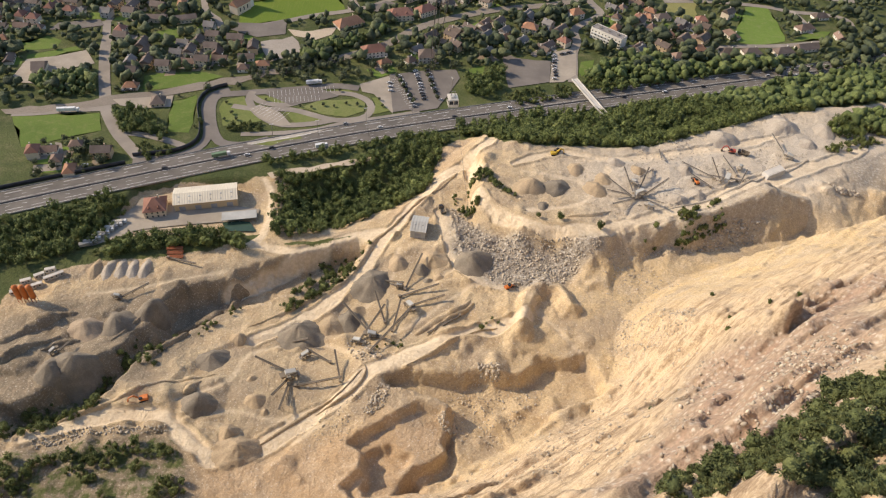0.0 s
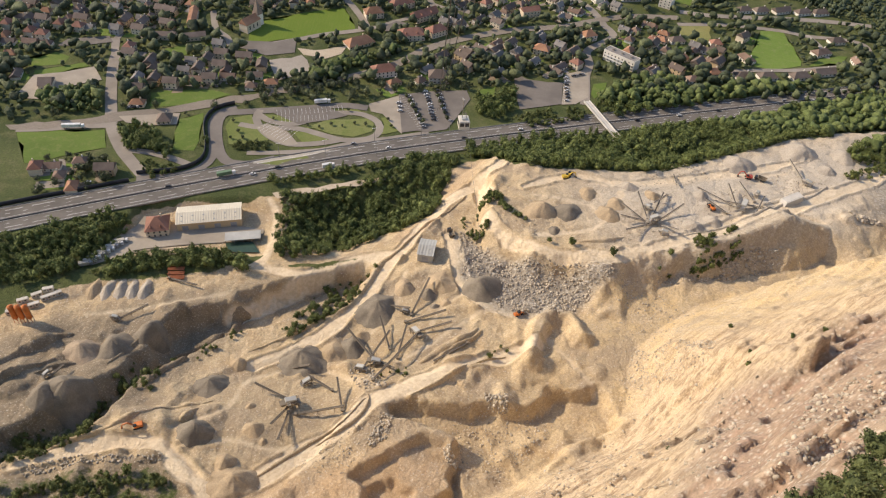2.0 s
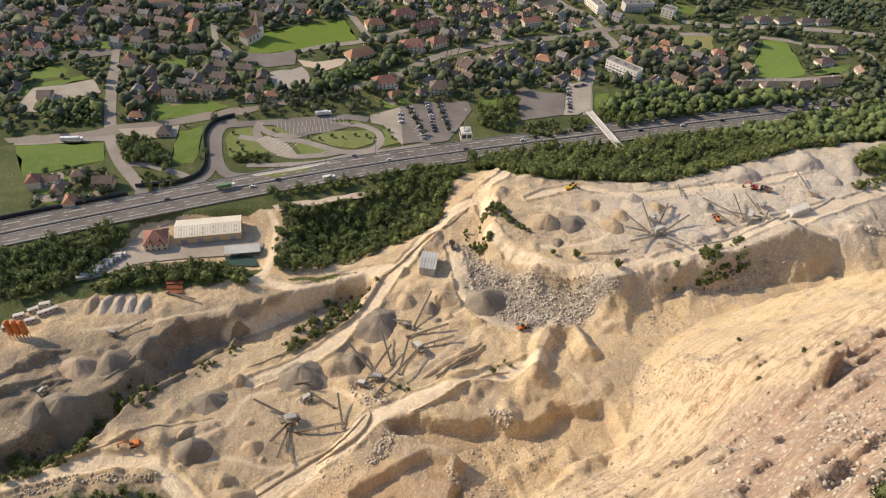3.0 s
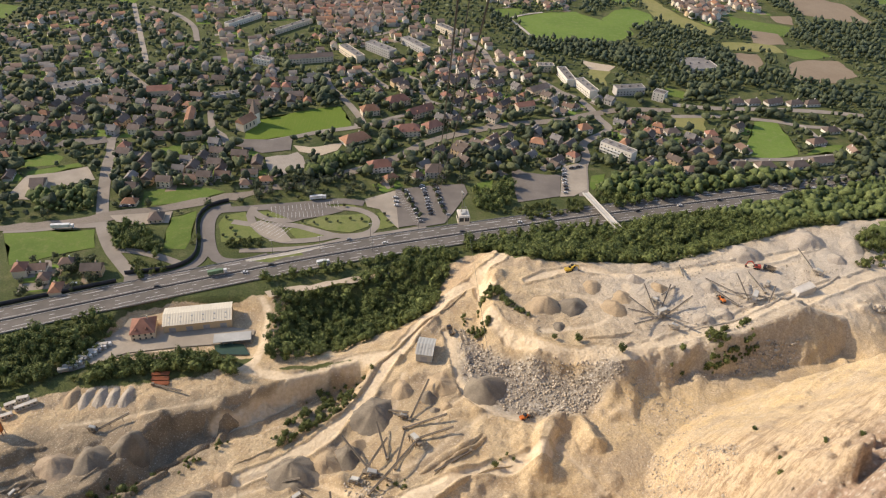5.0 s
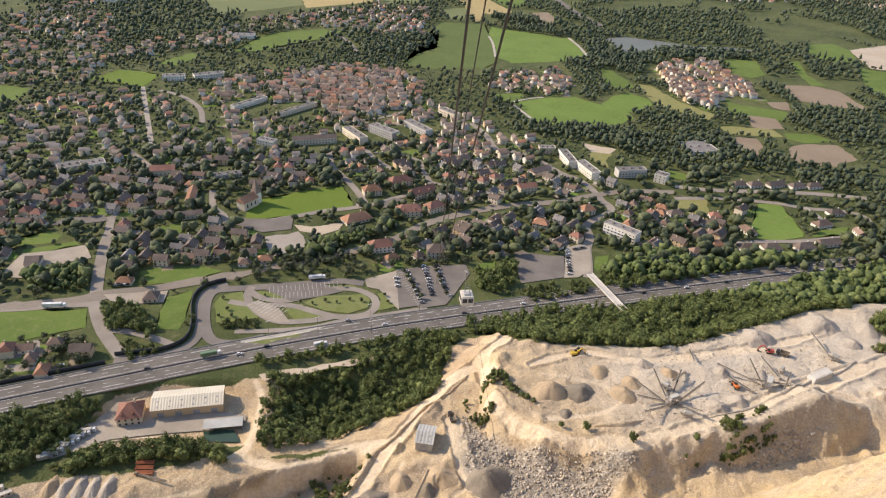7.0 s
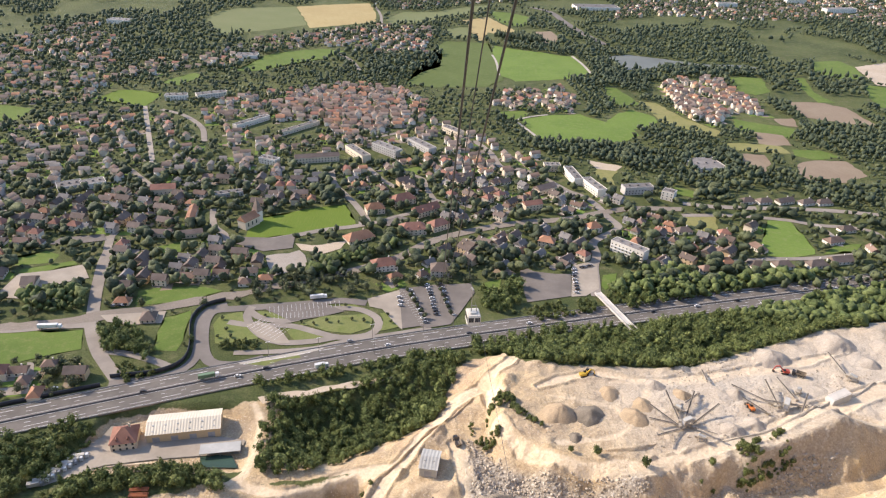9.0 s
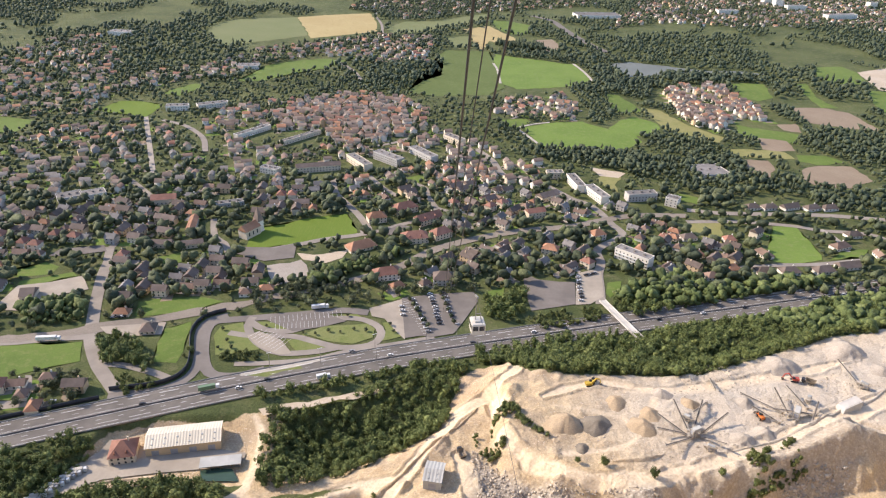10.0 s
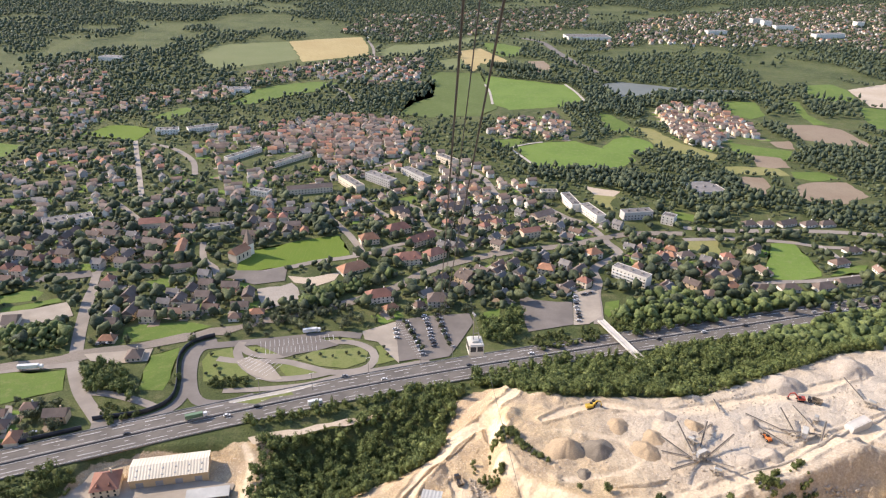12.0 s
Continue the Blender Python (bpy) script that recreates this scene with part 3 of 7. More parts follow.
def ribbon(name, pts, width, mat, lift=0.25, label="", category="road", offset=0.0, parent=None, step=5.0):
    """A strip of road laid over the ground along a smooth line."""
    c = curve_points(pts, step)
    P = np.array([(v.x, v.y) for v in c])
    T = np.gradient(P, axis=0)
    T /= np.linalg.norm(T, axis=1)[:, None]
    N = np.stack([-T[:, 1], T[:, 0]], 1)
    cols = max(2, int(width / 6) + 2)
    rows = [P + N * (offset + width * (0.5 - k / (cols - 1))) for k in range(cols)]
    R = np.stack(rows, 1)
    Z = terrain(R[..., 0], R[..., 1])
    Z = np.maximum(Z, Z.mean(1, keepdims=True)) + lift
    verts = np.concatenate([R, Z[..., None]], -1).reshape(-1, 3)
    n = len(P)
    faces = [(i * cols + k, i * cols + k + 1, (i + 1) * cols + k + 1, (i + 1) * cols + k) for i in range(n - 1) for k in range(cols - 1)]
    me = bpy.data.meshes.new(name)
    me.from_pydata(verts.tolist(), [], faces)
    me.materials.append(mat)
    ob = new(name, me)
    if parent:
        ob.parent = parent
        return ob
    return tagged(ob, label, category, kind="structure")


build_ground()
ribbon("motorway", MOTORWAY, 25.0, ASPHALT, 0.35, "grey asphalt motorway with two carriageways", "motorway")


# ---- builders of ground cover ----
TAKEN, LINES, WOODS, TOWNS, LANDMARKS = [], [], [], [], []
RNG = np.random.default_rng(7)
MEADOW_NAMES = {"meadow": "green meadow with worn patches", "bright": "bright green hay meadow", "deep": "dark green clover field", "pitch": "mown green sports pitch", "verge": "dry grass verge between the slip roads", "dry": "yellowed dry meadow", "olive": "olive green young crop field", "wheat": "golden ripe wheat field with tracks", "plough": "brown ploughed field", "sand": "bare sandy ground", "pitch2": "beige clay sports court", "lot": "grey asphalt parking lot", "pale": "pale concrete yard", "rail": "brown ballast of the railway", "pond": "dark green settling pond", "water": "grey river water"}


def field(kind, pts):
    """A field, lot or pond, laid on the ground, its edge a little uneven."""
    TAKEN.append(pts)
    rim = []
    for (ax, ay), (bx, by) in zip(pts, pts[1:] + pts[:1]):
        n = max(1, int(math.hypot(bx - ax, by - ay) / 9))
        for k in range(n):
            u = k / n
            j = 0.0 if kind in ("lot", "pale") else 1.1
            rim.append((ax + (bx - ax) * u + RNG.normal() * j, ay + (by - ay) * u + RNG.normal() * j))
    r = np.array(rim)
    z = float(terrain(r[:, 0], r[:, 1]).max()) + (0.3 if kind in ("lot", "pale", "pond") else 0.12) + 0.004 * len(TAKEN)
    bm = bmesh.new()
    f = bm.faces.new([bm.verts.new((x, y, z)) for x, y in rim])
    bmesh.ops.triangulate(bm, faces=[f], ngon_method="EAR_CLIP")
    bmesh.ops.recalc_face_normals(bm, faces=bm.faces)
    for f in bm.faces:
        if f.normal.z < 0:
            f.normal_flip()
    me = bpy.data.meshes.new("field")
    bm.to_mesh(me)
    bm.free()
    me.materials.append(FIELDS[kind])
    name = {"lot": "parking_lot", "pale": "yard", "rail": "rail_bed", "pond": "pond", "water": "river", "pitch": "sports_pitch", "pitch2": "sports_court"}.get(kind, "field")
    tagged(new(name, me), MEADOW_NAMES[kind], name.replace("_", " "), kind="structure")


LANE_NAMES = {"street": "pale asphalt street", "ramp": "grey asphalt slip road", "path": "pale gravel path", "track": "gravel track", "railway": "brown railway ballast"}


def lane(kind, width, pts):
    LINES.append((pts, width))
    ribbon({"railway": "rail_bed", "path": "path"}.get(kind, "road"), pts, width, ROADS[kind], 0.35 + 0.004 * len(LINES), LANE_NAMES[kind], "road")


def wood(density, pts, species):
    WOODS.append((density, pts, species))


def town(gap, trees, pts, style):
    TOWNS.append((gap, trees, pts, style))


# ---- fields and lots ----
field("pitch", [(-175, 612), (-167, 616), (-137, 624), (-80, 652), (-96, 697), (-133, 681), (-161, 663), (-175, 655), (-178, 636)])
field("meadow", [(-229, 499), (-211, 503), (-185, 511), (-170, 526), (-184, 529), (-207, 527), (-233, 520)])
field("meadow", [(-194, 445), (-178, 444), (-179, 456), (-183, 494), (-200, 485), (-198, 466)])
field("meadow", [(-274, 426), (-257, 435), (-242, 443), (-252, 464), (-292, 459), (-313, 455), (-291, 419)])
field("meadow", [(-344, 552), (-321, 558), (-321, 571), (-334, 578), (-344, 566), (-366, 558)])
field("meadow", [(-336, 537), (-315, 546), (-298, 556), (-303, 562), (-319, 554), (-340, 545)])
field("pitch", [(-475, 1007), (-464, 1010), (-412, 993), (-408, 1031), (-411, 1054), (-449, 1069), (-476, 1067), (-485, 1031)])
field("meadow", [(-566, 909), (-546, 910), (-544, 929), (-547, 965), (-573, 971), (-604, 974)])
field("meadow", [(-346, 1199), (-304, 1211), (-253, 1279), (-219, 1308), (-189, 1376), (-232, 1386), (-288, 1357), (-324, 1316), (-328, 1273)])
field("meadow", [(-433, 1115), (-404, 1104), (-384, 1160), (-403, 1180), (-426, 1142)])
field("deep", [(-67, 1161), (-18, 1148), (61, 1165), (91, 1214), (84, 1346), (76, 1496), (-8, 1498), (-24, 1442), (-12, 1385), (-14, 1286), (-45, 1240)])
field("bright", [(88, 1475), (128, 1447), (180, 1427), (215, 1405), (236, 1407), (244, 1282), (231, 1253), (166, 1220), (109, 1204), (88, 1241), (88, 1324), (80, 1392)])
field("bright", [(101, 997), (142, 1026), (190, 1035), (216, 1005), (251, 987), (253, 950), (229, 921), (178, 918), (145, 914), (122, 921), (114, 948)])
field("bright", [(220, 1005), (239, 1039), (270, 1069), (294, 1037), (293, 1010), (263, 975), (238, 981)])
field("meadow", [(253, 1191), (269, 1185), (284, 1132), (288, 1095), (256, 1083), (244, 1104)])
field("dry", [(289, 1116), (313, 1109), (335, 1040), (371, 982), (356, 957), (332, 980), (299, 1011), (295, 1071)])
field("meadow", [(73, 1032), (111, 1041), (114, 1024), (96, 997), (77, 1006)])
field("olive", [(-523, 1626), (-525, 1727), (-494, 1778), (-371, 1827), (-303, 1605), (-352, 1555), (-445, 1475), (-481, 1541)])
field("wheat", [(-369, 1827), (-310, 1869), (-205, 1919), (-172, 1771), (-166, 1669), (-233, 1620), (-292, 1575)])
field("olive", [(-147, 1714), (-112, 1811), (-32, 1837), (52, 1936), (96, 1960), (94, 1905), (22, 1796), (-79, 1679), (-128, 1659)])
field("olive", [(-13, 1619), (21, 1649), (46, 1652), (38, 1550), (8, 1517)])
field("wheat", [(22, 1734), (89, 1788), (141, 1636), (126, 1571), (81, 1604), (63, 1506), (50, 1563), (40, 1679)])
field("meadow", [(93, 1870), (147, 1861), (191, 1809), (167, 1694), (129, 1689), (104, 1774)])
field("plough", [(179, 1628), (218, 1645), (228, 1582), (209, 1499), (187, 1530)])
field("plough", [(528, 1144), (578, 1148), (610, 1125), (611, 1032), (575, 1040), (522, 1064)])
field("plough", [(412, 836), (428, 869), (453, 882), (493, 879), (494, 831), (456, 808), (419, 809)])
field("plough", [(362, 895), (396, 893), (392, 863), (372, 833), (359, 851)])
field("meadow", [(484, 1287), (510, 1297), (542, 1292), (525, 1202), (491, 1175), (473, 1198)])
field("meadow", [(409, 1045), (427, 1030), (481, 1007), (462, 964), (428, 974), (402, 984), (399, 1007)])
field("dry", [(362, 934), (391, 936), (431, 928), (434, 902), (393, 903), (359, 906)])
field("plough", [(418, 985), (451, 975), (448, 933), (405, 935)])
field("meadow", [(441, 917), (478, 919), (493, 893), (453, 882), (435, 896)])
field("plough", [(468, 1049), (503, 1057), (488, 1016), (467, 1022)])
field("meadow", [(699, 1442), (756, 1458), (764, 1409), (737, 1317), (674, 1312), (668, 1363)])
field("meadow", [(598, 1297), (624, 1307), (597, 1208), (605, 1150), (578, 1148), (586, 1225)])
field("meadow", [(714, 1274), (752, 1258), (690, 1100), (664, 1113), (679, 1190)])
field("sand", [(764, 1409), (811, 1438), (870, 1469), (923, 1424), (784, 1261), (735, 1276)])
field("bright", [(304, 657), (295, 623), (309, 617), (342, 627), (347, 697), (334, 699), (323, 696)])
field("dry", [(240, 697), (274, 704), (267, 676), (259, 655), (241, 675), (232, 681)])
field("meadow", [(349, 627), (383, 635), (397, 652), (368, 646)])
field("pitch2", [(-151, 584), (-122, 595), (-111, 570), (-124, 558), (-137, 549)])
field("sand", [(-131, 607), (-104, 606), (-84, 618), (-89, 600), (-102, 590), (-122, 597)])
field("dry", [(182, 832), (200, 824), (184, 777), (174, 788), (169, 813)])
field("sand", [(169, 850), (209, 833), (196, 818), (174, 822)])
field("meadow", [(36, 551), (48, 558), (48, 543), (41, 536), (34, 541)])
field("meadow", [(138, 573), (148, 576), (146, 561), (135, 548), (133, 557)])
field("meadow", [(-45, 798), (-24, 811), (-21, 799), (-35, 775)])
field("meadow", [(-247, 592), (-228, 601), (-221, 585), (-239, 580)])
field("meadow", [(251, 777), (273, 768), (268, 745), (251, 755)])
field("lot", [(67, 585), (79, 574), (97, 571), (110, 572), (105, 536), (87, 530), (69, 524), (67, 548)])
field("lot", [(-32, 537), (-6, 545), (25, 550), (28, 536), (16, 505), (9, 489), (-8, 483), (-14, 485), (-27, 481), (-32, 504)])
field("pale", [(113, 586), (136, 599), (130, 550), (117, 537), (105, 535)])
field("lot", [(-182, 616), (-150, 617), (-133, 627), (-130, 599), (-154, 591), (-181, 603)])
field("lot", [(-63, 653), (-43, 673), (-30, 669), (-50, 650)])
field("lot", [(-130, 499), (-121, 507), (-89, 512), (-71, 501), (-86, 493), (-108, 485), (-120, 493)])
field("pale", [(-139, 478), (-132, 484), (-114, 474), (-103, 458), (-112, 456), (-127, 464)])
field("pale", [(-56, 520), (-32, 535), (-26, 479), (-33, 489), (-43, 506), (-53, 509)])
field("verge", [(-163, 488), (-147, 494), (-141, 478), (-133, 468), (-127, 462), (-147, 454), (-155, 456), (-163, 478)])
field("verge", [(-105, 479), (-86, 493), (-54, 499), (-47, 492), (-50, 481), (-63, 473), (-79, 475), (-96, 480)])
field("verge", [(-110, 474), (-90, 473), (-76, 465), (-88, 461), (-99, 459)])
field("verge", [(-137, 497), (-123, 495), (-113, 488), (-124, 484), (-133, 489)])
field("verge", [(-46, 502), (-34, 504), (-28, 485), (-36, 480), (-42, 478), (-42, 490)])
field("verge", [(-76, 511), (-64, 512), (-61, 506), (-71, 505)])
field("verge", [(-128, 433), (-121, 438), (-93, 445), (-92, 442), (-116, 433)])
field("pale", [(-336, 537), (-314, 544), (-293, 556), (-279, 535), (-296, 526), (-306, 506), (-316, 501), (-336, 501)])
field("lot", [(-337, 588), (-334, 601), (-300, 611), (-293, 600), (-311, 593), (-328, 589)])
field("rail", [(-326, 464), (-298, 469), (-261, 480), (-253, 487), (-217, 497), (-185, 512), (-159, 523), (-132, 537), (-96, 552), (-94, 547), (-130, 529), (-156, 513), (-182, 503), (-213, 489), (-247, 475), (-257, 472), (-294, 461), (-321, 456)])
field("pale", [(-247, 483), (-221, 488), (-202, 492), (-200, 476), (-222, 472), (-239, 475)])
field("pale", [(-195, 363), (-193, 374), (-174, 367), (-125, 368), (-111, 366), (-111, 355), (-133, 352), (-157, 348), (-184, 342), (-210, 325), (-216, 324), (-205, 351)])
field("sand", [(-111, 397), (-98, 402), (-72, 410), (-46, 418), (-29, 424), (-28, 421), (-45, 414), (-71, 404), (-97, 395), (-107, 391)])
field("pond", [(-132, 351), (-113, 353), (-112, 344), (-129, 343)])
field("water", [(298, 1413), (344, 1438), (403, 1414), (467, 1381), (543, 1388), (577, 1368), (519, 1350), (407, 1353), (316, 1314), (307, 1366)])
# ---- roads and rails ----
lane("street", 9, [(-284, 585), (-279, 561), (-271, 535), (-263, 511), (-255, 489), (-247, 468), (-232, 443), (-219, 427), (-201, 407)])
lane("street", 8, [(-315, 459), (-294, 462), (-274, 467), (-249, 471)])
lane("street", 7, [(-292, 606), (-313, 597), (-334, 592)])
lane("street", 7, [(-293, 608), (-286, 585)])
lane("street", 6, [(-227, 440), (-208, 438), (-187, 431), (-177, 426)])
lane("ramp", 8, [(-117, 439), (-133, 431), (-148, 431), (-156, 438), (-162, 451), (-167, 467), (-170, 484), (-167, 495), (-152, 499), (-133, 503), (-105, 509), (-77, 516), (-56, 514)])
lane("ramp", 7, [(-208, 406), (-196, 409), (-179, 414), (-167, 424), (-163, 436), (-165, 451), (-171, 470), (-174, 484), (-171, 497), (-160, 504)])
lane("street", 6, [(-153, 481), (-135, 478), (-107, 479), (-89, 473), (-70, 467), (-51, 471), (-44, 481), (-46, 494), (-59, 504), (-76, 505), (-91, 500), (-109, 486), (-129, 487), (-141, 496)])
lane("street", 6, [(-141, 503), (-142, 491), (-134, 475), (-123, 464), (-110, 458), (-88, 461), (-70, 468)])
lane("street", 5, [(-139, 444), (-119, 446), (-87, 452), (-66, 462), (-28, 475), (-5, 483)])
lane("path", 4, [(-132, 433), (-100, 444), (-80, 454)])
lane("street", 8, [(125, 537), (129, 563), (132, 587), (138, 608), (138, 629), (145, 641), (169, 666), (163, 691), (157, 718), (147, 739), (132, 753), (112, 784), (90, 809), (65, 816), (54, 863), (36, 903)])
lane("street", 7, [(-178, 609), (-163, 610), (-134, 623), (-109, 637), (-80, 648), (-71, 657), (-85, 692), (-100, 719), (-116, 748), (-125, 788)])
lane("street", 6, [(-79, 655), (-61, 658), (-46, 671), (-20, 689), (-9, 710), (-19, 746), (-23, 769), (-48, 792)])
lane("street", 5, [(-10, 717), (13, 700), (26, 669)])
lane("street", 6, [(-86, 799), (-68, 766), (-51, 744)])
lane("track", 6, [(-411, 993), (-362, 878), (-323, 786)])
lane("street", 7, [(-384, 981), (-346, 959), (-309, 914), (-289, 862)])
lane("street", 6, [(-339, 765), (-308, 731), (-297, 717)])
lane("street", 6, [(-222, 673), (-210, 637), (-196, 621), (-189, 605)])
lane("street", 9, [(249, 731), (277, 726), (317, 726), (358, 728), (403, 727), (451, 721)])
lane("street", 7, [(240, 701), (292, 705), (345, 699), (369, 690), (405, 687), (422, 677), (419, 653)])
lane("street", 6, [(260, 607), (298, 614), (334, 618), (386, 631)])
lane("track", 5, [(370, 693), (375, 669), (373, 645)])
lane("street", 7, [(-209, 1374), (-169, 1300), (-146, 1232)])
lane("street", 6, [(-192, 1903), (-162, 1765), (-150, 1657)])
lane("ramp", 16, [(205, 1957), (248, 1891), (265, 1764), (289, 1627), (317, 1521)])
lane("path", 4, [(80, 1392), (85, 1337), (85, 1240)])
lane("path", 4, [(95, 989), (110, 948), (120, 917)])
lane("path", 4, [(96, 997), (117, 1014), (142, 1026)])
lane("path", 5, [(231, 1407), (241, 1338), (245, 1274)])
lane("street", 6, [(369, 1253), (389, 1191), (403, 1125), (425, 1066)])
lane("street", 6, [(401, 1280), (415, 1230), (429, 1177)])
lane("street", 6, [(-103, 894), (-70, 914), (-40, 948)])
lane("railway", 10, [(-95, 549), (-62, 570), (-36, 590), (-8, 623), (33, 650), (76, 669), (121, 681), (156, 698), (193, 713), (245, 716)])
LINES.extend((pts, width) for width, pts in TRACKS)
# ---- woods ----
wood(1.0, [(-97, 337), (-105, 370), (-102, 398), (-82, 400), (-63, 410), (-28, 430), (13, 451), (19, 443), (9, 412), (7, 391), (-17, 369), (-52, 349), (-83, 337)], "copse")
wood(1.0, [(-254, 301), (-271, 297), (-290, 334), (-272, 340), (-242, 353), (-216, 370), (-197, 370), (-201, 343), (-213, 324), (-219, 313)], "copse")
wood(1.5, [(-205, 316), (-198, 329), (-155, 341), (-119, 338), (-112, 325), (-151, 326), (-180, 319), (-196, 314)], "copse")
wood(1.1, [(-113, 406), (-74, 420), (-47, 429), (-19, 441), (24, 451), (24, 456), (-19, 446), (-75, 425), (-114, 412)], "copse")
wood(1.2, [(26, 452), (24, 462), (50, 473), (74, 482), (116, 492), (140, 490), (175, 502), (232, 520), (363, 566), (444, 596), (480, 545), (420, 508), (369, 492), (324, 482), (284, 472), (259, 464), (234, 452), (214, 442), (185, 429), (162, 419), (141, 416), (100, 415), (68, 415), (60, 420), (53, 431), (49, 444)], "copse")
wood(1.0, [(32, 513), (32, 538), (42, 534), (59, 561), (65, 548), (65, 523), (44, 505)], "copse")
wood(1.2, [(55, 508), (79, 521), (115, 532), (123, 525), (123, 514), (77, 498)], "shrub")
wood(1.0, [(134, 529), (136, 549), (149, 564), (183, 589), (202, 590), (223, 567), (259, 578), (295, 584), (347, 594), (321, 580), (250, 555), (185, 533), (147, 519)], "copse")
wood(1.0, [(-64, 594), (-87, 588), (-107, 568), (-114, 554), (-92, 555), (-72, 579), (-37, 611), (-42, 622)], "copse")
wood(1.0, [(-316, 509), (-300, 518), (-278, 514), (-264, 503), (-264, 487), (-289, 482), (-307, 485)], "copse")
wood(1.0, [(-242, 468), (-230, 472), (-213, 468), (-198, 444), (-208, 438), (-223, 438), (-234, 449)], "copse")
wood(0.8, [(-215, 426), (-205, 431), (-180, 422), (-188, 411), (-196, 405)], "shrub")
wood(1.0, [(-176, 451), (-181, 477), (-180, 497), (-173, 502), (-180, 484), (-166, 439)], "shrub")
town(17, 0.9, [(-268, 422), (-249, 431), (-235, 425), (-222, 402), (-236, 394), (-266, 388), (-284, 414)], "house")
wood(0.55, [(-273, 424), (-249, 433), (-233, 425), (-218, 401), (-234, 391), (-269, 383), (-290, 418)], "garden")
wood(1.2, [(-154, 451), (-134, 460), (-113, 453), (-141, 446)], "shrub")
wood(1.0, [(-210, 443), (-204, 450), (-192, 443), (-194, 431)], "copse")
wood(0.5, [(-223, 1125), (-170, 1238), (-147, 1201), (-147, 1370), (-85, 1376), (-22, 1359), (-21, 1292), (-74, 1208), (-78, 1130), (-143, 1166), (-187, 1112)], "forest")
wood(1.0, [(204, 1231), (270, 1386), (303, 1343), (309, 1280), (364, 1305), (306, 1150), (273, 1200), (226, 1196)], "forest")
wood(1.0, [(376, 1350), (529, 1351), (564, 1323), (547, 1292), (492, 1304), (383, 1266)], "forest")
wood(0.8, [(281, 856), (314, 899), (357, 901), (358, 833), (401, 826), (454, 803), (488, 796), (461, 747), (412, 745), (385, 791), (331, 779), (307, 762), (269, 738), (259, 784)], "forest")
wood(1.0, [(490, 1029), (539, 1032), (607, 1011), (547, 892), (520, 933), (474, 941)], "forest")
wood(1.0, [(99, 907), (156, 915), (212, 909), (273, 876), (266, 827), (220, 825), (198, 842), (149, 868), (116, 870)], "forest")
wood(0.9, [(-139, 549), (-139, 567), (-123, 554), (-98, 564), (-70, 560), (-68, 547), (-102, 537), (-142, 523), (-158, 521)], "garden")
wood(0.9, [(497, 1165), (521, 1118), (513, 1044), (494, 1057), (483, 1109)], "forest")
wood(0.9, [(-84, 275), (-73, 321), (-38, 333), (-32, 328), (-42, 304), (-61, 287)], "shrub")
wood(0.5, [(-158, 240), (-146, 267), (-112, 298), (-100, 280), (-128, 249), (-139, 217)], "shrub")
wood(1.7, [(141, 325), (154, 338), (191, 358), (195, 354), (180, 344), (155, 326)], "shrub")
wood(1.15, [(124, 109), (107, 97), (100, 96), (84, 86), (74, 81), (69, 79), (68, 90), (65, 87), (50, 69), (74, 53)], "hill")
wood(1.1, [(-187, 151), (-194, 168), (-157, 174), (-130, 182), (-114, 173), (-104, 153)], "shrub")
wood(1.6, [(-199, 180), (-206, 194), (-184, 210), (-167, 229), (-161, 255), (-157, 249), (-149, 210), (-164, 194), (-180, 184)], "shrub")
wood(1.3, [(306, 456), (329, 469), (375, 478), (362, 448), (317, 438), (305, 441)], "copse")
wood(1.0, [(289, 423), (315, 435), (348, 444), (342, 432), (299, 418)], "shrub")
wood(1.3, [(-86, 270), (-50, 303), (-39, 331), (-33, 331), (-37, 311), (-56, 289), (-83, 269)], "shrub")
wood(2.2, [(20, 370), (39, 384), (56, 363), (61, 355), (49, 363), (30, 350), (21, 358)], "shrub")
wood(0.7, [(146, 330), (158, 340), (193, 355), (205, 359), (203, 358), (167, 338), (151, 328)], "shrub")
wood(0.6, [(24, 257), (39, 265), (50, 264), (48, 261), (32, 254)], "shrub")
wood(0.5, [(-25, 241), (-13, 250), (-6, 247), (-15, 232)], "shrub")
wood(2.0, [(146, 334), (168, 340), (192, 347), (198, 341), (186, 333), (165, 326), (150, 327)], "shrub")
wood(1.6, [(93, 1555), (125, 1547), (189, 1519), (185, 1491), (122, 1518), (91, 1526)], "poplar")
# ---- built-up land ----
town(19, 0.9, [(-334, 533), (-376, 531), (-483, 700), (-422, 689), (-358, 693), (-297, 702), (-236, 685), (-179, 650), (-177, 605), (-114, 554), (-157, 515), (-240, 524), (-232, 495), (-249, 489), (-291, 590), (-337, 588), (-315, 546)], "house")
town(24, 0.9, [(-483, 700), (-587, 864), (-534, 889), (-468, 938), (-411, 993), (-306, 882), (-230, 827), (-201, 714), (-238, 692), (-372, 699)], "house")
town(18, 0.75, [(-201, 714), (-243, 826), (-328, 948), (-314, 1027), (-237, 1108), (-123, 1150), (-34, 1092), (-30, 993), (43, 925), (80, 845), (-10, 724), (-78, 720), (-98, 703), (-181, 681)], "house")
town(14.5, 0.4, [(-230, 1077), (-153, 1114), (-69, 1121), (-45, 979), (-84, 917), (-153, 902), (-217, 909)], "old")
town(18, 0.75, [(34, 842), (108, 866), (148, 778), (181, 733), (190, 699), (87, 668), (23, 653), (-8, 634), (2, 696)], "house")
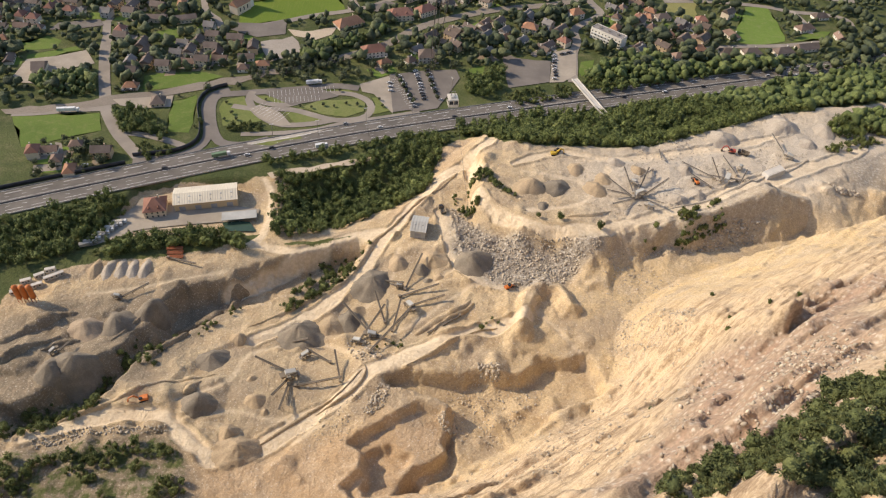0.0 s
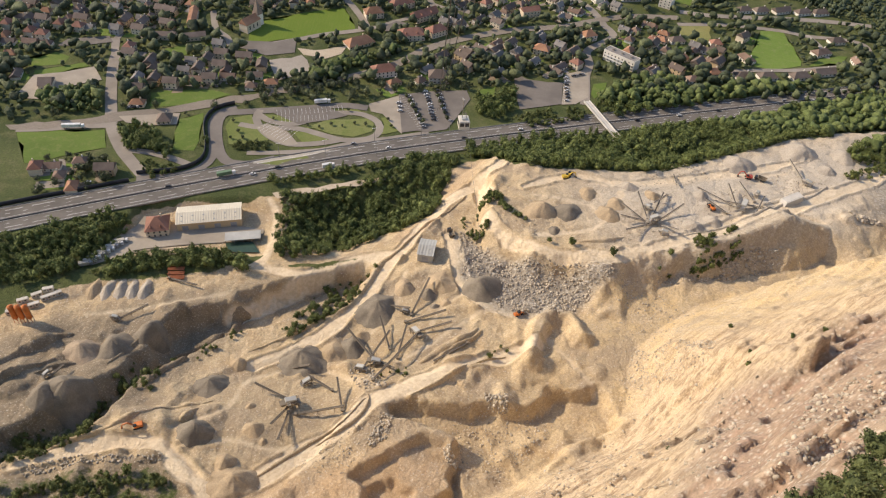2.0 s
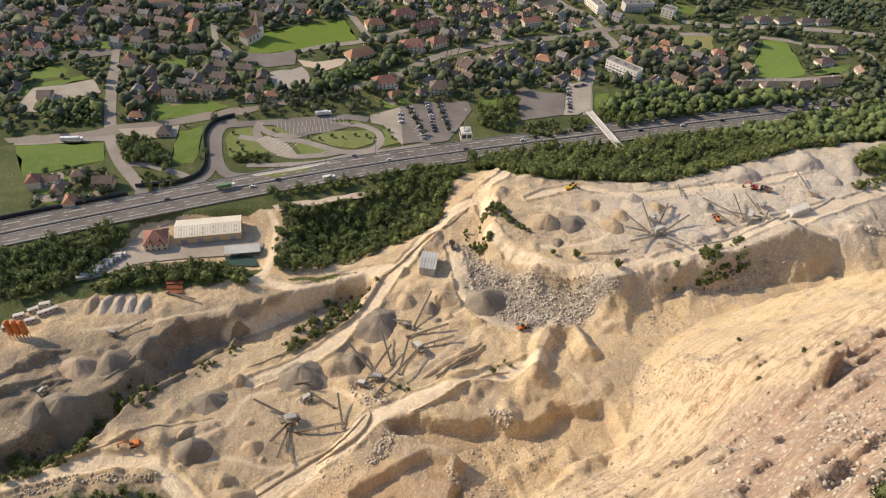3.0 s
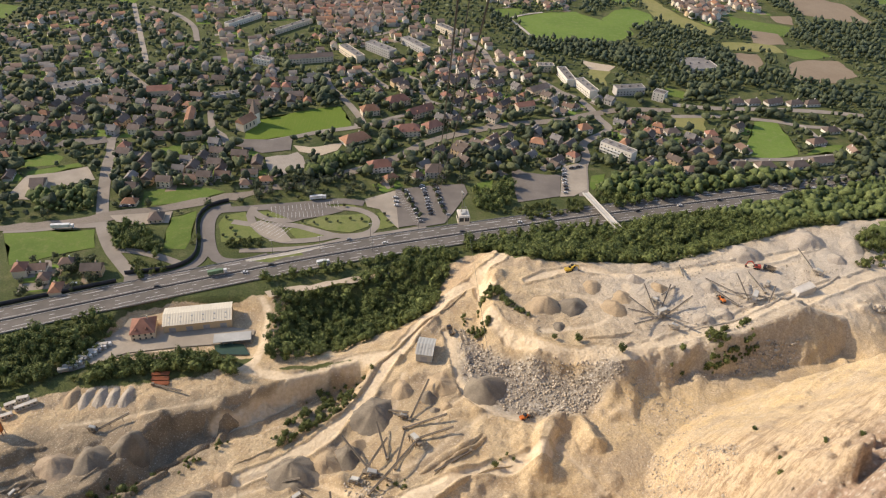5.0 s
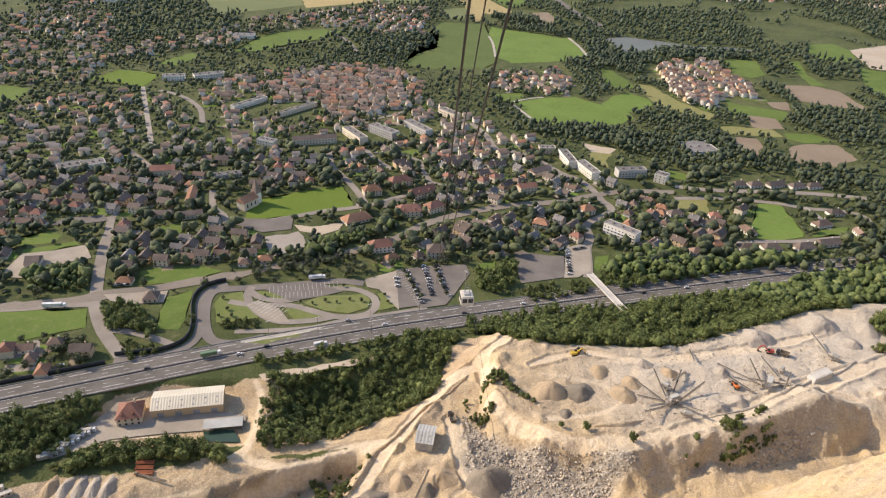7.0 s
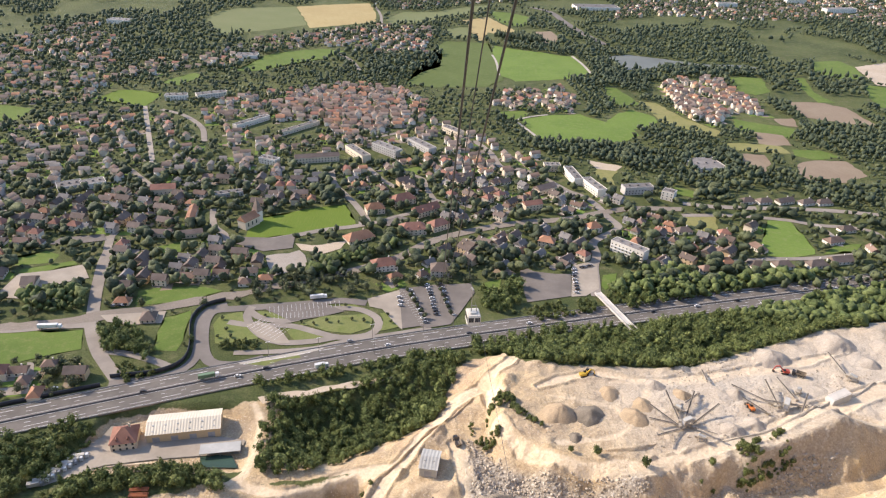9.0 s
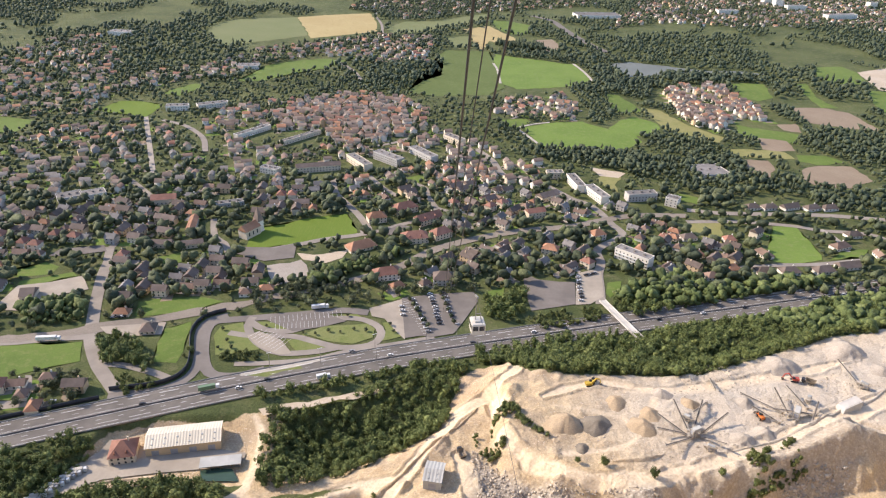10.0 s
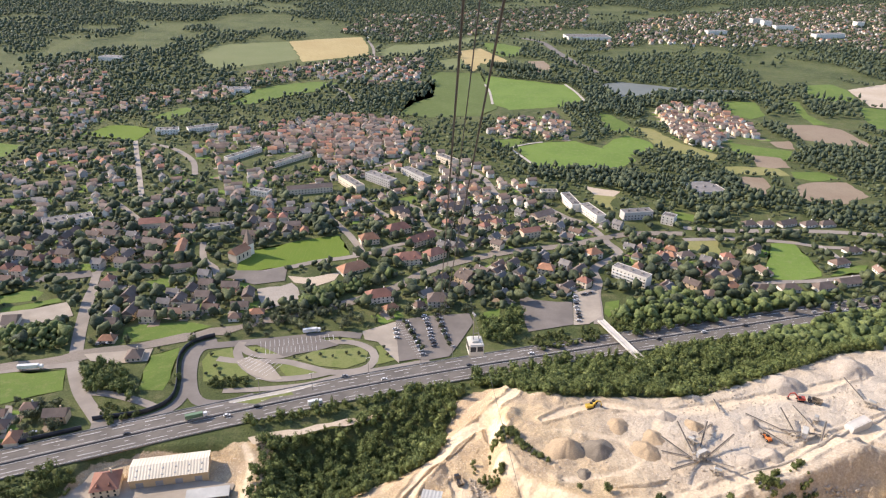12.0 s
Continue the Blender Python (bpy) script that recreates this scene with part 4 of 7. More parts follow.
town(22, 0.9, [(-60, 556), (-44, 580), (2, 623), (85, 656), (152, 677), (136, 608), (86, 576), (57, 561), (21, 553), (-15, 545)], "house")
town(20, 0.8, [(163, 678), (237, 708), (226, 644), (270, 646), (292, 625), (263, 588), (197, 590), (149, 588)], "house")
town(20, 0.5, [(237, 681), (317, 698), (293, 619), (248, 612), (225, 633)], "house")
town(20, 0.4, [(345, 686), (422, 677), (393, 618), (352, 633)], "house")
town(24, 0.8, [(-520, 1101), (-492, 1249), (-387, 1347), (-372, 1449), (-216, 1583), (-164, 1655), (-27, 1604), (-33, 1381), (-167, 1368), (-215, 1413), (-332, 1329), (-353, 1222), (-409, 1198), (-459, 1140)], "house")
town(26, 0.8, [(-628, 977), (-778, 1224), (-790, 1460), (-711, 1527), (-601, 1374), (-518, 1135), (-477, 988)], "house")
town(11.5, 0.3, [(347, 1206), (401, 1280), (455, 1252), (460, 1162), (467, 1069), (416, 1065), (344, 968), (337, 1046)], "old")
town(19, 0.4, [(64, 1040), (87, 1150), (178, 1174), (200, 1094), (175, 1040), (96, 1042)], "house")
town(30, 0.7, [(370, 1792), (574, 2311), (1013, 2666), (1710, 2966), (1077, 1839), (967, 1949), (722, 1875), (516, 1891)], "house")
town(40, 0.9, [(-268, 1967), (-229, 2310), (121, 2510), (515, 2743), (411, 2168), (175, 2029), (-115, 1852)], "house")


# ---- trees ----
def ico(level):
    bm = bmesh.new()
    bmesh.ops.create_icosphere(bm, subdivisions=level, radius=1)
    v = np.array([q.co[:] for q in bm.verts])
    f = np.array([[w.index for w in q.verts] for q in bm.faces])
    bm.free()
    return v, f


ICO = {k: ico(k) for k in (1, 2, 3)}


def crown(rng, level, leaves, tall=1.0):
    """An uneven leafy crown about 1 wide and standing from 0.18 to 1 of its height, with loose sprays of leaves."""
    v, f = ICO[level]
    r = np.full(len(v), 0.62)
    for _ in range(9 if level > 1 else 5):
        d = rng.normal(size=3)
        d[2] = d[2] * 0.7 + 0.25
        d /= np.linalg.norm(d)
        r = r + rng.uniform(0.2, 0.5) * np.clip(v @ d, 0, 1) ** 5
    r = r * rng.uniform(0.58, 1.3, len(v))
    p = v * r[:, None] * (0.5, 0.5, 0.42 * tall)
    p[:, 2] += 0.58
    verts, tris = [p], [f]
    n = len(p)
    for _ in range(leaves):
        d = rng.normal(size=3)
        d[2] = abs(d[2]) * 0.9 - 0.15
        d /= np.linalg.norm(d)
        k = int(np.argmax(v @ d))
        c = p[k] * (1, 1, 1) + d * 0.03
        a, b = rng.normal(size=3), rng.normal(size=3)
        s = rng.uniform(0.05, 0.12)
        verts.append(c + np.array([a / np.linalg.norm(a) * s, b / np.linalg.norm(b) * s, -(a + b) / np.linalg.norm(a + b) * s]))
        tris.append(np.array([[n, n + 1, n + 2]]))
        n += 3
    return np.concatenate(verts), np.concatenate(tris)


def leafy(rng, leaves, level=2):
    """A crown of separate clumps of leaves over a thin dark core, with gaps between the clumps."""
    v, f = ICO[level]
    p = v * rng.uniform(0.5, 0.9, len(v))[:, None] * (0.44, 0.44, 0.38)
    p[:, 2] += 0.5
    n = 16
    d = rng.normal(size=(n, 3))
    d[:, 2] = d[:, 2] * 0.8 + 0.15
    d /= np.linalg.norm(d, axis=1)[:, None]
    hub = d * rng.uniform(0.26, 0.46, n)[:, None] * (1, 1, 0.85)
    hub[:, 2] += 0.54
    c = hub[rng.integers(0, n, leaves)] + rng.normal(0, 0.075, (leaves, 3))
    s = rng.uniform(0.05, 0.10, leaves)[:, None]
    a, b = rng.normal(size=(leaves, 3)) * (1, 1, 0.45), rng.normal(size=(leaves, 3)) * (1, 1, 0.45)
    a /= np.linalg.norm(a, axis=1)[:, None]
    b /= np.linalg.norm(b, axis=1)[:, None]
    tri = np.stack([c + a * s, c + b * s, c - (a + b) * s * 0.7], 1).reshape(-1, 3)
    t = np.arange(leaves * 3).reshape(-1, 3) + len(p)
    return np.concatenate([p, tri]), np.concatenate([f, t])


def poplar(rng, level, leaves):
    v, f = crown(rng, level, leaves, 1.15)
    v[:, :2] *= 0.55
    return v, f


def mesh_of(name, verts, tris, mats, smooth_faces=False, index=None):
    me = bpy.data.meshes.new(name)
    me.vertices.add(len(verts))
    me.vertices.foreach_set("co", np.asarray(verts, np.float32).ravel())
    k = tris.shape[1]
    me.loops.add(tris.size)
    me.loops.foreach_set("vertex_index", tris.astype(np.int32).ravel())
    me.polygons.add(len(tris))
    me.polygons.foreach_set("loop_start", np.arange(len(tris), dtype=np.int32) * k)
    if index is not None:
        me.polygons.foreach_set("material_index", index.astype(np.int32))
    if smooth_faces:
        me.polygons.foreach_set("use_smooth", np.ones(len(tris), bool))
    me.update(calc_edges=True)
    for m in mats:
        me.materials.append(m)
    return me


def part(name, bm, mat, parent=None, label=""):
    me = bpy.data.meshes.new(name)
    bm.to_mesh(me)
    bm.free()
    for m in mat if isinstance(mat, (list, tuple)) else (mat,):
        me.materials.append(m)
    ob = new(name, me)
    if parent:
        ob.parent = parent
    if label:
        tagged(ob, label)
    return ob


def box(bm, x0, x1, y0, y1, z0, z1, mat=0):
    v = [bm.verts.new(p) for p in ((x0, y0, z0), (x1, y0, z0), (x1, y1, z0), (x0, y1, z0), (x0, y0, z1), (x1, y0, z1), (x1, y1, z1), (x0, y1, z1))]
    for q in ((3, 2, 1, 0), (4, 5, 6, 7), (0, 1, 5, 4), (1, 2, 6, 5), (2, 3, 7, 6), (3, 0, 4, 7)):
        bm.faces.new([v[k] for k in q]).material_index = mat
    return v


def beam(bm, a, b, w, h=None, mat=0):
    """A square bar from a to b."""
    a, b = Vector(a), Vector(b)
    d = (b - a).normalized()
    up = Vector((0, 0, 1)) if abs(d.z) < 0.95 else Vector((1, 0, 0))
    s = d.cross(up).normalized() * w / 2
    u = s.cross(d).normalized() * (h or w) / 2
    v = [bm.verts.new(p + q) for p in (a, b) for q in (-s - u, s - u, s + u, -s + u)]
    for q in ((3, 2, 1, 0), (4, 5, 6, 7), (0, 1, 5, 4), (1, 2, 6, 5), (2, 3, 7, 6), (3, 0, 4, 7)):
        bm.faces.new([v[k] for k in q]).material_index = mat


def tube(bm, a, b, r0, r1, n=8, caps=True, mat=0):
    a, b = Vector(a), Vector(b)
    d = (b - a).normalized()
    s = d.orthogonal().normalized()
    t = d.cross(s)
    rings = [[bm.verts.new(p + (s * math.cos(2 * math.pi * k / n) + t * math.sin(2 * math.pi * k / n)) * r) for k in range(n)] for p, r in ((a, r0), (b, r1))]
    for k in range(n):
        bm.faces.new((rings[0][k], rings[0][(k + 1) % n], rings[1][(k + 1) % n], rings[1][k])).material_index = mat
    if caps:
        bm.faces.new(rings[0][::-1]).material_index = mat
        bm.faces.new(rings[1]).material_index = mat


def tree_thing(species, rng, label):
    tree = new("tree")
    tree.empty_display_size = 0.1
    tagged(tree, label, "tree")
    v, f = leafy(rng, 620)
    c = new("crown", mesh_of("crown", v * (1, 1, 1), f, [LEAF[species]]))
    c.parent = tree
    bm = bmesh.new()
    tube(bm, (0, 0, -0.05), (0, 0, 0.5), 0.035, 0.018, 7)
    for k in range(5):
        a = k * 1.26 + rng.uniform(0, 0.6)
        tube(bm, (0, 0, 0.22 + 0.05 * k), (0.26 * math.cos(a), 0.26 * math.sin(a), 0.5 + 0.05 * k), 0.014, 0.006, 5)
    part("trunk", bm, BARK, tree)
    return tree


def clear(x, y, margin=4.0, roads=2.0):
    """Which of these places keep clear of fields, lots, roads and rails."""
    ok = np.ones(len(x), bool)
    for poly in TAKEN:
        a = np.array(poly)
        near = (x > a[:, 0].min() - margin) & (x < a[:, 0].max() + margin) & (y > a[:, 1].min() - margin) & (y < a[:, 1].max() + margin) & ok
        if near.any():
            i = np.where(near)[0]
            ok[i[area(x[i], y[i], poly) > -margin]] = False
    for pts, width in LINES:
        a = np.array(pts)
        m = roads + width / 2
        near = (x > a[:, 0].min() - m) & (x < a[:, 0].max() + m) & (y > a[:, 1].min() - m) & (y < a[:, 1].max() + m) & ok
        if near.any():
            i = np.where(near)[0]
            c = [(p.x, p.y) for p in curve_points(pts, 15)]
            ok[i[line_distance(x[i], y[i], c)[0] < m]] = False
    return ok


def scatter(poly, spacing, rng):
    a = np.array(poly, float)
    lo, hi = a.min(0), a.max(0)
    gx, gy = np.meshgrid(np.arange(lo[0], hi[0], spacing), np.arange(lo[1], hi[1], spacing))
    x = gx.ravel() + rng.uniform(-0.48, 0.48, gx.size) * spacing
    y = gy.ravel() + rng.uniform(-0.48, 0.48, gx.size) * spacing
    keep = inside(x, y, poly)
    return x[keep], y[keep]


# ---- houses ----
def house_thing(w, d, storeys, wall, roof, hip, label, dormer=False):
    """A house: walls, roof with eaves, chimney, and windows set into the fronts."""
    h = 2.8 * storeys + 0.3
    top = new("house")
    top.empty_display_size = 0.1
    tagged(top, label, "house", "houses of the town")
    bm = bmesh.new()
    box(bm, -w / 2, w / 2, -d / 2, d / 2, -0.6, h)
    rise = 0.36 * d
    if not hip:
        for s in (-1, 1):
            bm.faces.new([bm.verts.new(p) for p in ((s * w / 2, -d / 2, h), (s * w / 2, d / 2, h), (s * w / 2, 0, h + rise))])
    part("wall", bm, wall, top)
    bm = bmesh.new()
    e, t = 0.6, 0.25
    ins = d * 0.42 if hip else -0.0
    ridge = [(-w / 2 - e * (not hip) + ins, 0, h + rise + t), (w / 2 + e * (not hip) - ins, 0, h + rise + t)]
    low = h - 0.2
    c = [(-w / 2 - e, -d / 2 - e, low), (w / 2 + e, -d / 2 - e, low), (w / 2 + e, d / 2 + e, low), (-w / 2 - e, d / 2 + e, low)]
    R = [bm.verts.new(p) for p in ridge]
    C = [bm.verts.new(p) for p in c]
    bm.faces.new((C[0], C[1], R[1], R[0]))
    bm.faces.new((C[2], C[3], R[0], R[1]))
    bm.faces.new((C[1], C[2], R[1]))
    bm.faces.new((C[3], C[0], R[0]))
    bm.faces.new(C[::-1])
    part("roof", bm, roof, top)
    bm = bmesh.new()
    box(bm, w * 0.18, w * 0.18 + 0.8, d * 0.1, d * 0.1 + 0.7, h + rise * 0.4, h + rise + 0.9)
    part("chimney", bm, wall, top)
    for s in range(storeys):
        for side in (-1, 1):
            for k in range(max(2, int(w / 3.4))):
                n = max(2, int(w / 3.4))
                x = -w / 2 + (k + 0.5) * w / n
                bm = bmesh.new()
                y = side * (d / 2 + 0.03)
                box(bm, x - 0.55, x + 0.55, y - 0.05, y + 0.05, 0.9 + 2.8 * s, 2.3 + 2.8 * s)
                part("window", bm, GLASS, top)
    return top


# ---- town and woods ----
def plant():
    rng = np.random.default_rng(11)
    spots = []                 # x, y, size, species
    homes = []                 # x, y, w, d, storeys, heading, style
    for gap, trees, pts, style in TOWNS:
        x, y = scatter(pts, gap * 0.86, rng)
        ok = clear(x, y, 7, 6)
        x, y = x[ok], y[ok]
        for px, py in zip(x, y):
            if any((px - b[0]) ** 2 + (py - b[1]) ** 2 < (b[2] + 8) ** 2 for b in LANDMARKS):
                continue
            if rng.uniform() < (0.2 if px < -150 else 0.1):
                continue
            turn = 0.35 + 0.9 * float(value_noise(px, py, 220, 77)) + (math.pi / 2 if rng.uniform() < 0.4 else 0)
            w = rng.uniform(7, 11.5) if style == "house" else rng.uniform(6, 11.5)
            homes.append((px, py, w, rng.uniform(6, 8.5), 1 if rng.uniform() < 0.45 and style == "house" else 2 if rng.uniform() < 0.8 or style == "house" else 3, turn, int(rng.integers(0, 1000))))
        x, y = scatter(pts, 6.0, rng)
        keep = rng.uniform(size=len(x)) < max(1.0 * trees, 0.5) * (0.9 + 0.5 * value_noise(x, y, 60, 12))
        x, y = x[keep], y[keep]
        ok = clear(x, y, 1.0, 1.0)
        for px, py in zip(x[ok], y[ok]):
            spots.append((px, py, 2.8 + 10.5 * rng.uniform() ** 1.9, "garden"))
    H = np.array([h[:2] for h in homes])
    rest = [(-520, 470), (-230, 470), (-60, 520), (60, 560), (380, 560), (640, 640), (620, 900), (420, 960), (250, 960), (-100, 1250), (-560, 1300), (-900, 1000)]
    x, y = scatter(rest, 7.0, rng)
    keep = rng.uniform(size=len(x)) < 0.66 + 0.5 * value_noise(x, y, 70, 33)
    x, y = x[keep], y[keep]
    ok = clear(x, y, 1.5, 1.5)
    x, y = x[ok], y[ok]
    for _, _, pts, _ in TOWNS:
        ok = ~inside(x, y, pts)
        x, y = x[ok], y[ok]
    for px, py in zip(x, y):
        spots.append((px, py, 3 + 9 * rng.uniform() ** 1.5, "garden"))
    for density, pts, species in WOODS:
        s = {"shrub": 3.0, "copse": 4.1, "hill": 3.1, "forest": 7.5, "garden": 6.0, "poplar": 6.0}[species] / math.sqrt(density)
        x, y = scatter(pts, s, rng)
        if species == "shrub":
            ok = value_noise(x, y, 13, 71) + 0.7 * value_noise(x, y, 5, 72) > -0.12
            x, y = x[ok], y[ok]
        if species == "forest":
            ok = clear(x, y, 0.5, 0.5)
            x, y = x[ok], y[ok]
        for px, py in zip(x, y):
            size = {"shrub": 1.8 + 4.2 * rng.uniform() ** 1.6, "copse": 3.5 + 7.5 * rng.uniform() ** 1.5, "hill": 2.8 + 4.4 * rng.uniform() ** 1.3, "forest": rng.uniform(6.5, 13), "garden": rng.uniform(4, 9), "poplar": rng.uniform(14, 18)}[species]
            spots.append((px, py, size, species))
    # hedgerows and copses between the fields east of the town
    land = [(70, 890), (280, 850), (560, 620), (820, 760), (980, 1250), (760, 1560), (60, 1560), (60, 1180)]
    x, y = scatter(land, 6.5, rng)
    keep = (np.abs(value_noise(x, y, 120, 65)) < 0.11) | (value_noise(x, y, 75, 66) > 0.5)
    x, y = x[keep], y[keep]
    ok = clear(x, y, 1.0, 1.0)
    for px, py in zip(x[ok], y[ok]):
        spots.append((px, py, 3.5 + 8 * rng.uniform() ** 1.4, "forest"))
    # wide woods of the far plain
    far = [(-2600, 1150), (-800, 1000), (-560, 1180), (200, 1250), (900, 1150), (2600, 1300), (3600, 3600), (-3600, 3600)]
    x, y = scatter(far, 11.5, rng)
    stand = value_noise(x, y, 260, 61) + 0.6 * value_noise(x, y, 90, 62)
    keep = (stand > -0.12) & ((np.abs(x) < 0.72 * y + 120) | (rng.uniform(size=len(x)) < 0.3))
    hedge = (np.abs(value_noise(x, y, 170, 63)) < 0.04) & (np.abs(x) < 0.72 * y + 120)
    keep |= hedge
    x, y = x[keep], y[keep]
    ok = clear(x, y, 2, 2)
    x, y = x[ok], y[ok]
    for gap, trees, pts, style in TOWNS:
        ok = area(x, y, pts) < 0
        x, y = x[ok], y[ok]
    for px, py in zip(x, y):
        spots.append((px, py, 7 + 9 * rng.uniform() ** 1.4, "forest"))
    # keep trees off the houses
    S = np.array([q[:3] for q in spots])
    cell = {}
    for k, (hx, hy) in enumerate(H):
        cell.setdefault((int(hx // 20), int(hy // 20)), []).append((hx, hy))
    keep = []
    for k, (px, py, size) in enumerate(S):
        hit = False
        for i in (-1, 0, 1):
            for j in (-1, 0, 1):
                for hx, hy in cell.get((int(px // 20) + i, int(py // 20) + j), ()):
                    hit |= (hx - px) ** 2 + (hy - py) ** 2 < (4.2 + 0.36 * size) ** 2
        if not hit:
            for b in LANDMARKS:
                if abs(px - b[0]) < b[2] + 3 and abs(py - b[1]) < b[2] + 3:
                    hit |= (b[0] - px) ** 2 + (b[1] - py) ** 2 < (b[2] + 1) ** 2
        keep.append(not hit)
    spots = [q for q, k in zip(spots, keep) if k]
    dist = np.array([math.hypot(q[0], q[1]) for q in spots])
    Z = terrain(np.array([q[0] for q in spots]), np.array([q[1] for q in spots]))
    order = np.argsort(dist)
    # single trees
    single = set()
    pool = [k for k in order if spots[k][3] in ("copse", "shrub", "hill") and dist[k] > 60]
    for k in pool[:: max(1, len(pool) // 230)][:230]:
        single.add(int(k))
    kinds = {"copse": "broad-leaved green tree in the dense roadside wood", "shrub": "low green shrub on the quarry bank", "hill": "dark green tree on the mountain slope"}
    protos = {}
    for species in kinds:
        protos[species] = [tree_thing(species, np.random.default_rng(100 + k), kinds[species]) for k in range(4)]
    used = {}
    for k in sorted(single):
        px, py, size, species = spots[k]
        pro = protos[species][k % 4]
        wide = size * (0.6 + 0.3 * ((k * 37) % 11) / 11)
        m = Matrix.Translation((px, py, float(Z[k]))) @ Matrix.Rotation(k * 2.4, 4, "Z") @ Matrix.Diagonal((wide, wide, size * 1.15, 1))
        if pro.name not in used:
            used[pro.name] = 1
            pro.matrix_basis = m
        else:
            t = pro.copy()
            scene.collection.objects.link(t)
            for c in pro.children:
                cc = c.copy()
                scene.collection.objects.link(cc)
                cc.parent = t
            t.matrix_basis = m
    # the rest, joined by species and distance
    lib = {}
    for lod, (level, leaves) in enumerate(((1, 250), (2, 0), (1, 0))):
        lib[lod] = [(crown if lod else lambda rng, level, leaves: leafy(rng, leaves, level))(np.random.default_rng(500 + 20 * lod + k), level, leaves) for k in range(10)]
    hill = [leafy(np.random.default_rng(700 + k), 420) for k in range(8)]
    groups = {}
    for k, q in enumerate(spots):
        if k in single:
            continue
        lod = 0 if dist[k] < 560 else 1 if dist[k] < 820 else 2
        groups.setdefault((q[3], lod), []).append(k)
    names = {"copse": ("woodland", "dense green broad-leaved woodland"), "shrub": ("shrubs", "scattered green shrubs"), "hill": ("hillside_wood", "dark green hillside wood"), "forest": ("forest", "dark green valley forest"), "poplar": ("poplar_row", "row of tall slim poplars"), "garden": ("garden_trees", "garden trees and hedges between the houses")}
    for (species, lod), members in sorted(groups.items()):
        V, F, n = [], [], 0
        for k in members:
            px, py, size, _ = spots[k]
            v, f = hill[int(rng.integers(0, 8))] if species == "hill" or species == "shrub" and lod == 0 else lib[lod][int(rng.integers(0, 10))]
            a = rng.uniform(0, 6.28)
            ca, sa = math.cos(a), math.sin(a)
            w = size * rng.uniform(0.6, 0.95)
            slim = species == "poplar" or species in ("forest", "copse") and rng.uniform() < 0.06
            if slim:
                w *= 0.5
            q = np.stack([(v[:, 0] * ca - v[:, 1] * sa) * w + px, (v[:, 0] * sa + v[:, 1] * ca) * w + py, (v[:, 2] - 0.1) * size * (1.3 if slim else 1.05) + Z[k]], 1)
            V.append(q)
            F.append(f + n)
            n += len(v)
        name, label = names[species]
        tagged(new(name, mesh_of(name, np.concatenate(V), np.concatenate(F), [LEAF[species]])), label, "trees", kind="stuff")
    # houses
    homes.sort(key=lambda h: math.hypot(h[0], h[1]))
    variants = []
    looks = [(0, 4, "white-walled house with an rust tiled roof"), (1, 1, "cream house with a brown tiled roof"), (0, 1, "white house with a brown tiled roof"), (1, 2, "cream house with a red tiled roof"), (0, 4, "white house with a rust-coloured roof"), (2, 3, "grey house with a slate grey roof"), (1, 0, "cream house with an orange tiled roof"), (3, 1, "ochre house with a brown roof"), (0, 3, "white house with a grey roof")]
    for k, (wall, roof, label) in enumerate(looks):
        variants.append(house_thing(9 + (k * 7) % 5, 7.5 + k % 2, 1 + k % 2, WALLS[wall], ROOFS[roof], k % 3 == 0, label))
    count = {}
    HZ = terrain(np.array([h[0] for h in homes]), np.array([h[1] for h in homes]))
    for i, h in enumerate(homes[:210]):
        k = (h[6] * 7) % len(variants)
        m = pose(h[0], h[1], float(HZ[i]), 0, 0, math.degrees(h[5]))
        if k not in count:
            count[k] = 1
            variants[k].matrix_basis = m
        else:
            copy_thing(variants[k], m)
    V, F, I, n = [], [], [], 0
    for i, h in enumerate(homes[210:]):
        x, y, w, d, s, a, pick = h
        hh, r, e = 2.8 * s, 0.36 * d, 0.5
        z = float(HZ[210 + i])
        p = [(-w / 2, -d / 2, 0), (w / 2, -d / 2, 0), (w / 2, d / 2, 0), (-w / 2, d / 2, 0), (-w / 2, -d / 2, hh), (w / 2, -d / 2, hh), (w / 2, d / 2, hh), (-w / 2, d / 2, hh), (-w / 2, 0, hh + r), (w / 2, 0, hh + r),
             (-w / 2 - e, -d / 2 - e, hh - 0.2), (w / 2 + e, -d / 2 - e, hh - 0.2), (w / 2 + e, d / 2 + e, hh - 0.2), (-w / 2 - e, d / 2 + e, hh - 0.2), (-w / 2 - e, 0, hh + r + 0.3), (w / 2 + e, 0, hh + r + 0.3)]
        p = np.array(p, float)
        ca, sa = math.cos(a), math.sin(a)
        V.append(np.stack([p[:, 0] * ca - p[:, 1] * sa + x, p[:, 0] * sa + p[:, 1] * ca + y, p[:, 2] + z], 1))
        f = [(0, 1, 5, 4), (2, 3, 7, 6), (1, 2, 6, 5), (3, 0, 4, 7), (5, 6, 9, 9), (7, 4, 8, 8), (10, 11, 15, 14), (12, 13, 14, 15)]
        F.append(np.array([(q[0], q[1], q[2]) for q in f] + [(q[0], q[2], q[3]) for q in f if q[2] != q[3]]) + n)
        wall, roof = [0, 0, 1, 1, 2, 3, 0, 1][pick % 8], 4 + ([4, 1, 1, 3, 5, 1, 3, 4] if x < -120 and y < 880 else [0, 1, 4, 2, 5, 1, 5, 4])[(pick // 8) % 8]
        I += [wall] * 6 + [roof] * 2 + [wall] * 4 + [roof] * 2
        n += len(p)
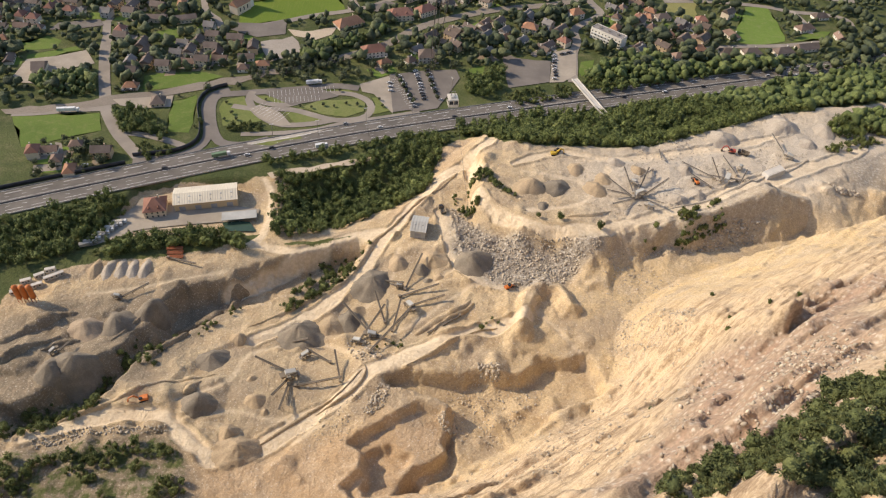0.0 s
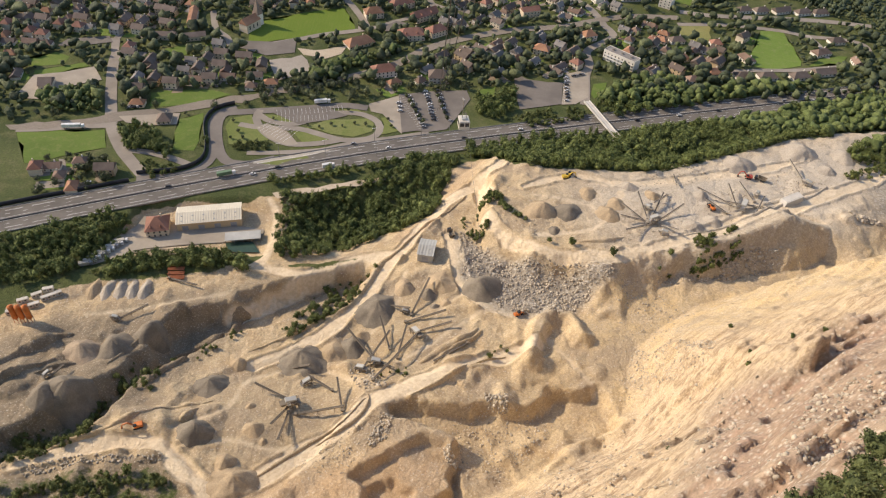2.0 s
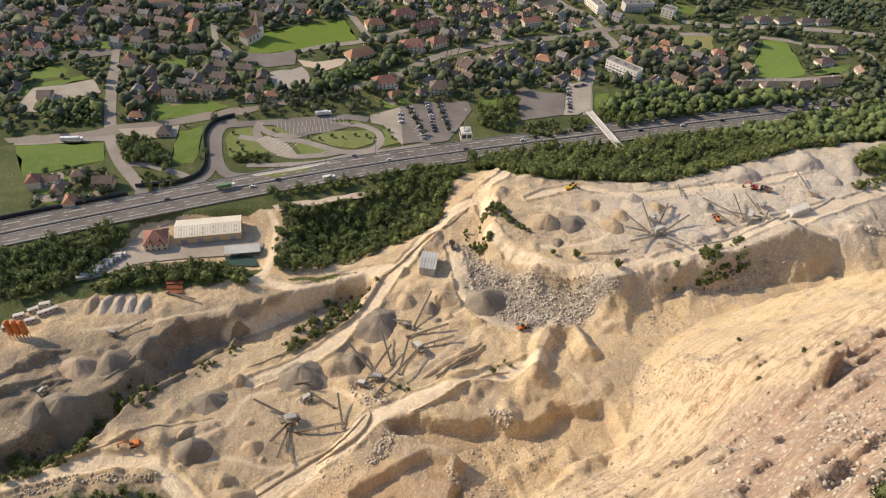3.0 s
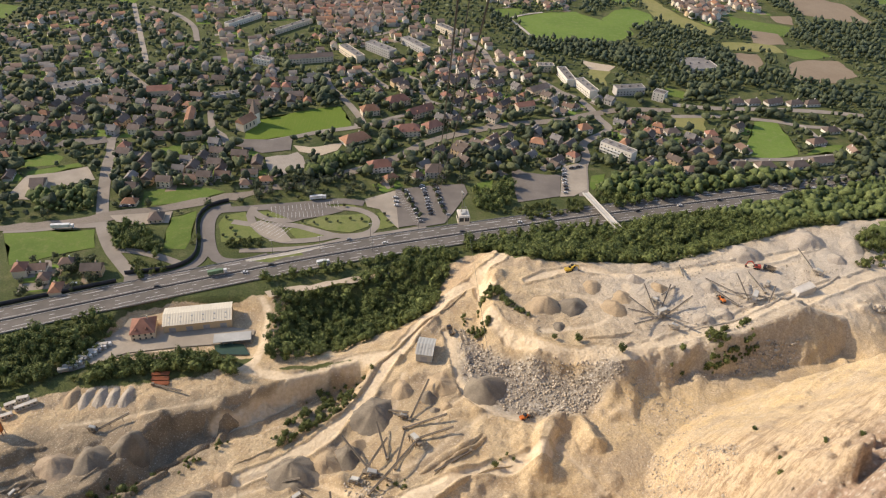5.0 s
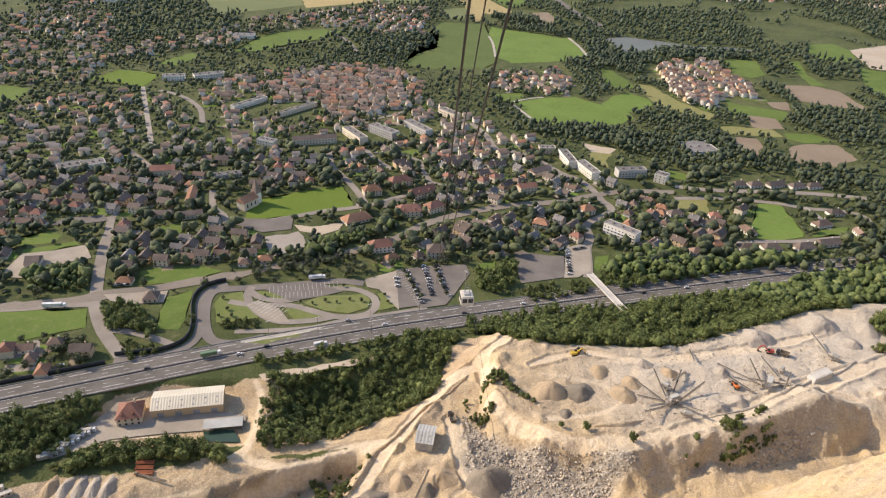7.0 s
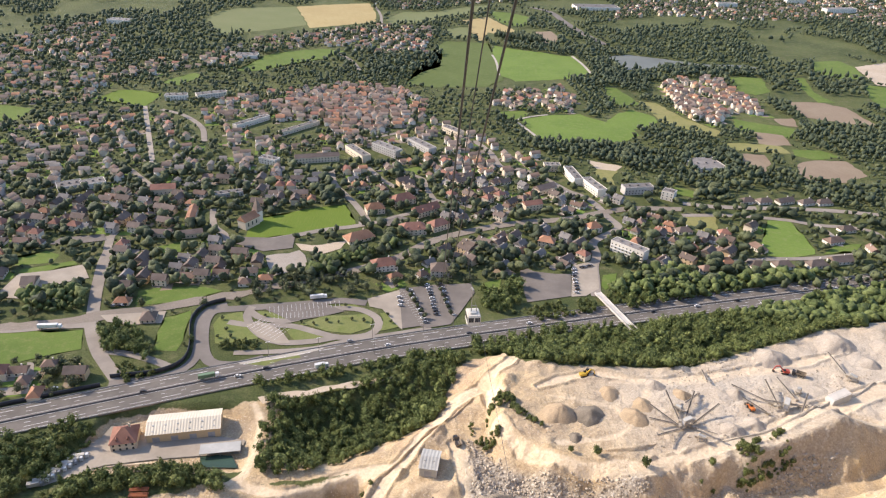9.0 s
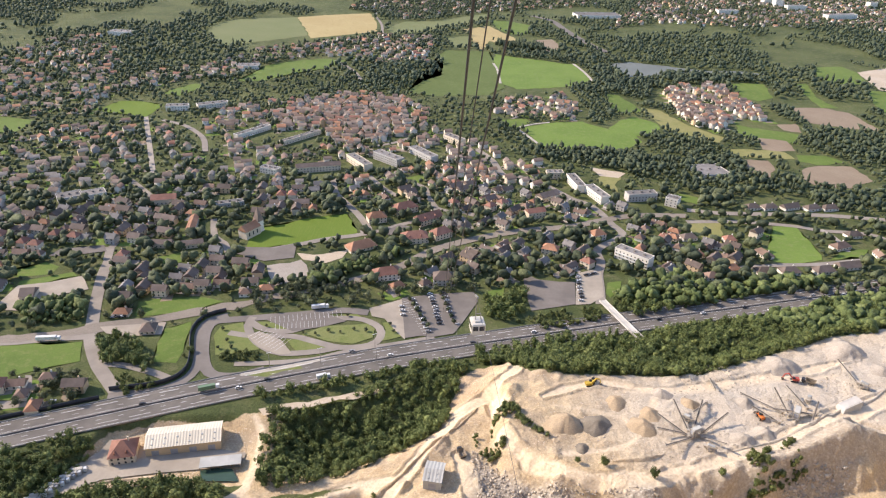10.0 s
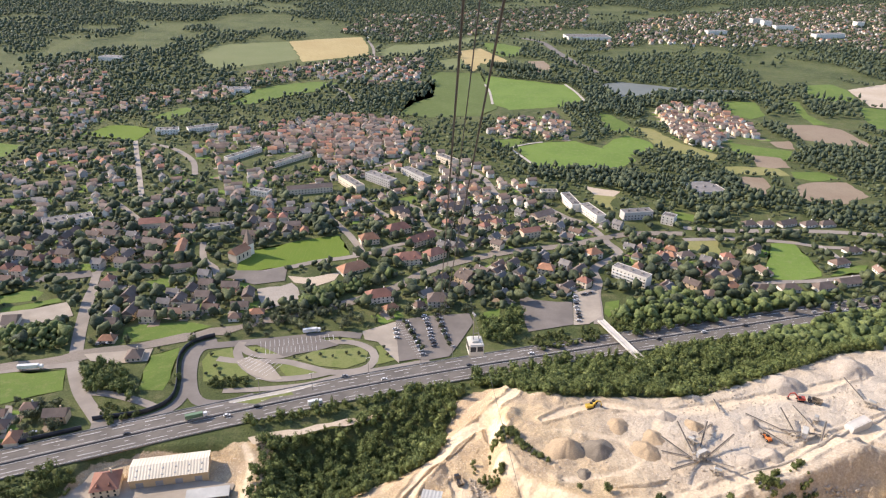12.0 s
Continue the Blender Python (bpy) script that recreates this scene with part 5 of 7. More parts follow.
    tagged(new("distant_houses", mesh_of("distant_houses", np.concatenate(V), np.concatenate(F), WALLS + ROOFS, False, np.array(I))), "distant white and cream houses with orange and brown roofs", "houses", kind="stuff")
    # lawns, drives and terraces round the houses
    for name, mat, lift, label in (("lawns", FIELDS["bright"], 0.10, "green lawns round the houses"), ("drives", ROADS["street"], 0.16, "pale drives and terraces of the houses"), ("beds", FIELDS["plough"], 0.13, "brown garden beds")):
        V, F, n = [], [], 0
        for i, h in enumerate(homes):
            if rng.uniform() < (0.5 if name == "lawns" else 0.3 if name == "drives" else 0.65):
                continue
            a = h[5] + rng.normal(0, 0.1)
            ox, oy = rng.uniform(-9, 9, 2) if name != "drives" else rng.uniform(-7, 7, 2)
            wx, wy = (rng.uniform(5, 11), rng.uniform(4, 9)) if name == "lawns" else (rng.uniform(1.5, 5), rng.uniform(5, 11)) if name == "drives" else (rng.uniform(3, 7), rng.uniform(3, 6))
            c, s = math.cos(a), math.sin(a)
            for px, py in ((-wx, -wy), (wx, -wy), (wx, wy), (-wx, wy)):
                qx, qy = ox + px * rng.uniform(0.7, 1.1), oy + py * rng.uniform(0.7, 1.1)
                V.append((h[0] + qx * c - qy * s, h[1] + qx * s + qy * c, float(HZ[i]) + lift + 0.00002 * i))
            F.append((n, n + 1, n + 2, n + 3))
            n += 4
        tagged(new(name, mesh_of(name, np.array(V), np.array(F), [mat])), label, name, kind="stuff")



# ---- quarry things ----
def thing(name, x, y, turn, label, category, group="", z=None):
    ob = new(name)
    ob.empty_display_size = 0.1
    ob.matrix_basis = pose(x, y, height(x, y) if z is None else z, 0, 0, turn)
    return tagged(ob, label, category, group)


PILE_LABELS = {"grey": "conical stockpile of grey crushed stone", "tan": "stockpile of tan quarry sand", "pale": "stockpile of pale limestone grit", "brown": "stockpile of brown earth and stone"}


def stockpile(x, y, r, h, kind, stretch):
    """A heap with rilled sides, run out at the foot."""
    rng = np.random.default_rng(int(abs(x * 13 + y * 7)))
    n, rings = 36, 10
    ph = rng.uniform(0, 6.28, 6)
    lean = rng.uniform(-0.18, 0.18, 2)
    z0 = height(x, y)
    V = []
    a = np.arange(n) / n * 2 * math.pi
    wob = 1 + 0.10 * np.sin(2 * a + ph[0]) + 0.07 * np.sin(3 * a + ph[1]) + 0.04 * np.sin(7 * a + ph[2])
    for k in range(rings):
        u = k / (rings - 1)
        rad = r * (1 - u) ** 0.92 * wob * (1 + 0.03 * np.sin(13 * a + ph[3] + 3 * u)) + 0.05
        px, py = x + np.cos(a) * rad + lean[0] * r * u, y + np.sin(a) * rad * stretch + lean[1] * r * u
        top = h * (u - 0.12 * u ** 6) + rng.normal(0, 0.03 * r * (0 < u < 1), n) * 0.5
        base = terrain(px, py)
        V.append(np.stack([px, py, (base - 0.4) * (1 - u) + z0 * u + top], 1))
    V = np.concatenate(V)
    f = [(k * n + i, k * n + (i + 1) % n, (k + 1) * n + (i + 1) % n, (k + 1) * n + i) for k in range(rings - 1) for i in range(n)]
    tagged(new("stockpile", mesh_of("stockpile", V, np.array(f), [GRAVEL[kind]], True)), PILE_LABELS[kind], "stockpile", "stockpiles of the quarry")


def conveyor(foot, head, rise, width):
    """A belt conveyor on a braced truss, with legs and a feed hopper."""
    steel = PALE_STEEL if foot[0] > 60 else DUSTY
    ob = thing("conveyor", foot[0], foot[1], 0, "dusty steel belt conveyor on braced legs", "conveyor", "conveyors of the quarry")
    z0 = height(*foot)
    d = Vector((head[0] - foot[0], head[1] - foot[1], height(*head) - z0 + rise - 1.2))
    a, b = Vector((0, 0, 1.2)), Vector((0, 0, 1.2)) + d
    side = Vector((-d.y, d.x, 0)).normalized() * width / 2
    bm = bmesh.new()
    beam(bm, a, b, width * 0.85, 0.25)
    part("belt", bm, DUSTY_DARK, ob, "dark rubber belt")
    bm = bmesh.new()
    drop = Vector((0, 0, -0.6))
    for s in (-1, 1):
        beam(bm, a + side * s, b + side * s, 0.18, 0.26)
        beam(bm, a + side * s + drop, b + side * s + drop, 0.16)
        n = max(3, int(d.length / 2.4))
        for k in range(n):
            p, q = a + d * (k / n), a + d * ((k + 1) / n)
            beam(bm, p + side * s, q + side * s + drop, 0.1)
            beam(bm, p + side * s, p + side * s + drop, 0.1)
    part("truss", bm, steel, ob)
    for u in (0.45, 0.8):
        p = a + d * u
        g = height(foot[0] + p.x, foot[1] + p.y) - z0
        for s in (-1, 1):
            bm = bmesh.new()
            beam(bm, p + side * s + drop, Vector((p.x + side.x * s * 1.7, p.y + side.y * s * 1.7, g - 0.2)), 0.14)
            part("leg", bm, steel, ob)
    bm = bmesh.new()
    tube(bm, (0, 0, -0.1), (0, 0, 2.0), 0.45, 1.1, 4)
    part("hopper", bm, steel, ob)


def screen_plant(x, y, s, turn):
    """A crushing and screening plant: frame, decks, hopper, crusher box and walkways."""
    ob = thing("screening_plant", x, y, turn, "dusty steel crushing and screening plant", "machine", "crushing plants")
    s = s * 0.85
    steel = PALE_STEEL if x > 60 else DUSTY
    bm = bmesh.new()
    for px in (-3 * s, 0, 3 * s):
        for py in (-1.6 * s, 1.6 * s):
            beam(bm, (px, py, -0.3), (px, py, 5 * s), 0.3)
            beam(bm, (px, py, 0.4), (px + 1.4 * s, py, 4.8 * s), 0.14)
    for pz in (2.4 * s, 5 * s):
        for py in (-1.6 * s, 1.6 * s):
            beam(bm, (-3.4 * s, py, pz), (3.4 * s, py, pz), 0.28)
    part("frame", bm, steel, ob)
    bm = bmesh.new()
    v = box(bm, -3 * s, 2.6 * s, -1.4 * s, 1.4 * s, 5 * s, 6.4 * s)
    bmesh.ops.rotate(bm, verts=v, cent=(0, 0, 5 * s), matrix=Matrix.Rotation(0.22, 3, "Y"))
    bmesh.ops.bevel(bm, geom=list(bm.edges), offset=0.12, segments=1, affect="EDGES")
    part("screen_box", bm, SHEET_GREY, ob, "grey dusty screen box")
    bm = bmesh.new()
    tube(bm, (-4.2 * s, 0, 2.2 * s), (-4.2 * s, 0, 5.2 * s), 0.7 * s, 2.2 * s, 4)
    part("hopper", bm, steel, ob)
    bm = bmesh.new()
    box(bm, 0.4 * s, 3 * s, -1.2 * s, 1.2 * s, 2.5 * s, 4.4 * s)
    bmesh.ops.bevel(bm, geom=list(bm.edges), offset=0.1, segments=1, affect="EDGES")
    part("crusher", bm, PAINT["grey"], ob)
    bm = bmesh.new()
    box(bm, 3.2 * s, 4.6 * s, -1.8 * s, 1.8 * s, 2.3 * s, 2.45 * s)
    for py in (-1.8 * s, 1.8 * s):
        for px in (3.2 * s, 3.9 * s, 4.6 * s):
            beam(bm, (px, py, 2.4 * s), (px, py, 3.5 * s), 0.07)
        beam(bm, (3.2 * s, py, 3.5 * s), (4.6 * s, py, 3.5 * s), 0.07)
    part("walkway", bm, METAL, ob)
    bm = bmesh.new()
    box(bm, -2 * s, -0.3 * s, -1.0 * s, 1.0 * s, -0.2, 2.2 * s)
    part("motor_house", bm, DUSTY_WHITE, ob)


def wheels(ob, places, r, w):
    for px, py in places:
        bm = bmesh.new()
        tube(bm, (px, py - w / 2, r), (px, py + w / 2, r), r, r, 14)
        wheel = part("wheel", bm, RUBBER, ob, "black rubber tyre")
        bm = bmesh.new()
        tube(bm, (px, py - w / 2 - 0.02, r), (px, py + w / 2 + 0.02, r), r * 0.5, r * 0.5, 10)
        part("rim", bm, METAL, wheel)


def bevelled(bm, x0, x1, y0, y1, z0, z1, o=0.12):
    b2 = bmesh.new()
    box(b2, x0, x1, y0, y1, z0, z1)
    bmesh.ops.bevel(b2, geom=list(b2.edges), offset=o, segments=2, affect="EDGES")
    me = bpy.data.meshes.new("tmp")
    b2.to_mesh(me)
    b2.free()
    bm.from_mesh(me)
    bpy.data.meshes.remove(me)


def excavator(x, y, colour, turn):
    ob = thing("excavator", x, y, turn, colour + " tracked excavator standing on the quarry ground", "excavator", "quarry machines")
    for s in (-1, 1):
        bm = bmesh.new()
        bevelled(bm, -2.3, 2.3, s * 1.35 - 0.35, s * 1.35 + 0.35, -0.05, 0.95, 0.3)
        part("track", bm, RUBBER, ob)
    bm = bmesh.new()
    bevelled(bm, -2.6, 1.4, -1.5, 1.5, 1.05, 2.6, 0.2)
    part("body", bm, PAINT[colour], ob)
    bm = bmesh.new()
    bevelled(bm, 0.1, 1.7, 0.3, 1.5, 2.5, 3.5, 0.12)
    part("cab", bm, GLASS, ob)
    bm = bmesh.new()
    beam(bm, (1.2, -0.2, 1.9), (4.0, -0.2, 5.0), 0.5, 0.7)
    beam(bm, (4.0, -0.2, 5.0), (6.2, -0.2, 4.3), 0.5, 0.6)
    part("boom", bm, PAINT[colour], ob)
    bm = bmesh.new()
    beam(bm, (6.2, -0.2, 4.5), (7.2, -0.2, 1.4), 0.4, 0.5)
    part("arm", bm, PAINT[colour], ob)
    bm = bmesh.new()
    tube(bm, (7.0, -0.9, 0.8), (7.0, 0.5, 0.8), 0.75, 0.75, 9)
    part("bucket", bm, DUSTY_DARK, ob)


def loader(x, y, colour, turn):
    ob = thing("wheel_loader", x, y, turn, colour + " wheel loader standing on the quarry ground", "loader", "quarry machines")
    bm = bmesh.new()
    bevelled(bm, -3.2, -0.4, -1.2, 1.2, 0.9, 2.5, 0.2)
    bevelled(bm, -0.4, 2.0, -0.9, 0.9, 0.8, 1.7, 0.15)
    part("body", bm, PAINT[colour], ob)
    bm = bmesh.new()
    bevelled(bm, -1.1, 0.5, -0.9, 0.9, 2.3, 3.6, 0.12)
    part("cab", bm, GLASS, ob)
    wheels(ob, [(-2.2, -1.3), (-2.2, 1.3), (1.4, -1.3), (1.4, 1.3)], 0.85, 0.7)
    bm = bmesh.new()
    beam(bm, (1.0, -0.6, 1.9), (3.3, -0.6, 0.8), 0.3)
    beam(bm, (1.0, 0.6, 1.9), (3.3, 0.6, 0.8), 0.3)
    part("arm", bm, PAINT[colour], ob)
    bm = bmesh.new()
    bevelled(bm, 3.2, 4.5, -1.6, 1.6, 0.05, 1.3, 0.25)
    part("bucket", bm, DUSTY_DARK, ob)


def dumper(x, y, colour, turn):
    ob = thing("dump_truck", x, y, turn, colour + " dusty dump truck on the haul road", "truck", "quarry machines")
    bm = bmesh.new()
    v = [bm.verts.new(p) for p in ((-4, -1.4, 1.5), (1, -1.4, 1.3), (1, 1.4, 1.3), (-4, 1.4, 1.5), (-4.6, -1.8, 2.9), (1.4, -1.8, 3.1), (1.4, 1.8, 3.1), (-4.6, 1.8, 2.9))]
    for q in ((3, 2, 1, 0), (0, 1, 5, 4), (1, 2, 6, 5), (2, 3, 7, 6), (3, 0, 4, 7)):
        bm.faces.new([v[k] for k in q])
    part("tipper_body", bm, DUSTY, ob)
    bm = bmesh.new()
    bevelled(bm, 1.6, 3.6, -1.3, 1.3, 0.9, 3.0, 0.2)
    part("cab", bm, PAINT[colour], ob)
    bm = bmesh.new()
    box(bm, -4, 3.4, -0.7, 0.7, 0.8, 1.3)
    part("chassis", bm, PAINT["dark"], ob)
    wheels(ob, [(2.4, -1.2), (2.4, 1.2), (-1.2, -1.2), (-1.2, 1.2), (-2.9, -1.2), (-2.9, 1.2)], 0.75, 0.6)


def truck(x, y, turn, colour):
    ob = thing("lorry", x, y, turn, colour + " lorry parked in the yard row", "lorry", "lorries of the yard")
    bm = bmesh.new()
    bevelled(bm, 2.0, 3.8, -1.2, 1.2, 0.7, 3.1, 0.2)
    part("cab", bm, PAINT[colour], ob)
    bm = bmesh.new()
    bevelled(bm, -4.2, 1.8, -1.25, 1.25, 1.1, 3.4, 0.08)
    part("cargo_box", bm, DUSTY_WHITE, ob)
    wheels(ob, [(2.8, -1.1), (2.8, 1.1), (-2.6, -1.1), (-2.6, 1.1)], 0.5, 0.35)


def berm(width, rise, pts):
    """A low bank of loose stone along a road."""
    c = curve_points(pts, 1.6)
    P = np.array([(v.x, v.y) for v in c])
    T = np.gradient(P, axis=0)
    T /= np.linalg.norm(T, axis=1)[:, None]
    N = np.stack([-T[:, 1], T[:, 0]], 1)
    rng = np.random.default_rng(len(P))
    rows = []
    fade = np.sin(np.linspace(0.02, math.pi - 0.02, len(P))) ** 0.45 * (1 + 0.45 * fractal(P[:, 0], P[:, 1], 12, 3, 9))
    wide = (1 + 0.5 * fractal(P[:, 0], P[:, 1], 16, 3, 19))[:, None] * fade[:, None]
    for o, h in ((-0.5, -0.1), (-0.25, 0.62), (0.0, 1.0), (0.25, 0.6), (0.5, -0.1)):
        q = P + N * (o * width) * wide + rng.normal(0, 0.12, P.shape)
        rows.append(np.concatenate([q, (terrain(q[:, 0], q[:, 1]) + 0.1 + h * rise * fade * rng.uniform(0.75, 1.2, len(q)))[:, None]], 1))
    V = np.stack(rows, 1).reshape(-1, 3)
    f = [(i * 5 + k, (i + 1) * 5 + k, (i + 1) * 5 + k + 1, i * 5 + k + 1) for i in range(len(P) - 1) for k in range(4)]
    me = mesh_of("berm", V, np.array(f)[:, ::-1], [GROUND], True)
    ground_tones(me, V[:, 0], V[:, 1], np.zeros(len(V)))
    tagged(new("berm", me), "low bank of loose stone beside the haul road", "berm", kind="structure")


def lot_tree(x, y, size):
    t = tree_thing("garden", np.random.default_rng(int(abs(x) * 10 + abs(y))), "small round dark green tree beside the parking bays")
    t.matrix_basis = Matrix.Translation((x, y, height(x, y) + 0.3)) @ Matrix.Diagonal((size * 0.8, size * 0.8, size, 1))


def lone_tree(x, y, size):
    t = tree_thing("shrub", np.random.default_rng(int(abs(x) * 10 + abs(y))), "small round green tree on bare quarry ground" if size > 3.5 else "low green bush on bare ochre ground")
    t.matrix_basis = Matrix.Translation((x, y, height(x, y) - 0.1 * size * (size < 3.5))) @ Matrix.Diagonal((size * 0.85, size * 0.85, size, 1))


def rocks(count, lo, hi, pts):
    """Loose broken rock strewn over a slope."""
    rng = np.random.default_rng(count)
    a = np.array(pts, float)
    x, y = rng.uniform(a[:, 0].min(), a[:, 0].max(), count * 3), rng.uniform(a[:, 1].min(), a[:, 1].max(), count * 3)
    k = inside(x, y, pts)
    x, y = x[k][:count], y[k][:count]
    z = terrain(x, y)
    v, f = ICO[1]
    V, F = [], []
    for i in range(len(x)):
        s = lo + (hi - lo) * rng.uniform() ** 2.2
        p = v * rng.uniform(0.6, 1.25, (len(v), 1)) * s * rng.uniform(0.6, 1.2, 3) * 0.6
        V.append(p + (x[i], y[i], z[i] + 0.15 * s))
        F.append(f + i * len(v))
    tagged(new("rocks", mesh_of("rocks", np.concatenate(V), np.concatenate(F), [ROCK])), "loose pale limestone blocks on the quarry slope", "rocks", kind="stuff")


def silo(x, y, h):
    ob = thing("silo", x, y, 0, "tall rust-red cement silo on legs", "silo", "silos of the yard")
    bm = bmesh.new()
    tube(bm, (0, 0, 4), (0, 0, h - 1), 1.7, 1.7, 18)
    tube(bm, (0, 0, h - 1), (0, 0, h), 1.7, 0.5, 18)
    tube(bm, (0, 0, 2), (0, 0, 4), 0.4, 1.7, 18)
    part("tank", bm, PAINT["orange"], ob)
    for k in range(4):
        a = k * math.pi / 2 + 0.78
        bm = bmesh.new()
        beam(bm, (1.5 * math.cos(a), 1.5 * math.sin(a), -0.3), (1.5 * math.cos(a), 1.5 * math.sin(a), 5), 0.25)
        part("leg", bm, RUST, ob)
    bm = bmesh.new()
    beam(bm, (1.9, 0, -0.2), (1.9, 0, h), 0.35, 0.08)
    part("ladder", bm, METAL, ob)


def container(x, y, turn):
    ob = thing("site_cabin", x, y, turn, "white site cabin container with a flat roof", "cabin", "site cabins")
    bm = bmesh.new()
    bevelled(bm, -3, 3, -1.2, 1.2, -0.1, 2.6, 0.06)
    part("shell", bm, DUSTY_WHITE, ob)
    for k in (-1.6, 1.4):
        bm = bmesh.new()
        box(bm, k - 0.5, k + 0.5, -1.24, -1.18, 1.0, 2.0)
        part("window", bm, GLASS, ob)
    bm = bmesh.new()
    box(bm, -0.5, 0.4, -1.25, -1.18, 0.05, 2.05)
    part("door", bm, PAINT["grey"], ob)


def pipe_stack(x, y, turn):
    ob = thing("pipe_stack", x, y, turn, "stack of rust-brown steel pipes on sleepers", "pipes", "pipe stacks")
    for k in range(3):
        bm = bmesh.new()
        tube(bm, (-5, (k - 1) * 1.0, 0.75), (5, (k - 1) * 1.0, 0.75), 0.48, 0.48, 10)
        part("pipe", bm, RUST, ob)
    for px in (-3.5, 3.5):
        bm = bmesh.new()
        box(bm, px - 0.2, px + 0.2, -1.8, 1.8, -0.1, 0.28)
        part("sleeper", bm, BARK, ob)


def hopper_wall(x, y, turn):
    ob = thing("feed_ramp", x, y, turn, "grey concrete feed ramp with a steep face", "ramp")
    bm = bmesh.new()
    v = [bm.verts.new(p) for p in ((-7, -3, -0.5), (7, -3, -0.5), (7, 4, -0.5), (-7, 4, -0.5), (-5.5, -2.6, 3.0), (7, -2.8, 6.0), (7, 3.2, 6.0), (-5.5, 3.0, 3.0))]
    for q in ((3, 2, 1, 0), (4, 5, 6, 7), (0, 1, 5, 4), (1, 2, 6, 5), (2, 3, 7, 6), (3, 0, 4, 7)):
        bm.faces.new([v[k] for k in q])
    bmesh.ops.bevel(bm, geom=list(bm.edges), offset=0.15, segments=1, affect="EDGES")
    part("ramp_body", bm, CONCRETE, ob)
    bm = bmesh.new()
    for py in (-2.6, 3.0):
        beam(bm, (-5.5, py, 4.0), (7, py, 7.0), 0.1)
        for k in range(5):
            beam(bm, (-5.5 + 3.1 * k, py, 3.0 + 0.74 * k), (-5.5 + 3.1 * k, py, 4.0 + 0.74 * k), 0.1)
    part("railing", bm, METAL, ob)


# ---- buildings ----
def warehouse(x, y, length, depth, h, turn, roof, wall, label):
    LANDMARKS.append((x, y, max(length, depth) / 2))
    ob = thing("warehouse", x, y, turn, label, "warehouse")
    w, d = length, depth
    bm = bmesh.new()
    box(bm, -w / 2, w / 2, -d / 2, d / 2, -1, h)
    for s in (-1, 1):
        bm.faces.new([bm.verts.new(p) for p in ((s * w / 2, -d / 2, h), (s * w / 2, d / 2, h), (s * w / 2, 0, h + d * 0.13))])
    part("wall", bm, WALLS[3] if wall == "ochre" else SHEET_GREY, ob)
    bm = bmesh.new()
    r = h + d * 0.13 + 0.25
    n = int(w / 0.8)
    rows = []
    for k in range(n + 1):
        px, up = -w / 2 - 0.5 + (w + 1) * k / n, 0.14 * (k % 2)
        rows.append([bm.verts.new(p) for p in ((px, -d / 2 - 0.6, h + 0.05 + up), (px, 0, r + up), (px, d / 2 + 0.6, h + 0.05 + up))])
    for p, q in zip(rows, rows[1:]):
        bm.faces.new((p[0], q[0], q[1], p[1]))
        bm.faces.new((p[1], q[1], q[2], p[2]))
    part("roof", bm, SHEET if roof == "white" else SHEET_GREY, ob, "ribbed sheet roof")
    for k in range(max(2, int(w / 6))):
        px = -w / 2 + (k + 0.5) * w / max(2, int(w / 6))
        for u in (0.3, 0.75):
            bm = bmesh.new()
            py = -d / 2 * u
            pz = h + 0.1 + (r - h - 0.1) * (1 - u)
            box(bm, px - 0.5, px + 0.5, py - 0.7, py + 0.7, pz - 0.1, pz + 0.22)
            part("skylight", bm, SHEET_GREY, ob, "dull plastic skylight")
    for k in range(max(1, int(w / 9))):
        px = -w / 2 + (k + 0.5) * w / max(1, int(w / 9))
        bm = bmesh.new()
        box(bm, px - 2.0, px + 2.0, -d / 2 - 0.08, -d / 2 + 0.05, 0, 4.2)
        part("door", bm, PAINT["grey"], ob)


def flat_roof(x, y, length, depth, h, turn, roof, wall, label):
    LANDMARKS.append((x, y, max(length, depth) / 2))
    ob = thing("open_shed", x, y, turn, label, "shed")
    bm = bmesh.new()
    box(bm, -length / 2, length / 2, -depth / 2, depth / 2, h, h + 0.4)
    part("roof", bm, SHEET_GREY, ob)
    for k in range(5):
        for s in (-1, 1):
            bm = bmesh.new()
            px = -length / 2 + 0.4 + (length - 0.8) * k / 4
            beam(bm, (px, s * (depth / 2 - 0.3), -1), (px, s * (depth / 2 - 0.3), h), 0.3)
            part("post", bm, METAL, ob)
    bm = bmesh.new()
    box(bm, -length / 2, length / 2, depth / 2 - 0.2, depth / 2, -1, h)
    part("wall", bm, CONCRETE, ob)


def big_house(x, y, length, depth, h, turn, roof, wall, label):
    LANDMARKS.append((x, y, max(length, depth) / 2))
    storeys = max(1, int(h / 2.8))
    ob = house_thing(length, depth, storeys, WALLS[wall], ROOFS[roof], length < 1.9 * depth, label)
    ob.matrix_basis = pose(x, y, height(x, y), 0, 0, turn)
    if "dormer" in label:
        for px in (-length * 0.25, length * 0.2):
            hh = 2.8 * storeys
            bm = bmesh.new()
            v = [bm.verts.new(p) for p in ((px - 1.3, -depth * 0.42, hh + 0.6), (px + 1.3, -depth * 0.42, hh + 0.6), (px, -depth * 0.42, hh + 2.9), (px, 0, hh + 2.9), (px - 1.3, -0.1, hh + 1.2), (px + 1.3, -0.1, hh + 1.2))]
            bm.faces.new((v[0], v[1], v[2]))
            bm.faces.new((v[1], v[5], v[3], v[2]))
            bm.faces.new((v[4], v[0], v[2], v[3]))
            part("dormer", bm, ROOFS[roof], ob)


PANE = {}


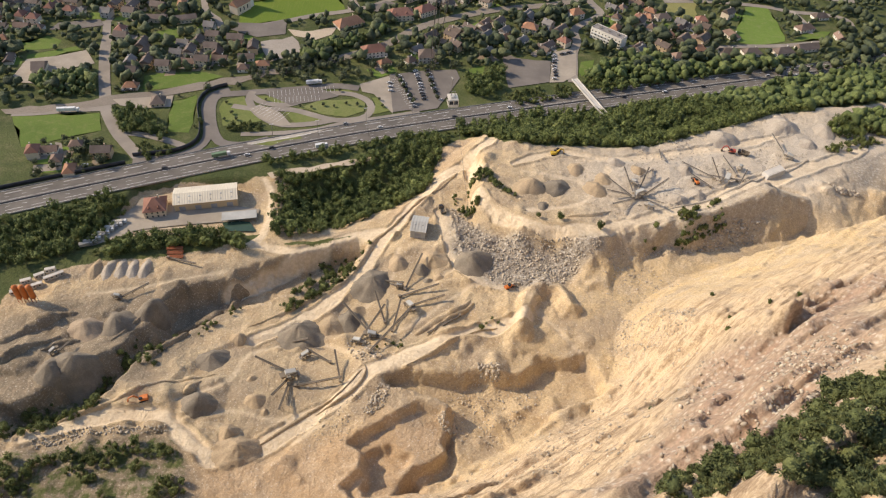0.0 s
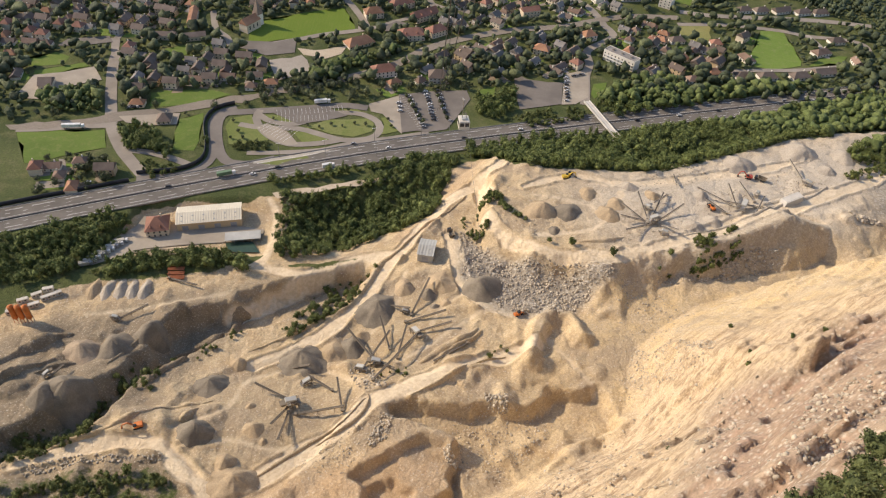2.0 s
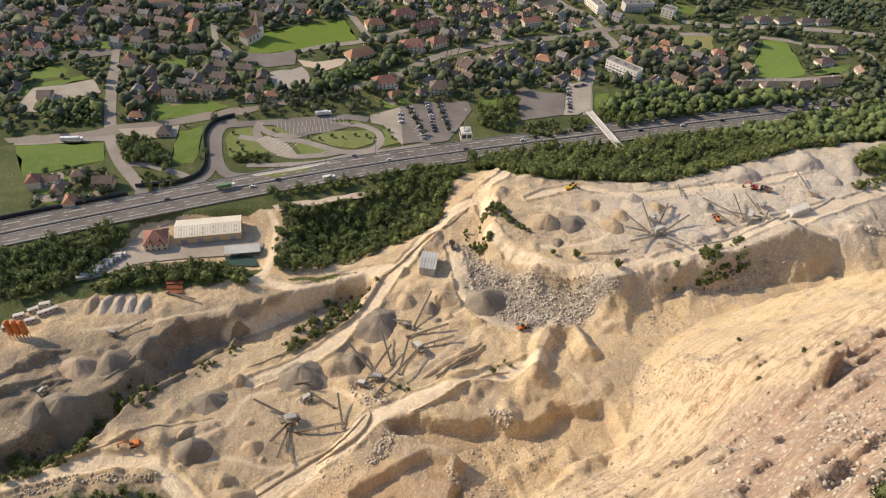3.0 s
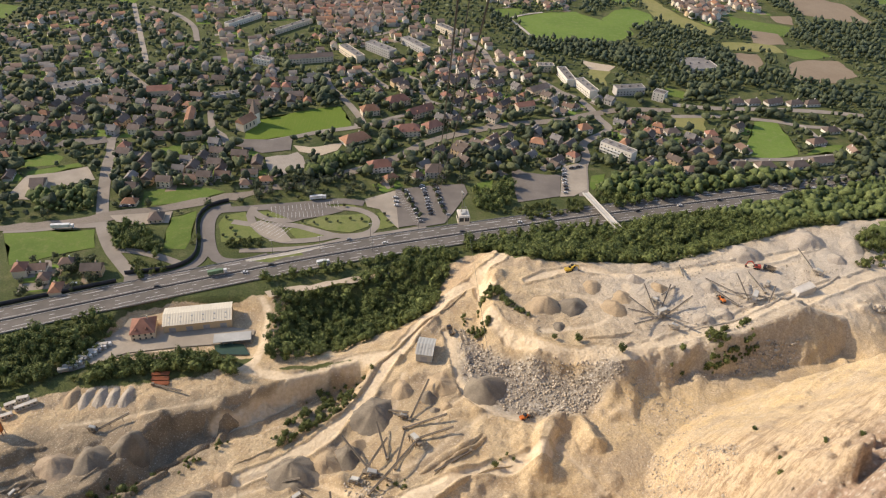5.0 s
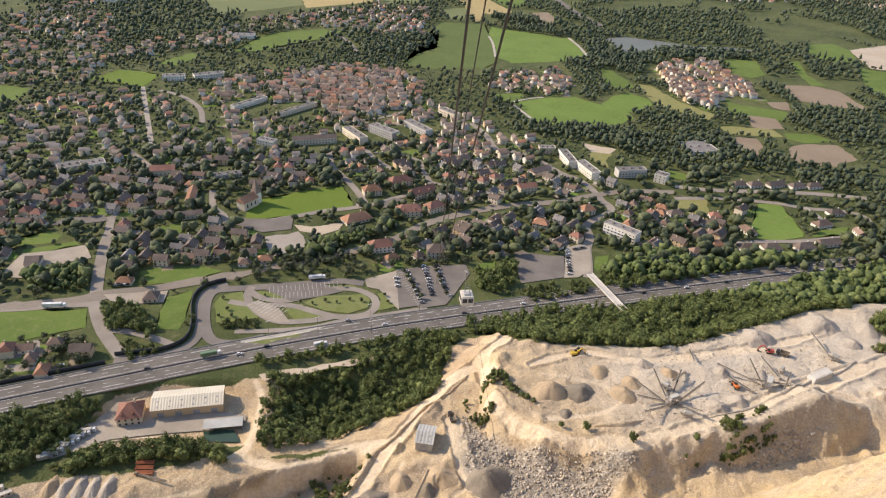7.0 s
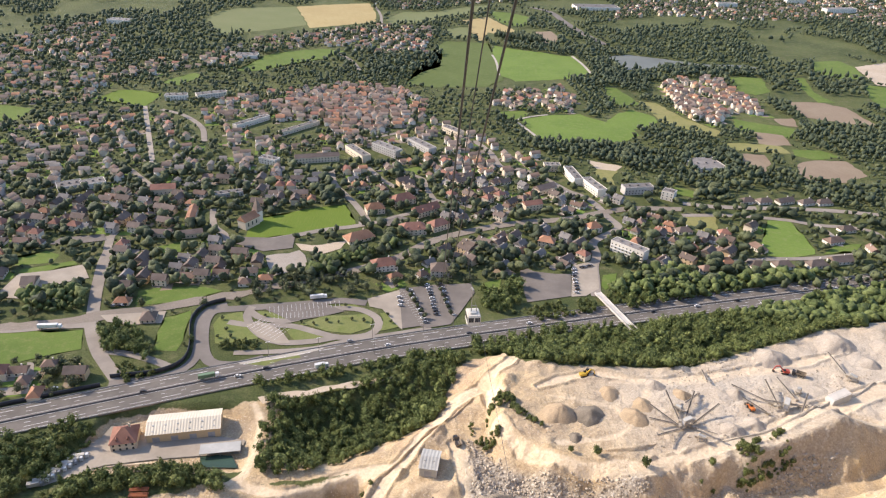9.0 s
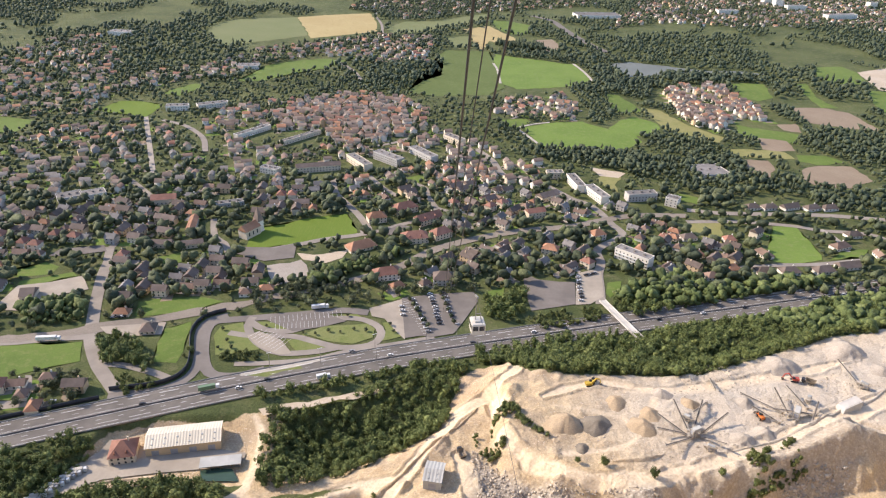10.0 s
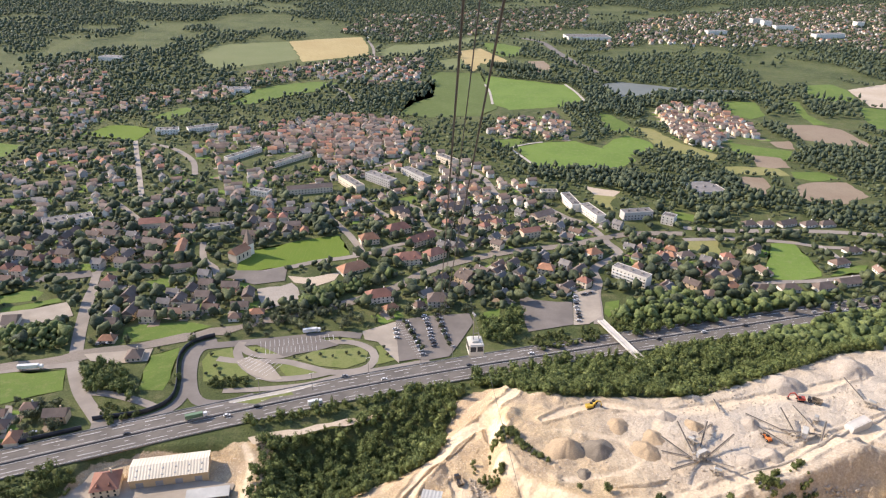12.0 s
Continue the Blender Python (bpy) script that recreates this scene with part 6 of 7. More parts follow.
def block_of_flats(x, y, length, depth, h, turn, roof, wall, label):
    length, depth, h = length * 0.85, depth * 0.85, h * 0.82
    """A block with a row of windows and a balcony band at each storey."""
    LANDMARKS.append((x, y, max(length, depth) / 2))
    ob = thing("building", x, y, turn, label, "building")
    w, d = length, depth
    pitched = roof in (0, 1, 2, 4)
    bm = bmesh.new()
    box(bm, -w / 2, w / 2, -d / 2, d / 2, -1, h)
    part("wall", bm, WALLS[wall], ob)
    bm = bmesh.new()
    if pitched:
        c = [bm.verts.new(p) for p in ((-w / 2 - 0.5, -d / 2 - 0.5, h), (w / 2 + 0.5, -d / 2 - 0.5, h), (w / 2 + 0.5, d / 2 + 0.5, h), (-w / 2 - 0.5, d / 2 + 0.5, h), (-w / 2 - 0.5, 0, h + d * 0.32), (w / 2 + 0.5, 0, h + d * 0.32))]
        for q in ((0, 1, 5, 4), (2, 3, 4, 5), (1, 2, 5), (3, 0, 4), (3, 2, 1, 0)):
            bm.faces.new([c[k] for k in q])
    else:
        box(bm, -w / 2 + 0.35, w / 2 - 0.35, -d / 2 + 0.35, d / 2 - 0.35, h, h + 0.12)
        for k in range(3):
            px = -w / 2 + (k + 0.7) * w / 3.4
            box(bm, px - 1, px + 1, -0.8, 0.8, h + 0.12, h + 1.6)
    part("roof", bm, ROOFS[roof], ob)
    if not pitched:
        bm = bmesh.new()
        for s in (-1, 1):
            box(bm, -w / 2, w / 2, s * (d / 2 - 0.16) - 0.16, s * (d / 2 - 0.16) + 0.16, h, h + 0.5)
            box(bm, s * (w / 2 - 0.16) - 0.16, s * (w / 2 - 0.16) + 0.16, -d / 2 + 0.32, d / 2 - 0.32, h, h + 0.5)
        part("parapet", bm, WALLS[wall], ob)
    storeys = max(1, int(h / 2.9))
    n = min(14, max(2, int(w / 3.4)))
    if "pane" not in PANE:
        bm = bmesh.new()
        box(bm, -0.55, 0.55, -0.06, 0.06, -0.6, 0.6)
        me = bpy.data.meshes.new("window")
        bm.to_mesh(me)
        bm.free()
        me.materials.append(GLASS)
        PANE["pane"] = me
    for s in range(storeys):
        z = 1.6 + 2.9 * s
        for k in range(n):
            for side in (-1, 1):
                o = new("window", PANE["pane"])
                o.parent = ob
                o.location = (-w / 2 + (k + 0.5) * w / n, side * d / 2, z)
        if "balcon" in label and s:
            bm = bmesh.new()
            box(bm, -w / 2 + 1, w / 2 - 1, -d / 2 - 1.3, -d / 2, 2.9 * s + 0.1, 2.9 * s + 0.28)
            box(bm, -w / 2 + 1, w / 2 - 1, -d / 2 - 1.3, -d / 2 - 1.2, 2.9 * s + 0.28, 2.9 * s + 1.1)
            part("balcony", bm, WHITE, ob)


def church(x, y, turn):
    LANDMARKS.append((x, y, 14))
    ob = thing("church", x, y, turn, "church with a broad pointed tan spire and orange roof", "church")
    bm = bmesh.new()
    box(bm, -9, 9, -5, 5, -0.5, 8)
    part("nave", bm, WALLS[1], ob)
    bm = bmesh.new()
    c = [bm.verts.new(p) for p in ((-9.5, -5.6, 7.8), (9.5, -5.6, 7.8), (9.5, 5.6, 7.8), (-9.5, 5.6, 7.8), (-9.5, 0, 13), (9.5, 0, 13))]
    for q in ((0, 1, 5, 4), (2, 3, 4, 5), (1, 2, 5), (3, 0, 4), (3, 2, 1, 0)):
        bm.faces.new([c[k] for k in q])
    part("roof", bm, ROOFS[0], ob)
    bm = bmesh.new()
    box(bm, 8.5, 15, -3.3, 3.3, -0.5, 11)
    part("tower", bm, WALLS[0], ob)
    bm = bmesh.new()
    tube(bm, (11.7, 0, 11), (11.7, 0, 25), 5.2, 0.1, 4)
    part("spire", bm, ROOFS[5], ob)
    for k in range(3):
        bm = bmesh.new()
        box(bm, -6 + 5 * k, -4.6 + 5 * k, -5.08, -4.95, 2.5, 6)
        part("window", bm, GLASS, ob)


def footbridge(a, b):
    ob = thing("footbridge", a[0], a[1], 0, "pale concrete footbridge crossing the motorway", "bridge", z=0)
    d = Vector((b[0] - a[0], b[1] - a[1], 0))
    s = Vector((-d.y, d.x, 0)).normalized()
    lo, hi = Vector((0, 0, 2.0)), d + Vector((0, 0, 5.2))
    bm = bmesh.new()
    beam(bm, lo, hi, 5.0, 0.9)
    part("deck", bm, CONCRETE, ob)
    for side in (-1, 1):
        bm = bmesh.new()
        beam(bm, lo + s * 2.45 * side + Vector((0, 0, 1.0)), hi + s * 2.45 * side + Vector((0, 0, 1.0)), 0.16, 1.1)
        part("parapet", bm, CONCRETE, ob)
    for u in (0.12, 0.5, 0.86):
        bm = bmesh.new()
        p = lo + (hi - lo) * u
        beam(bm, (p.x, p.y, -1), (p.x, p.y, p.z), 1.0)
        part("pier", bm, CONCRETE, ob)
    bm = bmesh.new()
    box(bm, d.x - 3.5, d.x + 3.5, d.y - 3, d.y + 3, -2, 4.7)
    part("abutment", bm, CONCRETE, ob)


def bays(a, b, count, depth):
    """White lines between parking bays."""
    a, b = Vector((*a, 0)), Vector((*b, 0))
    d = (b - a) / count
    s = Vector((-d.y, d.x, 0)).normalized() * depth / 2
    z = max(height(a.x, a.y), height(b.x, b.y)) + 0.75
    bm = bmesh.new()
    for k in range(count + 1):
        p = a + d * k + Vector((0, 0, z))
        beam(bm, p - s, p + s, 0.14, 0.02)
    tagged(part("bay_lines", bm, WHITE), "white painted parking bay lines", "road marking", kind="structure")


def lamp_post(x, y):
    ob = thing("street_lamp", x, y, 25, "tall grey steel street lamp beside the motorway", "lamp", "motorway lamps")
    bm = bmesh.new()
    tube(bm, (0, 0, -0.3), (0, 0, 13), 0.2, 0.12, 8)
    part("pole", bm, METAL, ob)
    bm = bmesh.new()
    beam(bm, (-1.6, 0, 13), (1.6, 0, 13), 0.25, 0.18)
    part("head", bm, WHITE, ob)


# ---- vehicles ----
def along_motorway(x, y):
    c = curve_points(MOTORWAY, 20)
    k = min(range(1, len(c) - 1), key=lambda i: (c[i].x - x) ** 2 + (c[i].y - y) ** 2)
    return math.degrees(math.atan2(c[k + 1].y - c[k - 1].y, c[k + 1].x - c[k - 1].x))


CARS = {}


def car(x, y, colour, turn=None):
    on_road = turn is None
    turn = along_motorway(x, y) if on_road else turn
    z = height(x, y) + (0.75 if on_road else 0.9)
    key = (colour, on_road)
    if key in CARS:
        copy_thing(CARS[key], pose(x, y, z, 0, 0, turn))
        return
    ob = thing("car", x, y, turn, colour + (" car on the motorway" if on_road else " car standing in the parking lot"), "car", "cars on the motorway" if on_road else "parked cars", z)
    CARS[key] = ob
    bm = bmesh.new()
    bevelled(bm, -2.1, 2.1, -0.88, 0.88, 0.3, 0.95, 0.16)
    part("body", bm, PAINT[colour], ob)
    bm = bmesh.new()
    v = [bm.verts.new(p) for p in ((-1.7, -0.8, 0.93), (1.1, -0.8, 0.93), (1.1, 0.8, 0.93), (-1.7, 0.8, 0.93), (-1.2, -0.62, 1.48), (0.4, -0.62, 1.48), (0.4, 0.62, 1.48), (-1.2, 0.62, 1.48))]
    for q in ((0, 1, 5, 4), (1, 2, 6, 5), (2, 3, 7, 6), (3, 0, 4, 7)):
        bm.faces.new([v[k] for k in q])
    part("glazing", bm, GLASS, ob)
    bm = bmesh.new()
    box(bm, -1.25, 0.45, -0.64, 0.64, 1.46, 1.54)
    part("roof", bm, PAINT[colour], ob)
    for px in (-1.3, 1.3):
        for py in (-0.8, 0.8):
            bm = bmesh.new()
            tube(bm, (px, py - 0.1, 0.32), (px, py + 0.1, 0.32), 0.32, 0.32, 12)
            part("wheel", bm, RUBBER, ob)


def coach(x, y, length, turn, colour):
    turn = along_motorway(x, y) if turn is None else turn
    ob = thing("lorry", x, y, turn, colour + " articulated lorry with a long closed body", "lorry", "lorries", height(x, y) + 0.7)
    bm = bmesh.new()
    bevelled(bm, -length / 2, length / 2 - 2.6, -1.25, 1.25, 1.1, 3.8, 0.06)
    part("trailer", bm, PAINT[colour], ob)
    bm = bmesh.new()
    bevelled(bm, length / 2 - 2.3, length / 2, -1.2, 1.2, 0.6, 3.2, 0.2)
    part("cab", bm, WHITE, ob)
    wheels(ob, [(length / 2 - 1.1, s) for s in (-1.1, 1.1)] + [(-length / 2 + 1.6, s) for s in (-1.1, 1.1)] + [(-length / 2 + 3.0, s) for s in (-1.1, 1.1)], 0.5, 0.35)

# ---- quarry things: places in the plan ----
stockpile(-171.6, 260.8, 10.2, 7.0, "grey", 1.0)
stockpile(-156.6, 271.8, 8.8, 6.0, "grey", 1.0)
stockpile(-188.4, 255.6, 10.3, 7.1, "brown", 1.0)
stockpile(-180.6, 223.2, 13.1, 9.0, "grey", 1.0)
stockpile(-191.3, 219.8, 9.0, 6.2, "grey", 1.0)
stockpile(-14.0, 311.3, 7.2, 5.0, "tan", 1.0)
stockpile(7.7, 313.2, 10.1, 6.9, "tan", 1.0)
stockpile(1.1, 306.0, 5.7, 3.9, "grey", 1.0)
stockpile(-29.6, 293.9, 12.7, 8.8, "grey", 1.0)
stockpile(11.4, 297.9, 3.5, 2.4, "tan", 1.0)
stockpile(4.8, 295.8, 3.1, 2.2, "grey", 1.0)
stockpile(-66.4, 256.1, 12.9, 8.9, "grey", 1.0)
stockpile(-50.1, 263.6, 8.8, 6.1, "tan", 1.0)
stockpile(-40.8, 268.0, 8.9, 6.1, "grey", 1.0)
stockpile(-36.4, 275.1, 5.5, 3.8, "tan", 1.0)
stockpile(-82.6, 206.5, 5.6, 3.9, "tan", 1.0)
stockpile(-87.4, 221.4, 2.9, 2.0, "tan", 1.0)
stockpile(-76.9, 200.1, 2.5, 1.7, "tan", 1.0)
stockpile(-111.0, 203.0, 8.9, 6.1, "grey", 1.0)
stockpile(-111.7, 234.8, 9.4, 6.5, "grey", 1.0)
stockpile(-101.8, 252.3, 4.8, 3.3, "tan", 1.0)
stockpile(-86.5, 176.6, 11.4, 7.9, "tan", 1.0)
stockpile(-91.8, 186.8, 6.1, 4.2, "tan", 1.0)
stockpile(-113.3, 206.0, 5.8, 4.0, "tan", 1.0)
stockpile(70.2, 366.3, 10.8, 5.3, "tan", 1.0)
stockpile(88.1, 367.4, 9.7, 4.8, "grey", 1.0)
stockpile(104.4, 388.1, 6.9, 3.4, "tan", 1.0)
stockpile(77.7, 347.9, 4.5, 2.2, "grey", 1.0)
stockpile(147.9, 388.6, 5.8, 2.9, "tan", 1.0)
stockpile(168.3, 359.9, 7.2, 3.6, "pale", 1.0)
stockpile(183.1, 365.6, 6.6, 3.2, "pale", 1.0)
stockpile(133.3, 396.8, 6.2, 3.1, "pale", 1.0)
stockpile(181.1, 391.6, 6.4, 3.2, "pale", 1.0)
stockpile(218.4, 430.6, 12.0, 5.9, "pale", 1.0)
stockpile(268.4, 449.7, 13.7, 6.8, "pale", 1.0)
stockpile(301.1, 446.7, 10.0, 5.0, "pale", 1.0)
stockpile(33.3, 308.8, 12.1, 8.3, "grey", 1.0)
stockpile(281.4, 428.3, 7.7, 3.8, "pale", 1.0)
stockpile(114.4, 367.2, 8.7, 4.3, "tan", 1.0)
stockpile(121.6, 377.5, 7.2, 3.6, "tan", 1.0)
stockpile(-200.2, 303.2, 4.3, 3.2, "tan", 2.0)
stockpile(-191.9, 303.5, 4.3, 3.2, "pale", 2.0)
stockpile(-184.4, 304.2, 4.3, 3.2, "pale", 2.0)
stockpile(-177.6, 304.7, 4.3, 3.1, "pale", 2.0)
stockpile(-170.1, 304.9, 4.2, 3.1, "pale", 2.0)
# conveyors: foot, head, height of the head
conveyor((-8.8, 288.6), (0.9, 312.7), 8.0, 0.9)
conveyor((-11.7, 282.9), (11.5, 288.7), 4.0, 0.9)
conveyor((-4.9, 275.1), (14.8, 279.4), 4.0, 0.9)
conveyor((-19.4, 263.8), (-26.5, 284.8), 7.0, 0.9)
conveyor((-28.4, 258.4), (-44.2, 275.7), 8.0, 0.9)
conveyor((-32.6, 248.9), (-20.1, 273.8), 6.0, 0.9)
conveyor((-26.2, 236.4), (-4.1, 271.5), 5.0, 0.9)
conveyor((-14.8, 256.5), (-10.7, 277.1), 6.0, 0.9)
conveyor((-22.5, 297.2), (-9.5, 290.3), 6.0, 0.9)
conveyor((-26.1, 254.4), (-15.6, 244.8), 4.0, 0.9)
conveyor((23.6, 265.5), (5.3, 252.2), 2.5, 0.9)
conveyor((-66.4, 224.7), (-87.4, 233.1), 7.0, 0.9)
conveyor((-67.4, 222.4), (-73.8, 206.9), 6.0, 0.9)
conveyor((-67.4, 217.6), (-68.6, 198.1), 7.0, 0.9)
conveyor((-63.5, 216.4), (-38.9, 218.7), 5.0, 0.9)
conveyor((-40.1, 218.8), (-45.0, 237.6), 8.0, 0.9)
conveyor((-47.3, 233.3), (-62.4, 242.5), 6.0, 0.9)
conveyor((-75.5, 251.0), (-61.4, 249.1), 5.0, 0.9)
conveyor((138.5, 359.3), (123.4, 371.5), 6.0, 0.9)
conveyor((139.4, 363.7), (135.4, 383.1), 7.0, 0.9)
conveyor((138.8, 360.9), (120.6, 360.3), 6.0, 0.9)
conveyor((143.6, 366.7), (153.5, 385.8), 6.0, 0.9)
conveyor((144.6, 361.1), (164.8, 375.3), 6.0, 0.9)
conveyor((146.2, 360.0), (155.6, 349.9), 5.0, 0.9)
conveyor((140.4, 358.9), (121.8, 346.2), 6.0, 0.9)
conveyor((157.5, 389.2), (145.0, 374.7), 5.0, 0.9)
conveyor((199.4, 382.4), (177.9, 393.3), 6.0, 0.9)
conveyor((202.3, 379.6), (200.5, 399.2), 7.0, 0.9)
conveyor((216.0, 387.0), (209.1, 402.5), 6.0, 0.9)
conveyor((212.3, 372.7), (222.4, 388.4), 5.0, 0.9)
conveyor((218.0, 380.9), (191.8, 379.5), 6.0, 0.9)
conveyor((194.0, 373.6), (180.1, 381.1), 6.0, 0.9)
conveyor((258.5, 408.3), (253.2, 430.6), 7.0, 0.9)
conveyor((171.5, 435.6), (165.2, 398.7), 4.0, 0.9)
conveyor((-192.8, 231.6), (-191.0, 242.0), 4.0, 0.9)
conveyor((-177.9, 278.8), (-162.7, 290.7), 4.0, 0.9)
conveyor((-158.2, 314.5), (-139.3, 308.4), 3.0, 0.9)
# screening plants
screen_plant(-5.4, 273.1, 1.10, 126)
screen_plant(-25.9, 251.7, 1.00, 356)
screen_plant(-34.0, 247.2, 0.90, 160)
screen_plant(-61.8, 239.1, 0.90, 215)
screen_plant(-66.6, 222.3, 1.20, 26)
screen_plant(142.8, 361.6, 1.10, 200)
screen_plant(141.0, 372.9, 0.80, 130)
screen_plant(205.9, 378.9, 1.20, 240)
screen_plant(220.4, 394.9, 0.80, 55)
screen_plant(259.6, 408.2, 0.90, 325)
screen_plant(-12.2, 291.0, 0.70, 0)
screen_plant(-178.3, 279.9, 0.70, 355)
screen_plant(-194.6, 232.3, 0.70, 235)
screen_plant(147.4, 349.4, 0.80, 340)
# machines
excavator(-137.9, 203.3, "orange", 200)
loader(53.8, 289.0, "orange", 30)
dumper(13.2, 357.8, "dark", 110)
excavator(90.7, 402.9, "yellow", 10)
loader(93.6, 406.1, "yellow", 60)
excavator(220.7, 415.2, "red", 170)
dumper(228.4, 413.9, "dark", 150)
dumper(77.2, 425.2, "dark", 40)
loader(185.2, 378.5, "orange", 100)
excavator(169.2, 434.5, "dark", 300)
# sheds and plant of the yard
warehouse(-148.4, 373.1, 41.4, 17.0, 6.5, 12.1, 'white', 'ochre', "long warehouse with a white ribbed roof")
big_house(-179.5, 361.4, 14.0, 15.0, 6.5, 13.2, 2, 1, "gabled office house with a red tiled roof and dormer")
flat_roof(-122.5, 355.8, 22.8, 8.0, 3.5, 10.9, 'pale', 'grey', "low open shed with a pale flat roof")
warehouse(-1.5, 338.7, 9.6, 14.0, 6.0, -8.1, 'grey', 'grey', "small corrugated workshop shed in the quarry")
silo(-233.3, 276.2, 14.0)
silo(-229.4, 276.2, 14.0)
silo(-225.0, 276.1, 14.0)
container(-236.2, 290.6, 26)
container(-230.4, 295.9, 34)
container(-223.6, 293.6, 34)
container(-218.7, 296.4, 35)
container(-228.7, 288.0, 29)
container(-225.2, 299.9, 20)
container(-239.1, 282.2, 23)
pipe_stack(-156.5, 323.1, 4)
pipe_stack(-155.4, 319.3, 4)
pipe_stack(-154.4, 315.7, 4)
hopper_wall(242.4, 390.5, 20)
truck(-213.3, 325.4, 20, "grey")
truck(-211.6, 328.0, 20, "white")
truck(-209.8, 330.7, 20, "white")
truck(-208.0, 333.4, 20, "grey")
truck(-206.1, 336.1, 20, "white")
truck(-204.3, 338.8, 20, "white")
truck(-202.5, 341.6, 20, "grey")
truck(-200.6, 344.3, 20, "white")
truck(-198.7, 347.1, 20, "white")
# berms of loose stone along the roads
berm(2.6, 1.4, [(-98, 261), (-82, 272), (-64, 285), (-48, 296), (-36, 316), (-29, 334), (-22, 341), (-2, 368), (11, 379), (24, 397)])
berm(2.4, 1.3, [(-6, 226), (9, 237), (30, 253), (45, 258)])
berm(2.6, 1.5, [(-51, 199), (-40, 205), (-30, 215), (-27, 225), (-30, 229)])
berm(2.4, 1.4, [(-189, 218), (-178, 224), (-171, 230)])
berm(2.4, 1.4, [(-171, 247), (-164, 261), (-158, 270), (-149, 284)])
berm(2.4, 1.2, [(160, 350), (190, 361), (220, 377), (241, 391), (257, 396), (273, 407)])
berm(3.0, 1.6, [(122, 346), (109, 341), (92, 338)])
berm(3.0, 2.2, [(5, 252), (14, 261), (27, 270), (32, 276)])
berm(2.4, 1.3, [(-181, 187), (-161, 197), (-143, 208), (-127, 217), (-107, 224)])
berm(2.2, 1.2, [(-29, 225), (-41, 209), (-56, 199), (-73, 184), (-84, 177)])
berm(2.4, 1.3, [(-208, 325), (-198, 332), (-180, 340), (-156, 344), (-145, 345)])
berm(9.0, 4.5, [(-231, 241), (-220, 255), (-206, 266), (-198, 268)])
berm(9.0, 4.0, [(-220, 222), (-211, 237), (-201, 250)])
berm(7.0, 3.0, [(-203, 235), (-197, 244), (-188, 247)])
berm(8.0, 4.0, [(-146, 265), (-132, 273), (-121, 286)])
berm(7.0, 3.5, [(-146, 231), (-140, 246), (-131, 256)])
berm(6.0, 2.5, [(-115, 272), (-114, 296), (-107, 300)])
berm(5.0, 2.5, [(-2, 253), (11, 264), (24, 271), (30, 278)])
berm(6.0, 3.0, [(-120, 209), (-115, 216), (-113, 218)])
# loose rock
rocks(2000, 0.4, 1.8, [(18, 363), (30, 350), (47, 330), (81, 323), (110, 322), (113, 316), (102, 307), (78, 287), (57, 291), (42, 295), (21, 317)])
lone_tree(87.2, 335.9, 6.0)
lone_tree(111.8, 328.7, 6.5)
lone_tree(73.6, 336.7, 4.0)
lone_tree(150.9, 245.8, 2.6)
lone_tree(158.5, 213.3, 2.0)
lone_tree(144.1, 213.9, 2.2)
lone_tree(138.5, 202.8, 3.0)
lone_tree(159.4, 200.0, 3.0)
lone_tree(150.8, 245.8, 2.6)
lone_tree(159.1, 214.6, 2.2)
lone_tree(92.4, 155.9, 2.0)
lone_tree(85.8, 82.4, 4.0)
rocks(700, 0.4, 1.5, [(22, 168), (55, 185), (108, 221), (130, 213), (135, 184), (104, 140), (78, 105), (64, 87)])
rocks(600, 0.4, 1.6, [(64, 73), (83, 101), (122, 145), (130, 140), (131, 130), (103, 94), (88, 87), (85, 96)])
rocks(500, 0.4, 1.3, [(108, 246), (118, 268), (130, 252), (144, 240), (133, 222), (120, 228)])
rocks(220, 0.4, 1.3, [(110, 317), (138, 323), (156, 289), (129, 291), (108, 303)])
rocks(150, 0.4, 1.3, [(110, 339), (121, 360), (155, 395), (167, 373), (163, 347), (130, 336)])
rocks(160, 0.4, 1.3, [(174, 384), (198, 402), (237, 395), (218, 376), (186, 364)])
rocks(110, 0.4, 1.2, [(239, 421), (260, 434), (279, 414), (257, 400), (235, 401)])
rocks(90, 0.4, 1.1, [(45, 356), (63, 372), (94, 366), (91, 347), (60, 341)])
rocks(200, 0.4, 1.2, [(132, 393), (176, 436), (208, 423), (204, 411), (155, 395)])
rocks(260, 0.8, 2.4, [(192, 343), (224, 347), (218, 336), (193, 329), (178, 326)])
rocks(200, 0.8, 2.2, [(278, 381), (298, 380), (302, 376), (283, 375)])
rocks(420, 0.4, 1.3, [(16, 221), (44, 228), (70, 222), (61, 208), (37, 185), (19, 183)])
rocks(110, 0.8, 2.2, [(32, 232), (44, 231), (45, 223), (34, 226)])
rocks(130, 0.6, 1.8, [(11, 201), (16, 200), (19, 192), (14, 193)])
rocks(200, 0.6, 1.6, [(-26, 199), (-19, 215), (-14, 215), (-15, 203), (-23, 196)])
rocks(260, 0.6, 1.6, [(-185, 179), (-170, 185), (-137, 188), (-121, 189), (-120, 186), (-155, 182), (-181, 175)])
rocks(260, 0.3, 1.1, [(116, 312), (146, 296), (134, 234), (120, 224), (103, 231)])
rocks(260, 0.3, 1.3, [(71, 116), (128, 194), (138, 176), (173, 191), (99, 97), (84, 95)])
rocks(140, 0.6, 1.6, [(-40, 246), (-28, 252), (-18, 232), (-32, 230)])
rocks(220, 0.4, 1.2, [(138, 324), (186, 330), (170, 324), (142, 320)])
